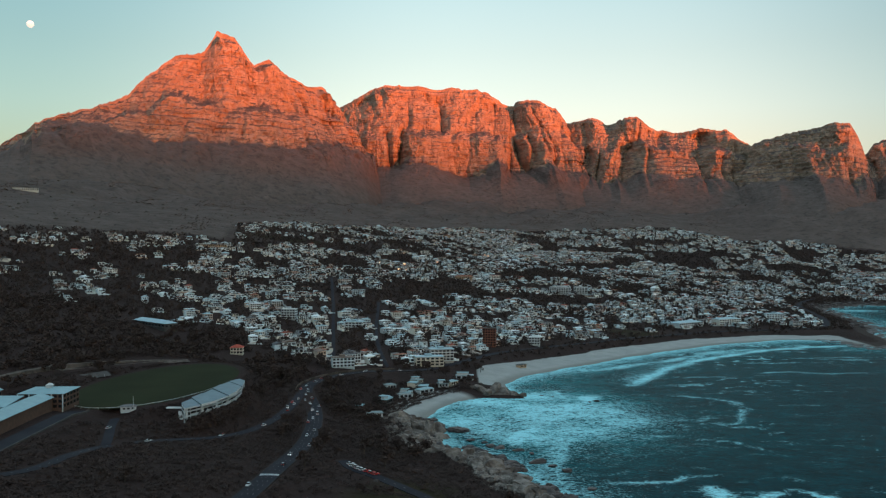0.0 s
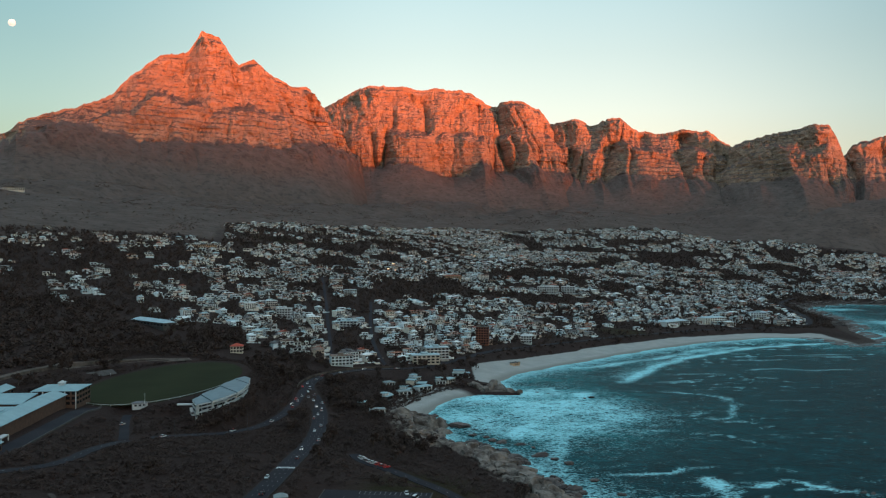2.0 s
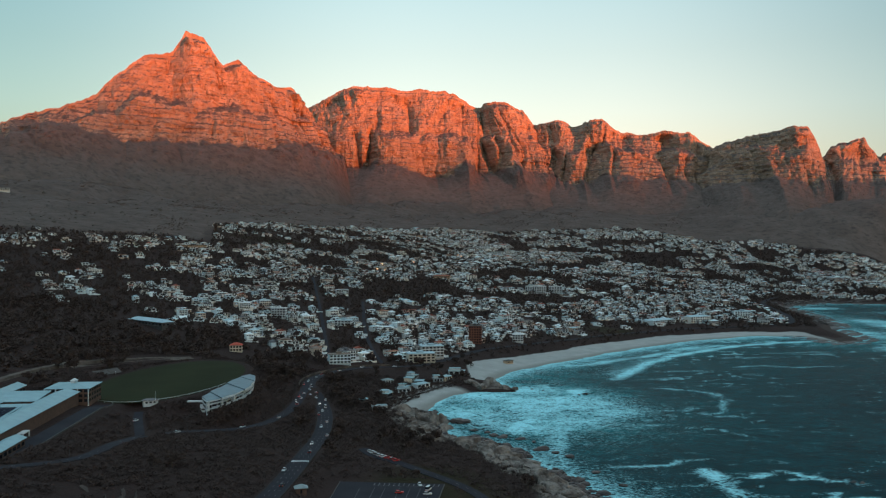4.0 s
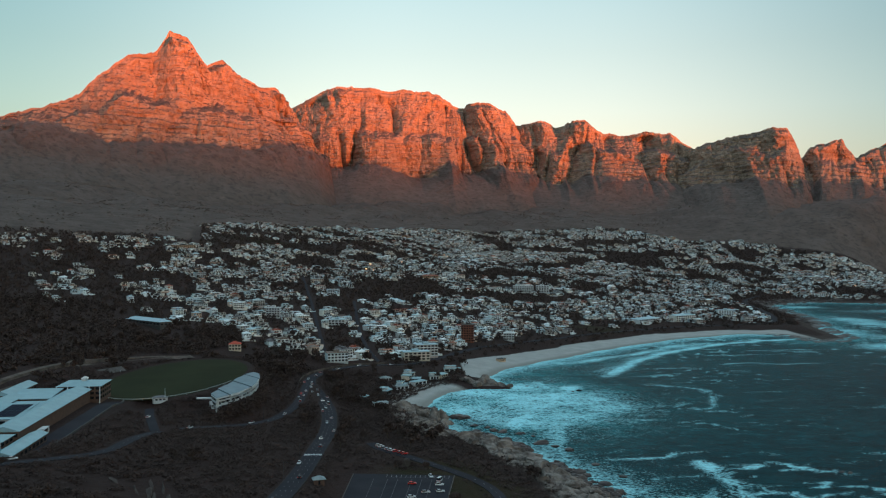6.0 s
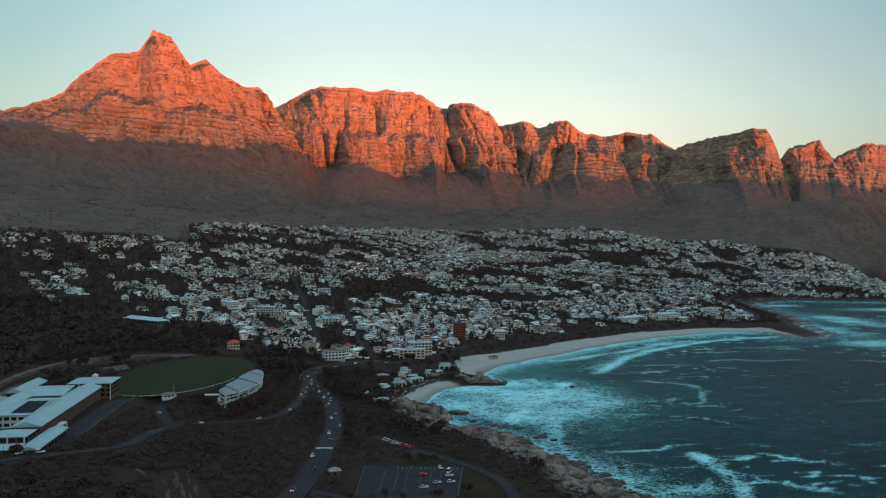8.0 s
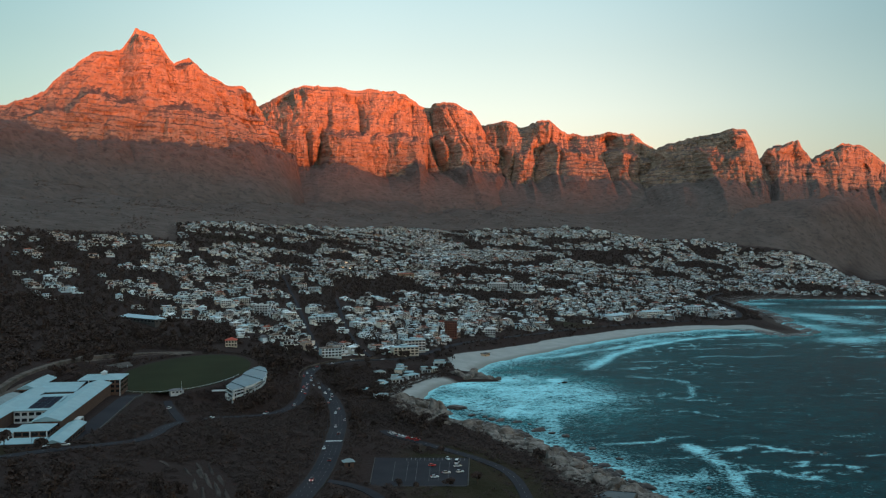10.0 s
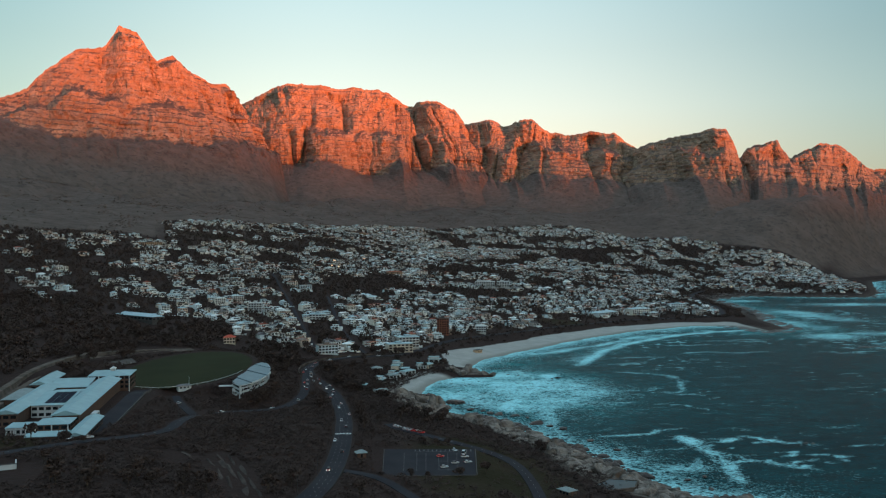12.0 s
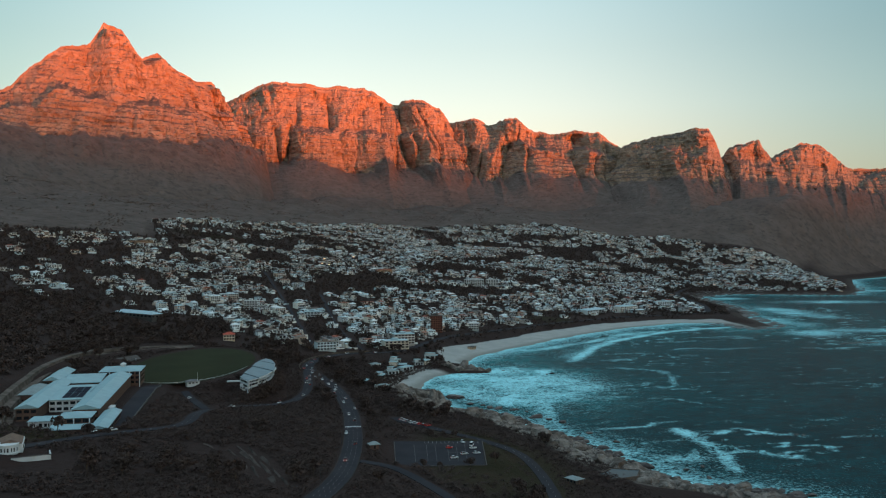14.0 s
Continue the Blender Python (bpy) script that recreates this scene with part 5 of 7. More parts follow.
def house_plan(kind, r):
    """Walls, roof pieces and window boxes of one house; its front looks along -y."""
    wall, roof, wins, slabs = Shape(), Shape(), [], []
    def band(x0, x1, y, z0, z1, side=-1, count=3):
        w = (x1 - x0) / count
        for k in range(count):
            a, b = x0 + k * w + 0.16 * w, x0 + (k + 1) * w - 0.16 * w
            wins.append((a, b, min(y, y + side * 0.08), max(y, y + side * 0.08), z0, z1))
    def flank(x, y0, y1, z0, z1, side, count=2):
        w = (y1 - y0) / count
        for k in range(count):
            wins.append((min(x, x + side * 0.08), max(x, x + side * 0.08), y0 + k * w + 0.25 * w, y0 + (k + 1) * w - 0.25 * w, z0, z1))
    W, D_ = r.uniform(9, 15), r.uniform(7.5, 11)
    if kind == "flat":
        h1, h2 = 3.2, 6.2
        wall.box(-W / 2, W / 2, -D_ / 2, D_ / 2, -5, h1)
        u = r.uniform(-0.2, 0.2) * W
        wall.box(-W * 0.36 + u, W * 0.34 + u, -D_ * 0.30, D_ / 2, h1, h2)
        roof.box(-W / 2 - 0.4, W / 2 + 0.4, -D_ / 2 - 0.9, D_ / 2 + 0.1, h1 + 0.004, h1 + 0.30)
        roof.box(-W * 0.36 + u - 0.5, W * 0.34 + u + 0.5, -D_ * 0.30 - 1.0, D_ / 2 + 0.3, h2, h2 + 0.35)
        band(-W / 2 + 0.5, W / 2 - 0.5, -D_ / 2, 0.4, 2.7, count=2)
        band(-W * 0.36 + u + 0.3, W * 0.34 + u - 0.3, -D_ * 0.30, h1 + 0.6, h2 - 0.4, count=2)
        flank(W / 2, -D_ / 2, D_ / 2, 0.9, 2.4, 1)
        slabs.append((-W / 2 + 0.3, W / 2 - 0.3, -D_ / 2 - 1.6, -D_ / 2 - 0.1, -0.3, -0.05))
    elif kind == "long":
        W, D_ = r.uniform(14, 21), r.uniform(7, 9)
        wall.box(-W / 2, W / 2, -D_ / 2, D_ / 2, -5, 2.9)
        wall.box(-W / 2 + 2, W / 2 - 3, -D_ / 2 + 1.6, D_ / 2, 2.9, 5.4)
        roof.box(-W / 2 - 0.3, W / 2 + 0.3, -D_ / 2 - 1.2, D_ / 2 + 0.2, 2.904, 3.25)
        roof.box(-W / 2 + 1.4, W / 2 - 2.4, -D_ / 2 + 0.5, D_ / 2 + 0.3, 5.4, 5.8)
        band(-W / 2 + 0.3, W / 2 - 0.3, -D_ / 2, 0.3, 2.5, count=2)
        band(-W / 2 + 2.3, W / 2 - 3.3, -D_ / 2 + 1.6, 3.5, 5.0, count=1)
        slabs.append((-W / 2 - 0.6, W / 2 + 0.6, -D_ / 2 - 2.4, -D_ / 2 - 0.1, -0.5, 0.15))
        flank(W / 2, -D_ / 2, D_ / 2, 0.9, 2.2, 1, 1)
    elif kind == "block":
        W, D_ = r.uniform(15, 22), r.uniform(10, 13)
        nf = r.randint(2, 4)
        wall.box(-W / 2, W / 2, -D_ / 2, D_ / 2, -5, nf * 3.0)
        roof.box(-W / 2 - 0.3, W / 2 + 0.3, -D_ / 2 - 0.3, D_ / 2 + 0.3, nf * 3.0, nf * 3.0 + 0.5)
        roof.box(-W * 0.1, W * 0.12, -1.5, D_ * 0.3, nf * 3.0 + 0.5, nf * 3.0 + 2.4)
        for k in range(nf):
            band(-W / 2 + 0.4, W / 2 - 0.4, -D_ / 2, k * 3 + 0.5, k * 3 + 2.4, count=5)
            slabs.append((-W / 2 + 0.4, W / 2 - 0.4, -D_ / 2 - 1.3, -D_ / 2 - 0.1, k * 3 - 0.25, k * 3 + 0.12))
    else:
        floors = 1 if r.rand() < 0.65 else 2
        h = 3.1 * floors + 0.3
        wall.box(-W / 2, W / 2, -D_ / 2, D_ / 2, -5, h)
        wing = r.uniform(0.25, 0.5) * W
        wall.box(-W / 2 + 0.6, -W / 2 + 0.6 + wing, -D_ / 2 - 3.5, -D_ / 2, -5, 3.2)
        (roof.hip if kind == "hip" else roof.gable)(-W / 2, W / 2, -D_ / 2, D_ / 2, h + 0.2, r.uniform(1.6, 2.6))
        roof.hip(-W / 2 + 0.6, -W / 2 + 0.6 + wing, -D_ / 2 - 3.5, -D_ / 2 - 0.55, 3.4, 1.2, 0.35)
        for k in range(floors):
            band(-W / 2 + 0.6 + (wing if k == 0 else 0), W / 2 - 0.4, -D_ / 2, k * 3.1 + 0.7, k * 3.1 + 2.5, count=3)
        flank(W / 2, -D_ / 2, D_ / 2, 0.9, 2.3, 1)
        roof.box(W * 0.22, W * 0.22 + 0.9, D_ * 0.1, D_ * 0.1 + 0.9, h, h + 3.2)
    # terrace, garage and garden wall on the plot
    plot = max(W, 13) / 2
    slabs.append((-plot * r.uniform(0.5, 1), plot * r.uniform(0.5, 1), -D_ / 2 - r.uniform(5, 8), -D_ / 2 - 2.6, -3.2, -0.9))
    if r.rand() < 0.6:
        g = plot + 0.3
        wall.box(g, g + 4.5, -D_ / 2 + 1, D_ / 2 - 1.5, -5, 2.4)
        roof.box(g - 0.1, g + 4.8, -D_ / 2 + 0.7, D_ / 2 - 1.2, 2.4, 2.65)
    if r.rand() < 0.7:
        wall.box(-plot - 2, plot + 2, -D_ / 2 - 8.6, -D_ / 2 - 8.3, -6, r.uniform(-1.6, -0.4))
    return wall, roof, wins, slabs


def house(kind, seed, label):
    r = np.random.RandomState(seed)
    wall, roof, wins, slabs = house_plan(kind, r)
    root = holder("house")
    wall.out("wall_shell", M_wall, root)
    roof.out("roof", M_roof, root)
    for w in wins:
        Shape().box(*w).out("window", M_glass, root)
    for s in slabs:
        Shape().box(*s).out("terrace", M_wall, root)
    return tagged(root, label, "house", "houses of the town")


# spots for the houses: rows along the slope, uneven
def downhill(x, y):
    e = 45.0
    gxx = slope_height(x + e, y) - slope_height(x - e, y)
    gyy = slope_height(x, y + e) - slope_height(x, y - e)
    return np.arctan2(gyy, gxx)


u, v = np.meshgrid(np.arange(-980, 1750, 17.0), np.arange(800, 3150, 17.0))
u, v = u.ravel() + rng.uniform(-7, 7, u.size), v.ravel() + rng.uniform(-7, 7, v.size)
ok = in_ring(u, v, TOWN) & clear_of_roads(u, v, 7)
for gx_, gy_, ga, gb in GAPS:
    ok &= np.hypot((u - gx_) / ga, (v - gy_) / gb) > 1
ok &= ~in_cleft(u, v)
west = smooth(-380, -560, u) * smooth(1900, 1500, v)
ok &= (fbm(u / 55 + 3, v / 65, 3) > 0.38 + 0.06 * west) & (fbm(u / 130 + 9, v / 120 + 4, 2) > 0.27) & (rng.rand(len(u)) < (0.68 - 0.24 * west - 0.10 * smooth(700, 1100, u) - 0.20 * smooth(-120, -300, u) * smooth(1550, 1250, v) + 0.14 * smooth(2000, 2450, v)))
hx_, hy_ = u[ok], v[ok]
aspect = np.degrees(downhill(hx_, hy_)) - 90
hz_ = ground(hx_, hy_)
turns = aspect * 0.6 - 4 + rng.normal(size=len(hx_)) * 9
order = np.argsort(hy_)
near, far = order[:290], order[290:]
KINDS = ["flat", "hip", "long", "flat", "gable", "flat", "long", "hip", "flat", "long", "hip", "gable", "flat", "long", "block"]
TEXTS = {"flat": "modern white flat-roofed house with wide dark windows", "hip": "plastered house under a hipped roof", "gable": "plastered house with a pitched roof and chimney", "block": "flat-roofed apartment block with long balconies", "long": "long low white house with deep flat eaves"}
PROTOS = [house(k, 40 + i, TEXTS[k]) for i, k in enumerate(KINDS)]
used = set()
for j, i in enumerate(near):
    p = rng.randint(len(PROTOS))
    m = pose(hx_[i], hy_[i], hz_[i] + 0.6, 0, 0, turns[i])
    if p in used:
        copy_thing(PROTOS[p], m @ Matrix.Diagonal((*(2 * (rng.uniform(0.68, 0.98),)), rng.uniform(0.66, 0.9), 1)))
    else:
        used.add(p)
        PROTOS[p].matrix_world = m


def merge_far(indices):
    bins = {"walls": [[], [], 0], "roofs": [[], [], 0], "windows": [[], [], 0], "lit": [[], [], 0]}
    for i in indices:
        r = np.random.RandomState(1000 + int(i))
        kind = KINDS[r.randint(len(KINDS))]
        wall, roof, wins, slabs = house_plan(kind, r)
        a = radians(turns[i])
        R = np.array(((math.cos(a), -math.sin(a), 0), (math.sin(a), math.cos(a), 0), (0, 0, 1)))
        s = r.uniform(0.64, 0.98) * (1.3 if r.rand() < 0.06 else 1) * (1.12 if hy_[i] > 2200 else 1)
        at = np.array((hx_[i], hy_[i], hz_[i] + 0.6))
        glass = Shape()
        for w in wins:
            glass.box(*w)
        for sl in slabs:
            wall.box(*sl)
        glow = Shape()
        # a few upper houses get one pane with the sunset's glint as emission
        lit = r.rand() < 0.012 and hy_[i] > 1500
        if lit:
            x0, x1, y0, y1, z0, z1 = wins[0]
            glow.box(x0, x1, y0 - 0.05, y1, z0, z1)
        for key, sh in (("walls", wall), ("roofs", roof), ("windows", glass), ("lit", glow)):
            B = bins[key]
            if sh.v:
                B[0].append(np.array(sh.v) * (s, s, (0.84 if hy_[i] < 1400 else 0.95) * s) @ R.T + at)
                B[1] += [tuple(q + B[2] for q in f) for f in sh.f]
                B[2] += len(sh.v)
    return bins


bins = merge_far(far)
far_houses = holder("far_houses")
tagged(far_houses, "hundreds of pale plastered houses climbing the slope", "houses", kind="stuff")
for key, mat in (("walls", M_wall_far), ("roofs", M_roof_far), ("windows", M_glass), ("lit", M_glint)):
    V, F, _n = bins[key]
    if V:
        link("lit_windows" if key == "lit" else key, np.concatenate(V), F, mat, far_houses)

# garden trees between the houses
gx_, gy_ = rng.uniform(-980, 1650, 80000), rng.uniform(830, 3120, 80000)
ok = in_ring(gx_, gy_, TOWN) & clear_of_roads(gx_, gy_, 3)
gap_here = np.zeros(len(gx_), bool)
for a_, b_, ga, gb in GAPS:
    gap_here |= np.hypot((gx_ - a_) / ga, (gy_ - b_) / gb) < 1
gap_here |= in_cleft(gx_, gy_, 4)
park = np.hypot((gx_ - 285) / 44, (gy_ - 1285) / 40) < 1
ok &= ~park & ((fbm(gx_ / 60 + 3, gy_ / 45, 3) < 0.5) | gap_here | (rng.rand(len(gx_)) < 0.75))
gx_, gy_ = gx_[ok], gy_[ok]
keep = np.ones(len(gx_), bool)
for c0 in range(0, len(gx_), 2000):
    d2 = (gx_[c0:c0 + 2000, None] - hx_[None]) ** 2 + (gy_[c0:c0 + 2000, None] - hy_[None]) ** 2
    keep[c0:c0 + 2000] = d2.min(1) > 24
gx_, gy_ = gx_[keep][:26000], gy_[keep][:26000]
close = gy_ < 1400
thicket("garden_trees", "dark garden trees between the houses", gx_[close], gy_[close], 30, 3.0, 1.0, M_leaf, "trees", 2.1)
thicket("garden_trees", "dark garden trees higher up the slope", gx_[~close], gy_[~close], 11, 3.8, 1.9, M_leaf, "trees", 1.8)

# bushes and trees between the beach and the shore road
p = LINES["main_road"][0]
t_ = rng.uniform(0, len(p) - 1, 1500)
bx, by = np.interp(t_, np.arange(len(p)), p[:, 0]), np.interp(t_, np.arange(len(p)), p[:, 1])
bx, by = bx + rng.normal(size=1500) * 13, by + rng.normal(size=1500) * 13
ok = (by > 880) & clear_of_roads(bx, by, 2.5) & (shore(bx, by) > 52)
thicket("shore_bushes", "dark bushes and small trees along the shore road", bx[ok], by[ok], 26, 2.4, 0.9, M_leaf, "bushes", 1.4)

# pale stones and scrub on the lower slopes of the mountains
bx, by = rng.uniform(-1400, 1500, 40000), rng.uniform(1500, 3900, 40000)
ok = ~in_ring(bx, by, TOWN) & (shore(bx, by) > 950)
bx, by = bx[ok], by[ok]
clus = fbm(bx / 70 + 9, by / 130, 4)
sel = clus > 0.62
sx_, sy_ = bx[sel][:900], by[sel][:900]
gz = ground(sx_, sy_)
many_rocks("slope_stones", "pale fallen stones scattered on the mountain's foot", [(x, y, z + 0.5, a * 1.4, a, a * 0.8, t) for x, y, z, a, t in zip(sx_, sy_, gz, 1.2 + 2.4 * rng.rand(len(sx_)) ** 3, rng.uniform(0, 3, len(sx_)))], M_stone)
sel = (clus < 0.40)
thicket("slope_scrub", "dark scrub on the mountain's lower slopes", bx[sel][:6000], by[sel][:6000], 9, 2.4, 1.3, M_heath, tall=0.7)

# trees among the bungalows
tx, ty = rng.uniform(-75, 40, 420), rng.uniform(655, 890, 420)
on = abs((ty - 722) - (tx + 44) * 1.75) < 42
ok = on & clear_of_roads(tx, ty, 3) & (shore(tx, ty) > 26)
thicket("cove_trees", "dark bushes and trees between the beach bungalows", tx[ok], ty[ok], 30, 2.3, 0.8, M_leaf, "trees", 1.6)

# the far point of the bay: trees, then a shelf of dark rock
qx, qy = rng.uniform(540, 1250, 9000), rng.uniform(1380, 2150, 9000)
sd = shore(qx, qy)
ok = (sd > 30) & (sd < 190) & ~in_ring(qx, qy, TOWN) & clear_of_roads(qx, qy, 3) & (fbm(qx / 40, qy / 40, 3) > 0.42)
thicket("point_trees", "dark trees on the point beyond the beach", qx[ok], qy[ok], 16, 3.6, 1.6, M_leaf, "trees", 1.3)
ok = (sd > -26) & (sd < 42) & (qy > 1440) & (fbm(qx / 50 + 3, qy / 50, 3) > 0.45)
rk = [(x, y, max(float(z), -0.4), a * 1.5, a, a * 0.5, t) for x, y, z, a, t in zip(qx[ok][:420], qy[ok][:420], ground(qx[ok][:420], qy[ok][:420]), 1.5 + 4.5 * rng.rand(420) ** 2, rng.uniform(0, 3, 420))]
many_rocks("point_rocks", "dark broken rock shelf at the end of the bay", rk, M_wet_rock)

# ---- the sports club and the school ----
pts = [(FIELD["at"][0] + 0.06 * FIELD["half"][1] * 0.97 * math.sin(a) + FIELD["half"][0] * 0.97 * math.cos(a), FIELD["at"][1] + FIELD["half"][1] * 0.97 * math.sin(a)) for a in np.linspace(0, 2 * math.pi, 97)[:-1]]
field = holder("playing_field")
rings = [[(FIELD["at"][0] + (x - FIELD["at"][0]) * k, FIELD["at"][1] + (y - FIELD["at"][1]) * k, FIELD["z"] + 0.12) for x, y in pts] for k in (1.0, 0.66, 0.33)]
V = [p for r_ in rings for p in r_] + [(*FIELD["at"], FIELD["z"] + 0.12)]
F = [(k * 96 + i, k * 96 + (i + 1) % 96, (k + 1) * 96 + (i + 1) % 96, (k + 1) * 96 + i) for k in range(2) for i in range(96)] + [(192 + i, 192 + (i + 1) % 96, 288) for i in range(96)]
link("turf", V, F, M_turf, field)
tagged(field, "oval dark green mown sports field", "sports field")
# low white boundary rail round the near side of the field
rail = holder("boundary_rail")
sweep = [pts[i] for i in range(-30, -3)]
sh = Shape().add([(x + dx, y, z) for x, y in sweep for dx, z in ((0, 33.9), (0.15, 33.9), (0.15, 34.15), (0, 34.15))],
                 [(4 * i + k, 4 * i + (k + 1) % 4, 4 * i + 4 + (k + 1) % 4, 4 * i + 4 + k) for i in range(len(sweep) - 1) for k in range(4)] + [(3, 2, 1, 0), tuple(4 * len(sweep) - 4 + k for k in range(4))])
sh.out("rail", M_white, rail)
post = None
for i in range(-30, -4, 2):
    x, y = pts[i]
    if post is None:
        ob = Shape().box(-0.08, 0.08, -0.08, 0.08, 0, 1.1).out("post", M_white, rail)
        post = ob.data
    else:
        ob = new("post", post)
        ob.parent = rail
    ob.location = (x + 0.08, y, FIELD["z"])
tagged(rail, "low white rail beside the sports field", "fence")

# stone bank round the far side
bank_line = with_heights([(-292, 385), (-305, 450), (-316, 536), (-319, 636), (-310, 692), (-288, 745), (-262, 790), (-236, 805)])
d = np.gradient(bank_line[:, :2], axis=0)
d /= np.hypot(d[:, 0], d[:, 1])[:, None]
nrm = np.stack([d[:, 1], -d[:, 0]], 1)
cols = []
for k, (o, h) in enumerate(((9.5, 0.0), (9.0, 2.6), (5.4, 3.2), (4.9, 6.4), (0.0, 7.0), (-0.8, 10.4), (-4.6, 10.9), (-6.4, -2))):
    q = bank_line[:, :2] + nrm * o
    taper = np.clip(np.minimum(np.arange(len(q)) / 9.0, np.arange(len(q))[::-1] / 22.0), 0.05, 1)
    cols.append(np.c_[q, 33.5 + h * taper + 0.5 * (fbm(q[:, 0] / 4 + k, q[:, 1] / 4) - 0.5) + np.maximum(0, ground(bank_line[:, 0], bank_line[:, 1]) - 41) * 0.6 * taper])
P = np.stack(cols, 1)
bank = link("stone_bank", P.reshape(-1, 3), grid_faces(8, len(bank_line))[:, ::-1], M_stone)
tagged(bank, "long terraced grey stone bank curving round the field", "retaining wall", kind="structure")
screen = holder("sight_screen")
Shape().add([(-282, 684, 34.5), (-270, 706, 34.5), (-274, 708, 37.8), (-287, 686, 37.8), (-281, 684, 34.3), (-269, 706, 34.3), (-273.2, 708, 37.6), (-286.2, 686, 37.6)], [(0, 1, 2, 3), (7, 6, 5, 4), (0, 4, 5, 1), (1, 5, 6, 2), (2, 6, 7, 3), (3, 7, 4, 0)]).out("panel", M_kerb, screen, "pale sloping screen panel")
sh = Shape()
sh.box(-278, -277.6, 690, 690.4, 32.5, 35.5).box(-273, -272.6, 701, 701.4, 32.5, 35.5)
sh.out("support", M_metal, screen)
tagged(screen, "pale sloping screen at the edge of the sports field", "screen")

# pavilion: a curved white building along the field's edge
pav = holder("pavilion")
M_bluegrey = material("blue_grey_roof", (0.16, 0.215, 0.24), 0.6, 0.12, 0.15, 2.0)
INNER = np.array([(-171, 569), (-169, 585), (-166.5, 603), (-164.5, 622), (-163, 640), (-161, 655), (-156, 668)], float)
OUTER = np.array([(-164, 552), (-157, 564), (-151.5, 580), (-148, 598), (-146.5, 617), (-147.5, 637), (-151, 662)], float)
def arc(t, out):
    """A place t of the way along the crescent and so many metres out from its inner face."""
    k = np.linspace(0, 1, len(INNER))
    p = np.array([np.interp(t, k, INNER[:, 0]), np.interp(t, k, INNER[:, 1])])
    q = np.array([np.interp(t, k, OUTER[:, 0]), np.interp(t, k, OUTER[:, 1])])
    r_ = p + (q - p) * (out / 15.0)
    return float(r_[0]), float(r_[1])
NB = 8
def curved(name, r0, r1, z0, z1, mat, a0=0.0, a1=1.0, k=24, tilt=0.0, label=""):
    sh = Shape()
    v = []
    for i in range(k + 1):
        a = a0 + (a1 - a0) * i / k
        (xi, yi), (xo, yo) = arc(a, r0), arc(a, r1)
        v += [(xi, yi, z0), (xo, yo, z0), (xo, yo, z1 - tilt), (xi, yi, z1)]
    f = [(0, 1, 2, 3)]
    for i in range(k):
        o = 4 * i
        f += [(o + j, o + 4 + j, o + 4 + (j + 1) % 4, o + (j + 1) % 4) for j in range(4)]
    f.append((4 * k + 3, 4 * k + 2, 4 * k + 1, 4 * k))
    sh.add(v, f)
    return sh.out(name, mat, pav, label)
curved("glazed_core", 1.4, 12.6, 23, 36.0, M_glass, 0.02, 0.98, label="dark recessed glazing")
curved("plinth", 1.0, 13.2, 17, 27.2, M_stone, 0.01, 0.99, label="rough dark stone base")
for z in (27.2, 30.4, 33.4):
    curved("floor_slab", 0.4, 14.6, z, z + 0.5, M_white)
for z in (27.7, 30.9):
    curved("balustrade", 14.1, 14.35, z + 0.35, z + 1.0, M_white, 0.06, 0.98)
# the roof steps from bay to bay, each with a deep white fascia
for i in range(6):
    step = (0.0, 0.7, 0.2, 0.9, 0.4, 0.8)[i]
    deep = (14.4, 15.6, 14.8, 15.8, 14.6, 15.4)[i]
    a0, a1 = i / 6 + 0.002, (i + 1) / 6 - 0.002
    curved("roof_bay", -0.6, deep, 36.0 + step * 0.5, 36.9 + step, M_bluegrey, a0, a1, 6, 0.5, "blue-grey metal roof bay")
    curved("fascia", deep + 0.02, deep + 0.3, 35.5, 36.3 + step, M_white, a0, a1, 6)
    curved("bay_wall", 11.2, 14.0, 27.2, 36.0, M_white, a0 + 0.01, a0 + 0.035, 3)
for i in range(NB * 2 + 1):
    x, y = arc(i / (NB * 2), 13.9)
    sh = Shape()
    sh.cyl(x, y, 24, 36.0, 0.26, n=6)
    sh.out("column", M_white, pav)
for i in range(6):
    (x, y), (x2, y2) = arc(0.0, 1.2 + i * 2.1), arc(0.0, 2.9 + i * 2.1)
    for z in (27.9, 31.1, 34.1):
        Shape().add([(x, y - 0.5, z), (x2, y2 - 0.5, z), (x2, y2 - 0.4, z), (x, y - 0.4, z), (x, y - 0.5, z + 1.6), (x2, y2 - 0.5, z + 1.6), (x2, y2 - 0.4, z + 1.6), (x, y - 0.4, z + 1.6)], BOX_F).out("window", M_glass, pav)
for z0, z1 in ((24.0, 27.7), (29.5, 30.9), (32.7, 33.9), (35.7, 36.2)):
    (x, y), (x2, y2) = arc(0.0, 0.2), arc(0.0, 14.4)
    Shape().add([(x, y - 0.42, z0), (x2, y2 - 0.42, z0), (x2, y2 + 0.6, z0), (x, y + 0.6, z0), (x, y - 0.42, z1), (x2, y2 - 0.42, z1), (x2, y2 + 0.6, z1), (x, y + 0.6, z1)], BOX_F).out("end_band", M_white, pav)
Shape().box(-181, -170.5, 568, 571, 33.2, 34.0).out("terrace", M_white, pav)
sh = Shape()
for k in range(9):
    sh.box(-170.5 + k * 0.5, -168.6 + k * 0.5, 560.5 - k * 0.9, 561.4 - k * 0.9, 24.5, 33.0 - k * 0.85)
sh.out("outer_stair", M_white, pav)
sh = Shape()
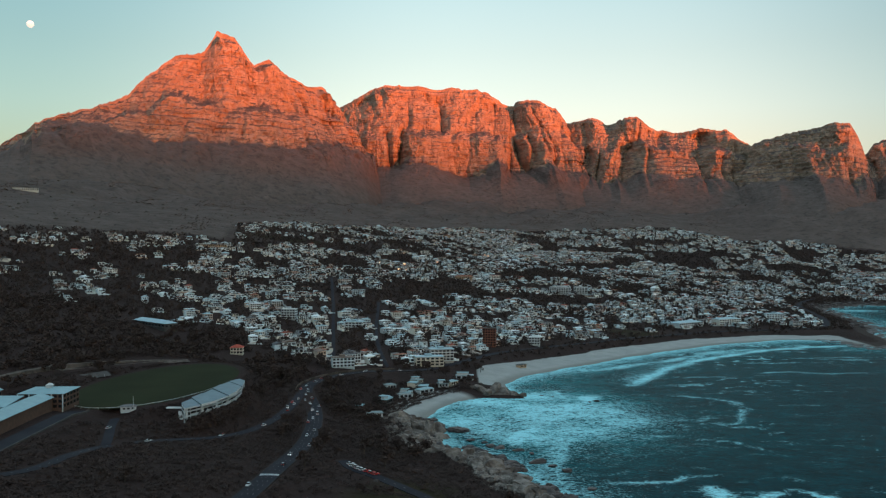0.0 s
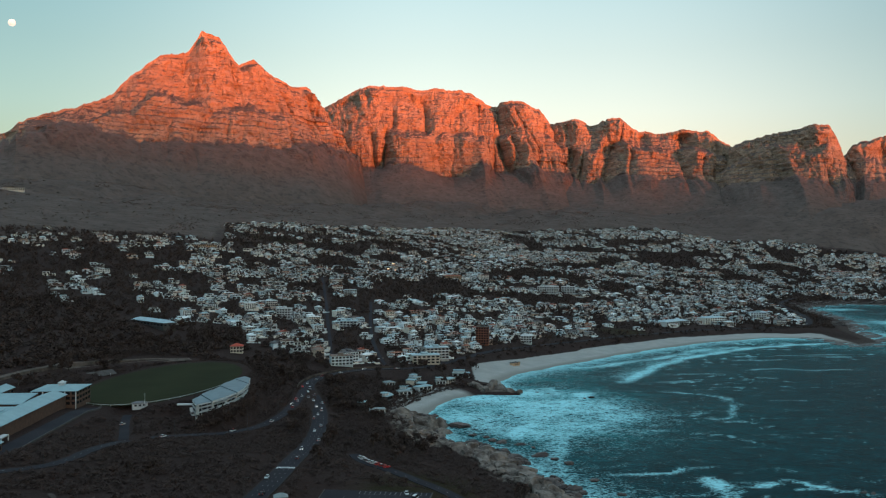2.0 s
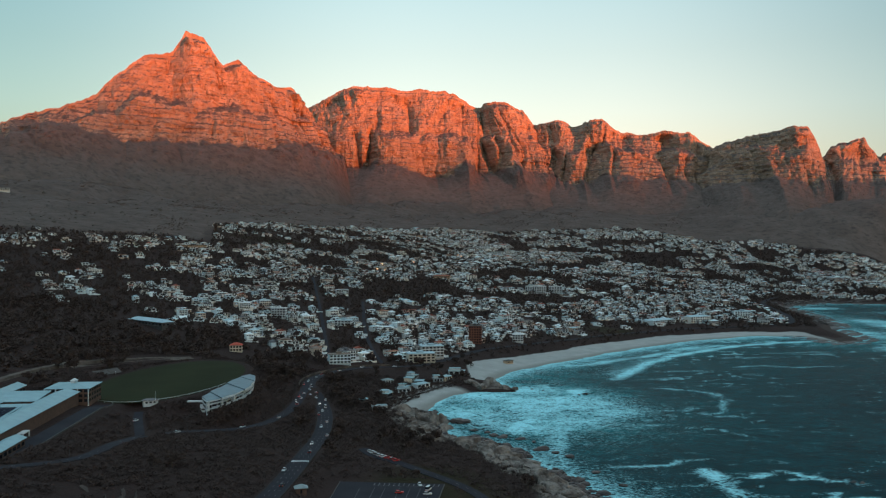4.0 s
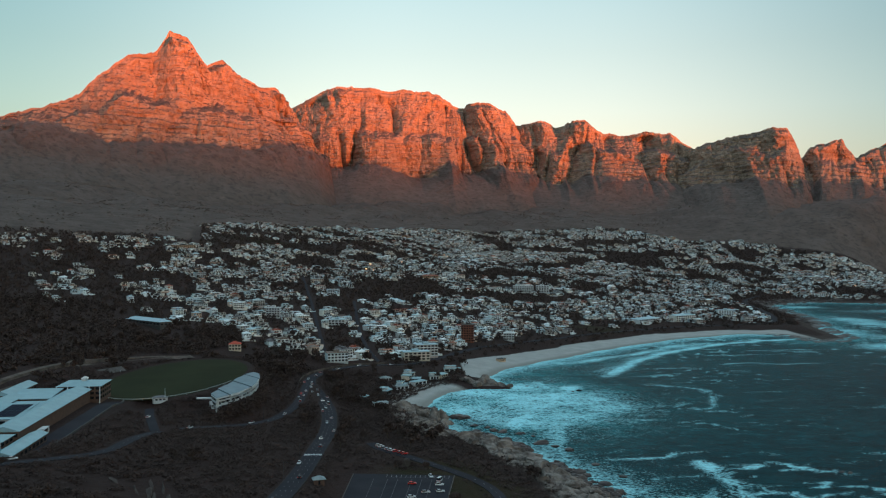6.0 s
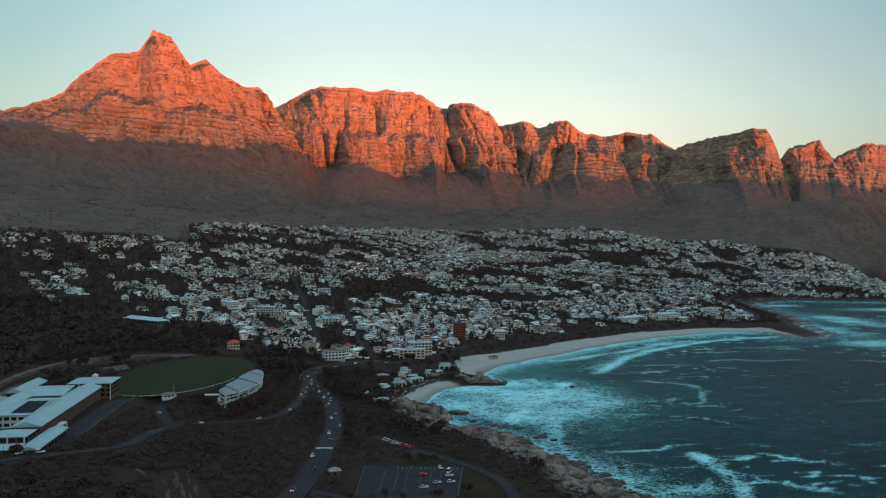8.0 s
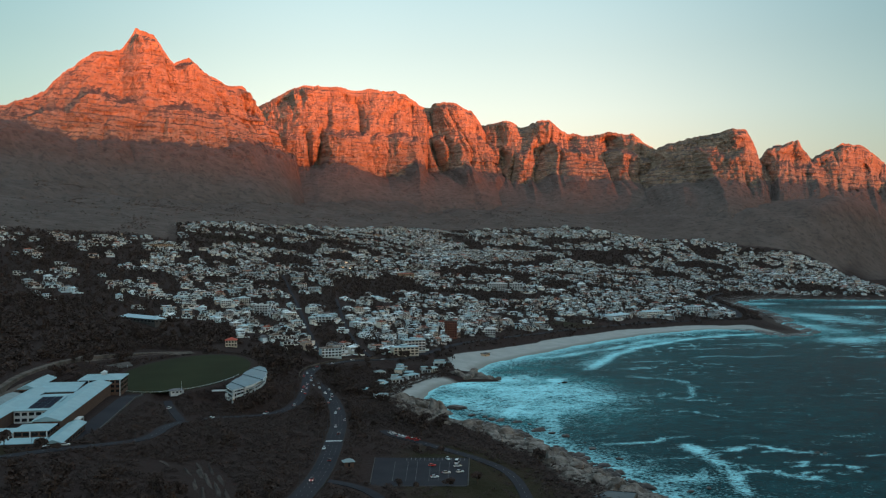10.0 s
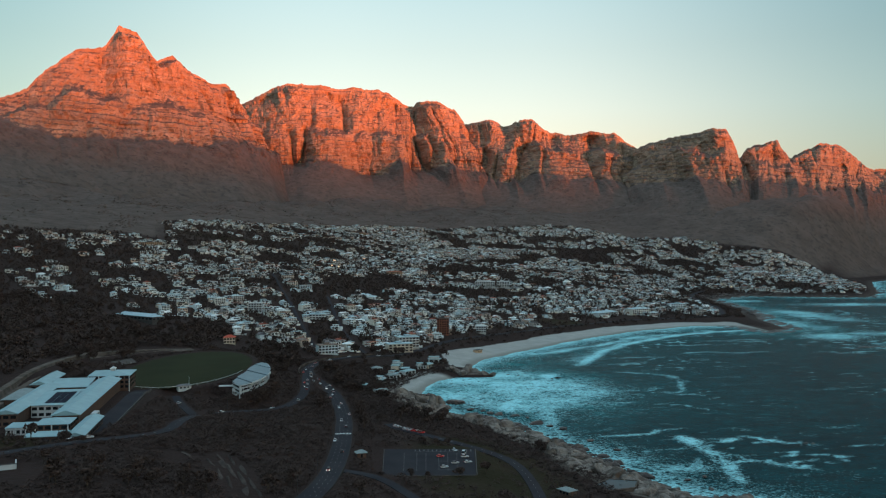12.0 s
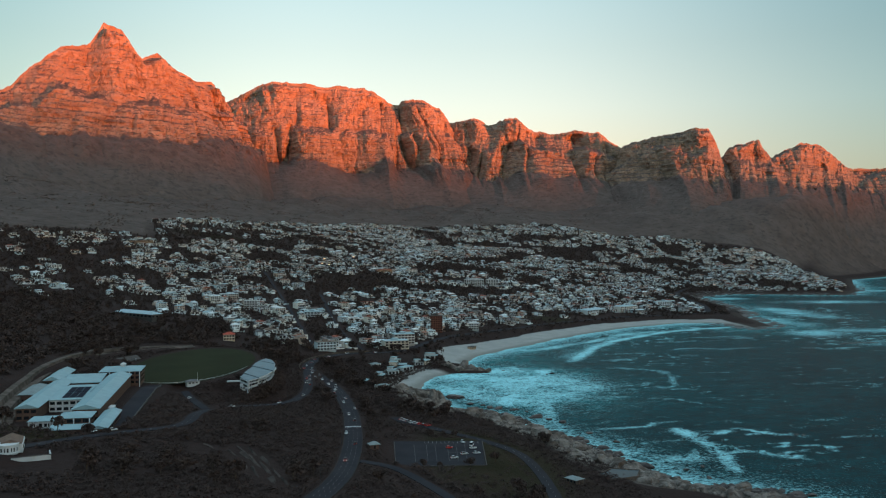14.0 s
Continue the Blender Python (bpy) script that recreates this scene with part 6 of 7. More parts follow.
for k in range(24):
    (x, y), (x2, y2) = arc(k / 24, -1.6), arc((k + 1) / 24, -1.6)
    sh.add([(x, y, 33.0), (x2, y2, 33.0), (x2 + 0.2, y2, 33.0), (x + 0.2, y, 33.0), (x, y, 34.1), (x2, y2, 34.1), (x2 + 0.2, y2, 34.1), (x + 0.2, y, 34.1)], BOX_F)
sh.out("field_parapet", M_white, pav)
tagged(pav, "curved white pavilion with balconies and a stepped blue-grey roof", "pavilion")

# little club kiosk with a flagpole
kiosk = holder("kiosk")
Shape().box(-6, 6, -3, 3, -2, 3.0).out("wall_shell", M_white, kiosk)
Shape().hip(-6, 6, -3, 3, 3.1, 1.6, 0.6).out("roof", M_roof, kiosk)
for k in range(3):
    Shape().box(-4.6 + 3.4 * k, -2.6 + 3.4 * k, -3.08, -3.0, 0.8, 2.2).out("window", M_glass, kiosk)
kiosk.matrix_world = pose(-207, 572, ground_at(-207, 572) + 0.3, 0, 0, 25) @ Matrix.Scale(0.8, 4)
tagged(kiosk, "small white kiosk under a grey hipped roof", "kiosk")
pole = holder("flagpole")
Shape().cyl(0, 0, -0.5, 9.0, 0.14, 0.08, 8).out("pole", M_white, pole)
Shape().cyl(0, 0, 9.0, 9.25, 0.16, 0.1, 8).out("cap", M_white, pole)
pole.matrix_world = pose(-203, 570, ground_at(-203, 570))
tagged(pole, "slim white flagpole beside the kiosk", "flagpole")

school = holder("school")
def wing(x0, x1, y0, y1, eave, rise, kind="gable", roof=None, wall=None, storeys=2, columns=0, along_x=False):
    Shape().box(x0, x1, y0, y1, -3, eave).out("wall_shell", wall or M_brick, school)
    sh = Shape()
    if kind == "gable" and along_x:
        sh.gable(y0, y1, -x1, -x0, eave + 0.25, rise, 0.8)
        sh.v = [(-b_, a_, c_) for a_, b_, c_ in sh.v]
    elif kind == "flat":
        sh.add([(x0 - 0.6, y0 - 0.8, eave + 0.1), (x1 + 0.6, y0 - 0.8, eave + 0.1), (x1 + 0.6, y1 + 0.6, eave + rise), (x0 - 0.6, y1 + 0.6, eave + rise),
                (x0 - 0.6, y0 - 0.8, eave + 0.5), (x1 + 0.6, y0 - 0.8, eave + 0.5), (x1 + 0.6, y1 + 0.6, eave + rise + 0.4), (x0 - 0.6, y1 + 0.6, eave + rise + 0.4)], BOX_F)
    else:
        (sh.gable if kind == "gable" else sh.hip)(x0, x1, y0, y1, eave + 0.25, rise, 0.8)
    sh.out("roof", roof or M_zinc, school)
    for s in range(storeys):
        z0 = 0.9 + s * (eave / storeys)
        k = max(2, int((x1 - x0) / 3.2))
        for i in range(k):
            w = (x1 - x0) / k
            Shape().box(x0 + i * w + 0.5, x0 + (i + 1) * w - 0.5, y0 - 0.07, y0, z0, z0 + 1.7).out("window", M_glass, school)
        k = 0 if y1 - y0 > 90 else max(2, int((y1 - y0) / 5))
        for i in range(k):
            w = (y1 - y0) / k
            Shape().box(x1, x1 + 0.07, y0 + i * w + 0.9, y0 + (i + 1) * w - 0.9, z0, z0 + 1.7).out("window", M_glass, school)
    for i in range(columns):
        x = x0 + (x1 - x0) * i / (columns - 1)
        Shape().box(x - 0.25, x + 0.25, y0 - 1.2, y0 - 0.7, -1.5, eave).out("column", M_white, school)
M_grey_roof = material("weathered_grey_roof", (0.20, 0.25, 0.26), 0.6, 0.15, 0.2, 2.0)
wing(4, 17.5, -60, 64, 7.2, 2.4)
wing(-3, 23, 66, 92, 9.0, 2.2, "hip", storeys=3, columns=5)
wing(-27, -16, -50, 44, 7.0, 2.2)
wing(-34, -24, 46, 92, 7.4, 2.3)
wing(-39, -29, 4, 40, 5.4, 2.0, "hip", M_grey_roof, storeys=1)
wing(-21, 2, 36, 60, 6.6, 2.2, "flat", storeys=1)
wing(-15.2, 3.2, 16, 31, 5.2, 0.8, "flat", storeys=1)
wing(-15.2, 3.2, -26, 12, 6.6, 1.8, "flat", wall=M_white)
wing(-15, -1, -72, -59, 3.8, 1.5, "hip", storeys=1, columns=7, wall=M_white)
wing(1, 16.5, -80, -64, 6.4, 1.9, "hip", columns=3)
wing(1, 19, -97, -85, 4.0, 1.4, "gable", storeys=1, along_x=True)
wing(19.6, 27.5, -98, -50, 4.0, 1.6, "gable", storeys=1)
for i in range(3):
    for j in range(2):
        sh = Shape()
        y0, y1 = -22 + j * 15, -8 + j * 15
        zz = lambda y: 6.6 + 1.8 * (y + 26.8) / 39.6 + 0.62
        x0 = -9 + i * 3.9
        sh.add([(x0, y0, zz(y0)), (x0 + 3.6, y0, zz(y0)), (x0 + 3.6, y1, zz(y1)), (x0, y1, zz(y1)), (x0, y0, zz(y0) + 0.12), (x0 + 3.6, y0, zz(y0) + 0.12), (x0 + 3.6, y1, zz(y1) + 0.12), (x0, y1, zz(y1) + 0.12)], BOX_F)
        sh.out("solar_panel", M_solar, school, "dark blue solar panel")
sh = Shape().box(9, 12, 76, 80, 9.5, 12.6)
sh.hip(9, 12, 76, 80, 12.7, 1.2, 0.4)
sh.out("roof_turret", M_white, school, "little white roof turret")
Shape().box(18.4, 21.5, -36, -27, 2.6, 3.2).out("porch_roof", M_white, school)
Shape().box(21.0, 21.5, -36, -35.5, -1.5, 2.6).out("porch_post", M_white, school)
Shape().box(21.0, 21.5, -27.5, -27, -1.5, 2.6).out("porch_post", M_white, school)
school.matrix_world = pose(-264, 484, 35, 0, 0, 3.15) @ Matrix.Scale(1.08, 4)
tagged(school, "sprawling brick school under pale metal pitched roofs", "school")
yard = holder("school_yard")
_t = np.linspace(0, 1, 60)
_l, _r = np.c_[-234 - 6 * _t, 378 + 182 * _t], np.c_[-222 - 7 * _t, 383 + 178 * _t]
_n = [(_l * (1 - k_) + _r * k_) for k_ in np.linspace(0, 1, 6)]
_p = np.concatenate([np.c_[q_, ground(q_[:, 0], q_[:, 1]) + 0.25] for q_ in _n])
link("paving", _p, grid_faces(60, 6), M_asphalt, yard)
_g = ground(_r[:, 0], _r[:, 1])
_w = np.concatenate([np.c_[_r[:, 0] + dx, _r[:, 1], _g + dz] for dx, dz in ((0.2, -1.5), (0.2, 1.1), (0.8, 1.1), (0.8, -1.5))])
link("retaining_wall", _w, grid_faces(60, 4), M_kerb, yard, "low pale retaining wall")
tagged(yard, "narrow asphalt yard beside the school", "yard", kind="structure")

# white house near the school
villa = holder("villa")
sh = Shape().box(-10, 10, -8, 8, -4, 6.4)
sh.cyl(4, -8, -4, 6.4, 4.4, n=20)
sh.box(-10, 4, -11, -8.004, -4, 3.0)
sh.out("wall_shell", M_white, villa)
sh = Shape()
for a_, b_ in ((-9.4, -0.4), (0.2, 9.4)):
    sh.gable(a_, b_, -7.2, 7.6, 6.6, 1.9, 0.3)
sh.out("roof", material("brown_tiles", (0.17, 0.115, 0.09), 0.85, 0.25, 0.4, 3.0), villa, "brown tiled double-pitched roof")
sh = Shape()
sh.cyl(4, -8, 3.0, 3.5, 5.2, n=20)
sh.out("balcony", M_white, villa)
sh = Shape()
sh.cyl(4, -8, 6.4, 7.0, 4.6, n=20)
sh.out("parapet", M_white, villa)
for x, z in ((-8.5, 0.4), (-5, 0.4), (-1.5, 0.4)):
    Shape().box(x, x + 2.2, -11.08, -11.0, z, z + 1.9).out("window", M_glass, villa)
for x in (-8.5, -5, -1.8):
    Shape().box(x, x + 2.2, -8.09, -8.01, 3.8, 5.6).out("window", M_glass, villa)
for k in range(4):
    Shape().box(10, 10.08, -6.5 + 3.6 * k, -4.6 + 3.6 * k, 3.6, 5.2).out("window", M_glass, villa)
    a = radians(-150 + 36 * k)
    Shape().add([(4 + 4.46 * math.cos(a + s_ * 0.24), -8 + 4.46 * math.sin(a + s_ * 0.24), z) for s_, z in ((-1, 3.9), (1, 3.9), (1, 5.6), (-1, 5.6))] + [(4 + 4.3 * math.cos(a + s_ * 0.24), -8 + 4.3 * math.sin(a + s_ * 0.24), z) for s_, z in ((-1, 3.9), (1, 3.9), (1, 5.6), (-1, 5.6))], [(0, 1, 2, 3), (4, 7, 6, 5), (0, 4, 5, 1), (2, 6, 7, 3), (1, 5, 6, 2), (3, 7, 4, 0)]).out("window", M_glass, villa)
villa.matrix_world = pose(-257, 300, 45.0, 0, 0, 14)
tagged(villa, "white rounded villa under a brown tiled roof", "house")
gw = holder("garden_wall")
Shape().box(-8, 8, -0.25, 0.25, -1.5, 2.2).out("wall", M_white, gw)
Shape().box(7.6, 8.1, 0.25, 9, -1.5, 2.2).out("wall", M_white, gw)
Shape().box(-8.15, 8.15, -0.4, 0.4, 2.2, 2.4).out("coping", M_kerb, gw)
gw.matrix_world = pose(-240, 288, 45.0, 0, 0, 18)
tagged(gw, "white garden wall beside the villa", "wall")

# ---- single buildings that stand out in the town ----
def landmark(name, label, x, y, w, d_, floors, turn, wall, roof, bays, cat="building", hip=False, fl=3.1, rise=2.6):
    root = holder(name)
    h = floors * fl
    Shape().box(-w / 2, w / 2, -d_ / 2, d_ / 2, -6, h).out("wall_shell", wall, root)
    sh = Shape()
    if hip:
        sh.hip(-w / 2, w / 2, -d_ / 2, d_ / 2, h + 0.2, rise, 0.6)
    else:
        sh.box(-w / 2 - 0.4, w / 2 + 0.4, -d_ / 2 - 0.4, d_ / 2 + 0.4, h, h + 0.6)
        sh.box(-w * 0.15, w * 0.1, -d_ * 0.2, d_ * 0.25, h + 0.6, h + 2.8)
    sh.out("roof", roof, root)
    me = None
    bw = w / bays
    for f_ in range(floors):
        for i in range(bays):
            if me is None:
                ob = Shape().box(-bw * 0.32, bw * 0.32, -0.1, 0.0, 0, fl * 0.58).out("window", M_glass, root)
                me = ob.data
            else:
                ob = new("window", me)
                ob.parent = root
            ob.location = (-w / 2 + (i + 0.5) * bw, -d_ / 2, f_ * fl + 0.7)
        Shape().box(-w / 2 + 0.3, w / 2 - 0.3, -d_ / 2 - 1.2, -d_ / 2 - 0.104, f_ * fl - 0.15, f_ * fl + 0.25).out("balcony", wall, root)
        for i in range(3):
            Shape().box(w / 2, w / 2 + 0.1, -d_ / 2 + (i + 0.25) * d_ / 3, -d_ / 2 + (i + 0.75) * d_ / 3, f_ * fl + 0.8, f_ * fl + 2.3).out("window", M_glass, root)
    root.matrix_world = pose(x, y, ground_at(x, y) + 0.5, 0, 0, turn)
    return tagged(root, label, cat)
M_redbrick = material("red_brick", (0.24, 0.10, 0.07), 0.9, 0.2, 0.3, 3.0)
M_cream = material("cream_plaster", (0.55, 0.49, 0.41), 0.85, 0.12, 0.3, 3.0)
M_redtile = material("red_roof_tile", (0.42, 0.09, 0.06), 0.8, 0.2, 0.4, 3.0, tint=(0.30, 0.07, 0.05))
M_ochre = material("ochre_plaster", (0.52, 0.36, 0.24), 0.85, 0.15, 0.3, 3.0)
M_bluesheet = material("pale_blue_roof_sheet", (0.32, 0.44, 0.49), 0.6, 0.1, 0.15, 2.0)
landmark("apartment_tower", "tall red brick apartment block with rows of windows", 58, 1080, 16, 14, 7, -8, M_redbrick, M_kerb, 5, "apartment block")
landmark("cable_station", "long pale building alone on the mountain slope", -1104, 2300, 62, 12, 2, 22, M_wall, M_kerb, 14)
landmark("white_hotel", "large white apartment building with arcaded front", 225, 1668, 40, 16, 4, -12, M_white, M_white, 9, "apartment block")
landmark("white_hotel_annex", "stepped white apartment building with deep balconies", 268, 1690, 26, 16, 4, -12, M_white, M_white, 5, "apartment block")
landmark("long_terrace", "long pale terrace building with a flat roof", 215, 2516, 70, 10, 2, -4, M_wall, M_kerb, 14)
landmark("ochre_terrace", "long ochre terrace under red roofs", 41, 1712, 34, 12, 2, -10, M_ochre, M_redbrick, 8, hip=True)
landmark("ochre_terrace", "long ochre terrace on the upper slope", -453, 1724, 46, 10, 2, 10, M_ochre, M_kerb, 12)
landmark("white_block", "plain white block on the upper slope", 52, 2611, 26, 12, 3, -6, M_white, M_white, 6)
landmark("ochre_block", "plain ochre block on the upper slope", 12, 2604, 20, 12, 3, -6, M_ochre, M_redbrick, 5)
landmark("long_shed", "long low building under a pale blue metal roof", -319, 962, 74, 15, 1, -45, M_kerb, M_bluesheet, 10, hip=True, fl=4.0, rise=3.0)
landmark("red_roofed_house", "cream house under a bright red tiled roof", -205, 866, 12, 10, 2, 5, M_cream, M_redtile, 4, "house", True)
landmark("beach_hotel", "low pale blue-roofed hotel behind the beach", 390, 1400, 60, 24, 2, 38, M_white, M_bluesheet, 12, "hotel", True)
landmark("seaside_block", "pale seaside apartment building", 470, 1440, 46, 18, 3, 25, M_wall, M_bluesheet, 9, "apartment block", True)
landmark("corner_block", "pale blue-grey apartment building above the bay", 573, 1504, 26, 18, 4, -15, M_wall, M_bluesheet, 6, "apartment block")
landmark("terraced_flats", "stepped cream apartment building with curved terraces", -15, 930, 30, 16, 3, 12, M_cream, M_bluesheet, 6, "apartment block")
landmark("terraced_flats", "stepped pale apartment building below the street", -2, 962, 26, 14, 4, 12, M_wall, M_bluesheet, 6, "apartment block")
landmark("street_corner_block", "pale corner building with columns above the road", -100, 868, 22, 12, 3, 15, M_wall, M_roof, 6, "apartment block")
landmark("gabled_house", "white gabled house behind the beach", 118, 1118, 14, 12, 3, -10, M_white, M_white, 4, "house", True)
landmark("white_flats", "white apartment building in the trees", -196, 1110, 18, 12, 4, -6, M_white, M_white, 5, "apartment block")
landmark("pool_hall", "wide building under a pale blue flat roof", -112, 1108, 22, 18, 2, -7, M_white, M_bluesheet, 5)
# bungalows above the cove
for k, (x, y, w) in enumerate(((-34, 770, 11), (-28, 786, 12), (-20, 800, 13), (-11, 812, 12), (-2, 824, 12), (8, 836, 11), (-44, 752, 10), (-52, 735, 9), (-42, 800, 10), (-30, 818, 11), (22, 872, 15), (-60, 700, 9), (-56, 672, 9), (-18, 832, 10))):
    b_ = holder("bungalow")
    w *= (1.15, 0.85, 1.3, 0.95, 0.8)[k % 5]
    Shape().box(-w / 2, w / 2, -4, 4, -4, 3.0).out("wall_shell", (M_white, M_cream, M_white, M_kerb)[k % 4], b_)
    if k % 3 == 1:
        Shape().box(-w / 2 + 1, w * 0.2, -1.5, 3.8, 3.2, 5.6).out("upper_storey", M_white, b_)
        Shape().box(-w / 2 + 0.4, w * 0.2 + 0.6, -2.4, 4.2, 5.6, 5.9).out("upper_roof", M_zinc, b_)
    (Shape().hip(-w / 2, w / 2, -4, 4, 3.2, 1.3, 0.5) if k % 3 == 2 else Shape().box(-w / 2 - 0.5, w / 2 + 0.5, -4.6, 4.5, 3.0, 3.4)).out("roof", M_zinc if k % 4 else M_grey_roof, b_)
    for i in range(3):
        Shape().box(-w / 2 + 0.8 + i * (w - 1) / 3, -w / 2 + 0.8 + (i + 0.7) * (w - 1) / 3, -4.09, -4.0, 0.4, 2.5).out("window", M_glass, b_)
    Shape().box(-w / 2 + 0.2, w / 2 - 0.2, -6.2, -4.1, -0.2, 0.1).out("deck", M_kerb, b_)
    b_.matrix_world = pose(x + (0, -5, 3, -7, 2)[k % 5], y + (3, -2, 0, 4)[k % 4], ground_at(x, y) + 0.6, 0, 0, (52 if k < 8 else 40) + (-28, 14, -8, 30, -40, 6)[k % 6])
    tagged(b_, "white beach bungalow with a pale roof above the cove", "bungalow", "bungalows above the cove")
line = with_heights([(-44, 722), (-30, 752), (-14, 780), (2, 806), (18, 830)])
sh = Shape()
for a_, b_ in zip(line[:-1], line[1:]):
    sh.add([(a_[0], a_[1], a_[2] - 2), (b_[0], b_[1], b_[2] - 2), (b_[0] - 0.5, b_[1] + 0.4, b_[2] - 2), (a_[0] - 0.5, a_[1] + 0.4, a_[2] - 2), (a_[0], a_[1], a_[2] + 1.1), (b_[0], b_[1], b_[2] + 1.1), (b_[0] - 0.5, b_[1] + 0.4, b_[2] + 1.1), (a_[0] - 0.5, a_[1] + 0.4, a_[2] + 1.1)], BOX_F)
tagged(sh.out("sea_wall", M_kerb), "low pale sea wall along the cove's sand", "wall", kind="structure")
hut = holder("beach_hut")
Shape().box(-6, 6, -3, 3, -1, 3).out("wall_shell", M_ochre, hut)
Shape().box(-6.6, 6.6, -3.6, 3.6, 3, 3.35).out("roof", M_kerb, hut)
for k in range(4):
    Shape().box(-5 + 2.8 * k, -3.6 + 2.8 * k, -3.08, -3, 0.6, 2.2).out("window", M_glass, hut)
hut.matrix_world = pose(88, 975, ground_at(88, 975), 0, 0, 50)
tagged(hut, "flat-roofed ochre hut at the back of the beach", "hut")
# the bathing house and the tidal pool under the rocks
bath = holder("bathing_house")
Shape().box(-3, 3, -4, 4, -3, 2.4).out("wall_shell", M_stone, bath)
Shape().hip(-3, 3, -4, 4, 2.6, 1.2, 0.5).out("roof", M_grey_roof, bath)
for k in range(3):
    Shape().box(-3.08, -3, -3.4 + 2.3 * k, -2.2 + 2.3 * k, 0.8, 2).out("window", M_glass, bath)
Shape().box(-1, 0.2, -4.08, -4, 0, 2.1).out("door", M_brick, bath)
bath.matrix_world = pose(22, 334, ground_at(22, 334) + 0.4, 0, 0, 30)
tagged(bath, "small pale bathing house under a grey-blue hipped roof", "building")
pool = holder("tidal_pool")
M_pool = material("still_pool_water", (0.015, 0.035, 0.05), 0.3, 0.2, 0.1, spec=0.08)
link("water", [(50, 352, 7.6), (66, 356, 7.6), (72, 368, 7.6), (58, 374, 7.6), (46, 364, 7.6)], [(0, 1, 2, 3, 4)], M_pool, pool)
sh = Shape()
ring = [(50, 352), (66, 356), (72, 368), (58, 374), (46, 364)]
for (x1, y1), (x2, y2) in zip(ring, ring[1:] + ring[:1]):
    dx, dy = (y2 - y1) * 0.06, -(x2 - x1) * 0.06
    sh.add([(x1, y1, 3), (x2, y2, 3), (x2 + dx, y2 + dy, 3), (x1 + dx, y1 + dy, 3), (x1, y1, 7.9), (x2, y2, 7.9), (x2 + dx, y2 + dy, 7.9), (x1 + dx, y1 + dy, 7.9)], BOX_F)
sh.out("rim", M_stone, pool)
tagged(pool, "still tidal pool held among the granite rocks", "pool")

# bushes along the foot of the pavilion
tx, ty = zip(*[arc(t_, o_) for t_, o_ in zip(rng.uniform(0.0, 1.0, 150), rng.uniform(17.5, 21.5, 150))])
thicket("pavilion_bushes", "dark bushes along the foot of the pavilion", np.array(tx), np.array(ty), 30, 2.5, 0.8, M_leaf, "bushes", 1.3)

# ---- car park, cars, lamps, palms ----
park_root = holder("car_park")
PARK = [(-66, 426), (-12, 419), (-21, 361), (-71, 366)]
Shape().add([(x, y, z) for z in (15.0, 16.2) for x, y in PARK], BOX_F).out("paving", M_asphalt, park_root)
def park_xy(u, v):
    a, b_, c, d_ = (np.array(p, float) for p in PARK)
    return (a * (1 - u) + b_ * u) * v + (d_ * (1 - u) + c * u) * (1 - v)
def bar(name, p, q, w, z, h, mat, parent):
    p, q = np.array(p, float), np.array(q, float)
    d_ = (q - p) / np.hypot(*(q - p))
    s = np.array((-d_[1], d_[0])) * w / 2
    return Shape().add([(*(p - s), z), (*(q - s), z), (*(q + s), z), (*(p + s), z), (*(p - s), z + h), (*(q - s), z + h), (*(q + s), z + h), (*(p + s), z + h)], BOX_F).out(name, mat, parent)
M_faint = material("worn_bay_paint", (0.10, 0.10, 0.105), 0.85, 0.35, 0.5, 3.0)
for i in range(14):
    u = 0.34 + 0.62 * i / 13
    bar("bay_line", park_xy(u, 0.90), park_xy(u, 0.985), 0.22, 16.205, 0.02, M_paint, park_root)
bar("bay_line", park_xy(0.34, 0.90), park_xy(0.96, 0.90), 0.2, 16.205, 0.02, M_faint, park_root)
for u in (0.22, 0.36, 0.46, 0.60, 0.70, 0.80):
    bar("bay_line", park_xy(u, 0.16), park_xy(u, 0.84), 0.25, 16.205, 0.02, M_faint, park_root)
for v_ in (0.2, 0.5):
    bar("bay_line", park_xy(0.60, v_), park_xy(0.80, v_), 0.25, 16.205, 0.02, M_faint, park_root)
bar("kerb", park_xy(-0.005, 0.0), park_xy(-0.005, 1.0), 0.4, 16.0, 0.45, M_kerb, park_root)
bar("kerb", park_xy(0.0, -0.01), park_xy(1.0, -0.01), 0.5, 16.0, 0.4, M_kerb, park_root)
bar("kerb", park_xy(1.01, 0.0), park_xy(1.01, 1.0), 0.5, 16.0, 0.4, M_kerb, park_root)
tagged(park_root, "dark asphalt car park with faint bay lines", "car park", kind="structure")
kp = holder("park_shelter")
Shape().box(-2.6, 2.6, -2, 2, -1, 2.4).out("wall_shell", M_brick, kp)
Shape().hip(-2.6, 2.6, -2, 2, 2.6, 1.5, 0.7).out("roof", M_grey_roof, kp)
Shape().box(-0.5, 0.5, -2.08, -2, 0, 2.0).out("door", M_glass, kp)
kp.matrix_world = pose(-82, 386, ground_at(-82, 386), 0, 0, 12)
tagged(kp, "small brick shelter under a pale blue hipped roof", "shelter")

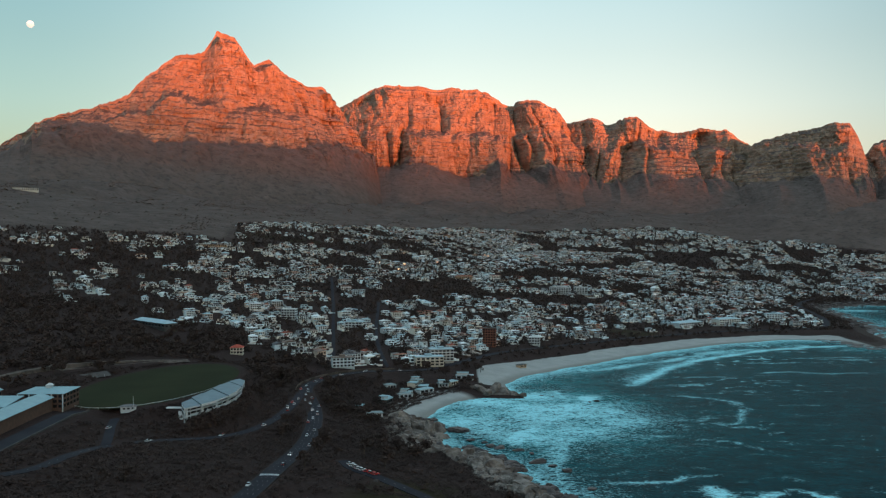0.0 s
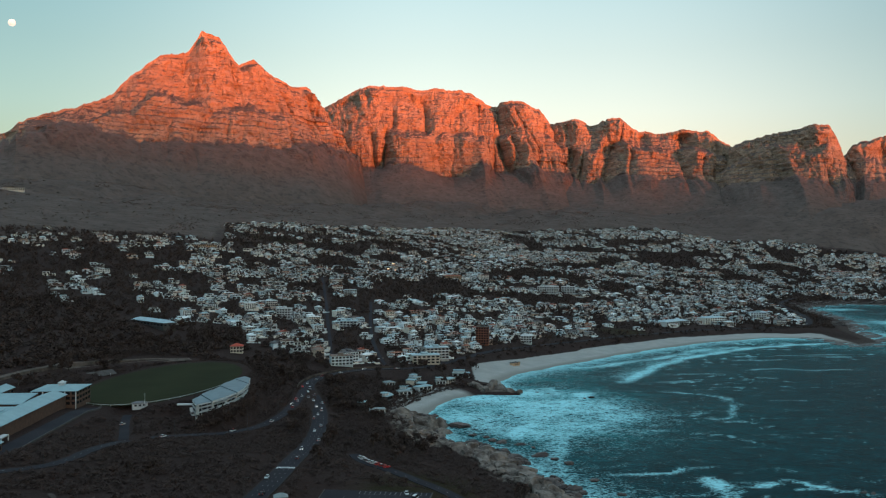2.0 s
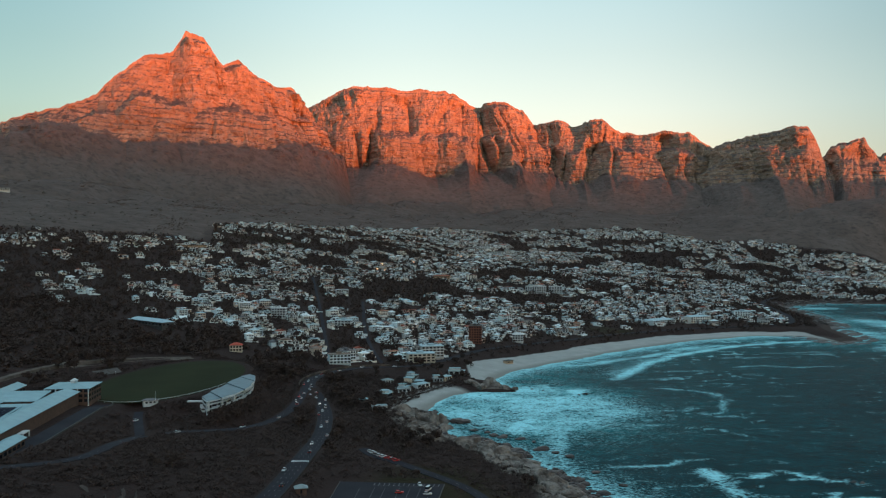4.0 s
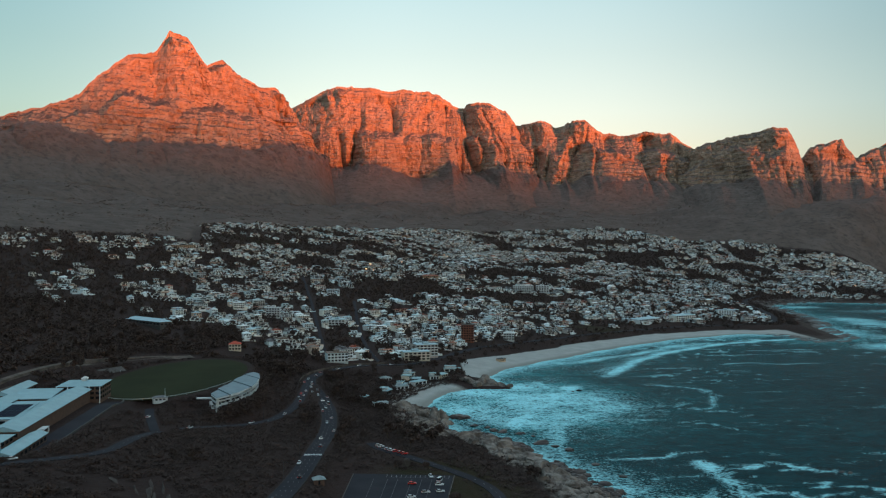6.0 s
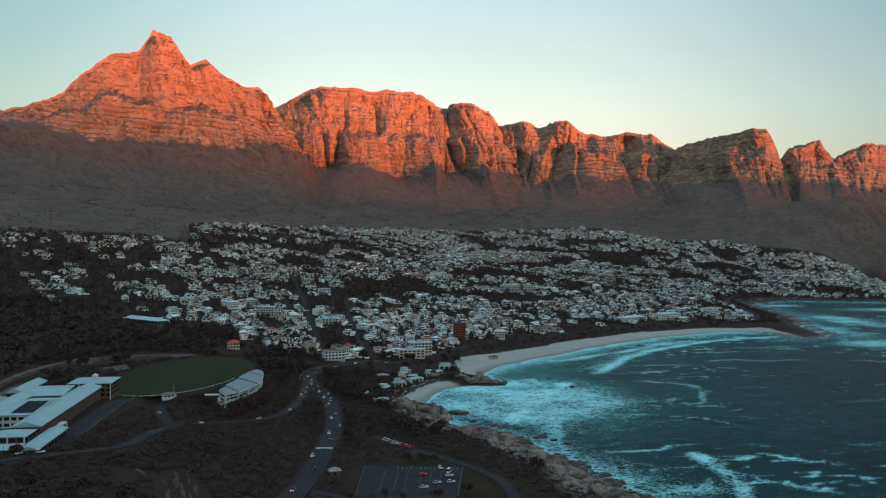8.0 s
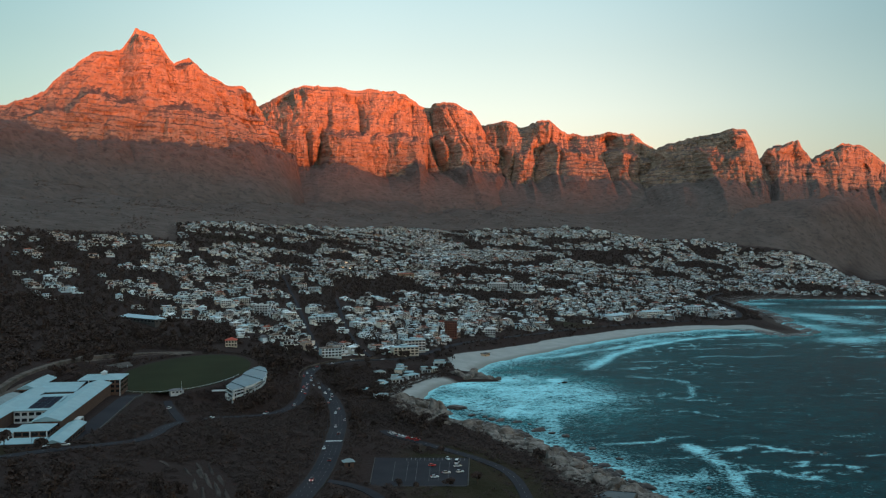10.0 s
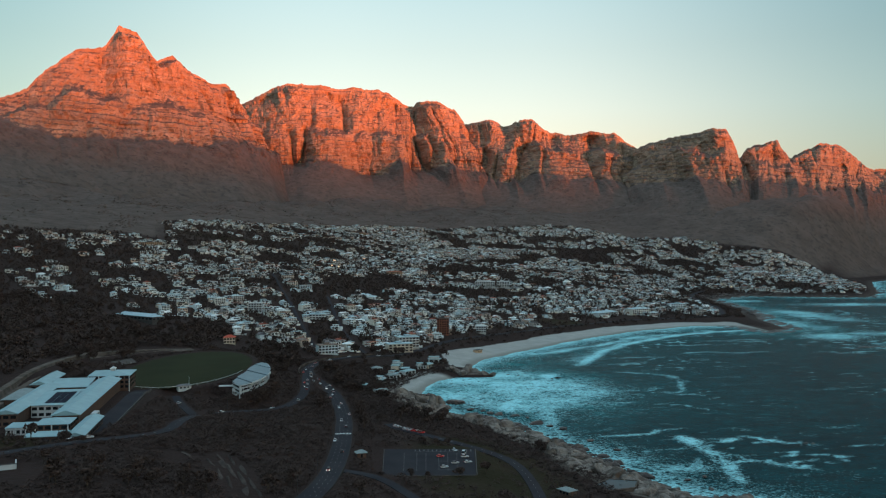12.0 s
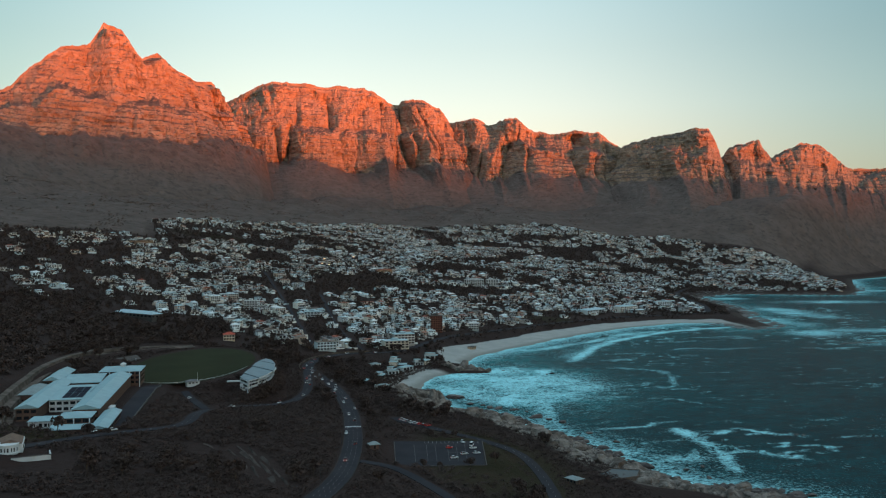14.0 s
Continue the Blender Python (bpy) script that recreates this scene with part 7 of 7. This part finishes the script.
M_head = bpy.data.materials.new("headlight_on")
M_head.use_nodes = True
_b = M_head.node_tree.nodes["Principled BSDF"]
_b.inputs["Emission Color"].default_value, _b.inputs["Emission Strength"].default_value = (1.0, 0.95, 0.85, 1), 3.0
M_tail = bpy.data.materials.new("tail_light_on")
M_tail.use_nodes = True
_b = M_tail.node_tree.nodes["Principled BSDF"]
_b.inputs["Base Color"].default_value = (0.4, 0.02, 0.02, 1)
_b.inputs["Emission Color"].default_value, _b.inputs["Emission Strength"].default_value = (1.0, 0.05, 0.03, 1), 0.3


def car(label, van=False, lights=False, paint=None):
    root = holder("car")
    L_, W_, H_ = (5.2, 2.0, 2.2) if van else (4.4, 1.8, 1.45)
    prof = [(-L_ / 2, 0.45), (-L_ / 2, 0.85), (-L_ / 2 + 0.2, 0.95), (L_ / 2 - 1.0, 0.9), (L_ / 2 - 0.1, 0.72), (L_ / 2, 0.45), (L_ / 2 - 0.3, 0.28), (-L_ / 2 + 0.2, 0.28)]
    k = len(prof)
    v = [(x, s * W_ / 2, z) for s in (-1, 1) for x, z in prof]
    Shape().add(v, [tuple(range(k)), tuple(range(2 * k - 1, k - 1, -1))] + [(i, k + i, k + (i + 1) % k, (i + 1) % k) for i in range(k)]).out("body", paint or M_car, root)
    front = L_ / 2 - (0.7 if van else 1.35)
    cab = [(-L_ / 2 + 0.1, 0.93), (-L_ / 2 + (0.15 if van else 0.7), H_), (front - (0.5 if van else 0.85), H_), (front, 0.9)]
    v = [(x, s * (W_ / 2 - 0.1 - (0.12 if z > 1 else 0)), z) for s in (-1, 1) for x, z in cab]
    Shape().add(v, [(0, 1, 2, 3), (7, 6, 5, 4), (0, 4, 5, 1), (1, 5, 6, 2), (2, 6, 7, 3)]).out("glasshouse", M_glass, root)
    Shape().add([(x, s * (W_ / 2 - 0.24), H_ + dz) for dz in (0.005, 0.05) for x, s in ((cab[1][0], -1), (cab[2][0], -1), (cab[2][0], 1), (cab[1][0], 1))], BOX_F).out("roof_panel", paint or M_car, root)
    wheel = None
    for x in (-L_ / 2 + 0.85, L_ / 2 - 0.85):
        for s in (-1, 1):
            if wheel is None:
                sh = Shape().cyl(0, 0, -0.11, 0.11, 0.33, n=10)
                sh.v = [(a_, c_, b_) for a_, b_, c_ in sh.v]
                ob = sh.out("wheel", M_rubber, root)
                wheel = ob.data
                sh = Shape().cyl(0, 0, -0.13, 0.13, 0.2, n=8)
                sh.v = [(a_, c_, b_) for a_, b_, c_ in sh.v]
                rim_ob = sh.out("rim", M_metal, ob)
                rim = rim_ob.data
            else:
                ob = new("wheel", wheel)
                ob.parent = root
                new("rim", rim).parent = ob
            ob.location = (x, s * (W_ / 2 - 0.06), 0.33)
    for s in (-1, 1):
        Shape().box(L_ / 2 - 0.08, L_ / 2 + 0.02, s * W_ * 0.36 - 0.18, s * W_ * 0.36 + 0.18, 0.55, 0.74).out("headlight", M_head if lights else M_white, root)
        Shape().box(-L_ / 2 - 0.02, -L_ / 2 + 0.05, s * W_ * 0.38 - 0.14, s * W_ * 0.38 + 0.14, 0.62, 0.85).out("tail_light", M_tail, root)
    return tagged(root, label, "car", "cars by the road")


CARS = [car("small car on the asphalt"), car("small car with its lights on", lights=True), car("white van on the asphalt", True, paint=M_white), car("white car on the asphalt", paint=M_white), car("red car on the asphalt", paint=material("red_car_paint", (0.42, 0.03, 0.03), 0.3, 0.05))]
placed = set()
def park_car(which, x, y, z, turn):
    if which in placed:
        copy_thing(CARS[which], pose(x, y, z, 0, 0, turn))
    else:
        placed.add(which)
        CARS[which].matrix_world = pose(x, y, z, 0, 0, turn)
line, hw = LINES["main_road"]
for dist, off, which in ((150, 1.6, 1), (198, -1.6, 0), (232, 4.4, 3), (283, -1.6, 0), (318, 1.7, 1), (352, -4.5, 3), (386, 1.7, 3), (404, -1.6, 1), (432, 4.6, 0), (446, 1.6, 3), (462, -1.6, 2), (478, 1.6, 1), (492, -4.5, 3), (503, 1.6, 3), (516, 4.5, 0), (524, -1.6, 1), (538, 1.6, 3), (551, -1.7, 2), (560, 4.4, 4), (574, 1.6, 3), (592, -1.6, 1), (612, 1.7, 0), (640, -1.6, 3), (676, 1.6, 1), (712, -1.6, 3), (760, 1.7, 0)):
    x, y, z, a = along(line, dist)
    park_car(which, x - math.sin(radians(a)) * off, y + math.cos(radians(a)) * off, z + 0.12, a + (0 if off < 0 else 180))
line2, _hw = LINES["lower_road"]
for dist, off, which in ((30, 1.4, 3), (44, -1.4, 4), (52, 1.4, 3), (66, -1.4, 1), (80, 1.5, 0), (142, 1.5, 3), (190, -1.5, 0), (246, 1.5, 3)):
    x, y, z, a = along(line2, dist)
    park_car(which, x - math.sin(radians(a)) * off, y + math.cos(radians(a)) * off, z + 0.12, a + (0 if off < 0 else 180))
line3, _hw = LINES["cove_road"]
for k in range(8):
    x, y, z, a = along(line3, 10 + k * 3.6)
    park_car((3, 3, 0, 3, 3, 4, 0, 4)[k], x + math.sin(radians(a)) * -1.6, y + math.cos(radians(a)) * 1.6, z + 0.12, a + 78)
for u, v_, t, which in ((0.66, 0.27, 10, 3), (0.62, 0.68, 5, 4), (0.78, 0.93, -80, 3), (0.88, 0.80, 70, 2), (0.89, 0.66, 5, 3), (0.92, 0.45, 8, 3), (0.78, 0.42, 8, 0)):
    x, y = park_xy(u, v_)
    park_car(which, x, y, 16.2, t)
for x, y, t, which in ((-222, 366, 20, 3), (-230, 362, 60, 2), (-204, 530, 80, 3), (-246, 372, 10, 0)):
    park_car(which, x, y, ground_at(x, y) + 0.3, t)

lamp = holder("street_lamp")
Shape().cyl(0, 0, -0.5, 8.6, 0.11, 0.07, 8).out("pole", M_pole, lamp)
Shape().box(0.0, 1.9, -0.05, 0.05, 8.45, 8.56).out("arm", M_pole, lamp)
Shape().box(1.6, 2.4, -0.16, 0.16, 8.32, 8.5).out("lamp_head", M_pole, lamp)
tagged(lamp, "grey steel street lamp with a short arm", "street lamp", "street lamps")
first = True
for ln, h_, gap, side in ((line, hw, 52, 1), (line2, 3.8, 64, -1)):
    for dist in np.arange(40, 720 if side == 1 else 500, gap):
        x, y, z, a = along(ln, dist)
        o = side * (h_ + 1.1)
        m = pose(x - math.sin(radians(a)) * o, y + math.cos(radians(a)) * o, z, 0, 0, a - 90 * side)
        if first:
            lamp.matrix_world = m
            first = False
        else:
            copy_thing(lamp, m)

palm = holder("palm_tree")
Shape().cyl(0, 0, -0.5, 8.0, 0.28, 0.18, 7).out("trunk", M_bark, palm)
sh = Shape()
for k in range(16):
    a, droop = k * 2.4, 0.4 + 0.5 * ((k * 7) % 5) / 5
    c_, s_ = math.cos(a), math.sin(a)
    for j in range(4):
        r0, r1 = j * 0.8, (j + 1) * 0.8
        z0, z1 = 8 + 0.7 * r0 - droop * r0 ** 2 * 0.32, 8 + 0.7 * r1 - droop * r1 ** 2 * 0.32
        w0, w1 = 0.42 * (1 - j / 4.6), 0.42 * (1 - (j + 1) / 4.6)
        sh.add([(c_ * r0 - s_ * w0, s_ * r0 + c_ * w0, z0 - 0.12), (c_ * r0, s_ * r0, z0), (c_ * r0 + s_ * w0, s_ * r0 - c_ * w0, z0 - 0.12),
                (c_ * r1 - s_ * w1, s_ * r1 + c_ * w1, z1 - 0.12), (c_ * r1, s_ * r1, z1), (c_ * r1 + s_ * w1, s_ * r1 - c_ * w1, z1 - 0.12)], [(0, 1, 4, 3), (1, 2, 5, 4)])
sh.out("crown", M_leaf, palm)
tagged(palm, "tall palm tree behind the beach", "palm tree", "palm trees behind the beach")
for k in range(26):
    x, y, z, a = along(line, 905 + k * 15 + 5 * math.sin(k * 3))
    o = -9 + 2 * math.sin(k * 5)
    m = pose(x - math.sin(radians(a)) * o, y + math.cos(radians(a)) * o, ground_at(x - math.sin(radians(a)) * o, y + math.cos(radians(a)) * o), 0, 0, k * 50)
    if k == 0:
        palm.matrix_world = m
    else:
        copy_thing(palm, m @ Matrix.Scale(0.85 + 0.3 * ((k * 3) % 7) / 7, 4))
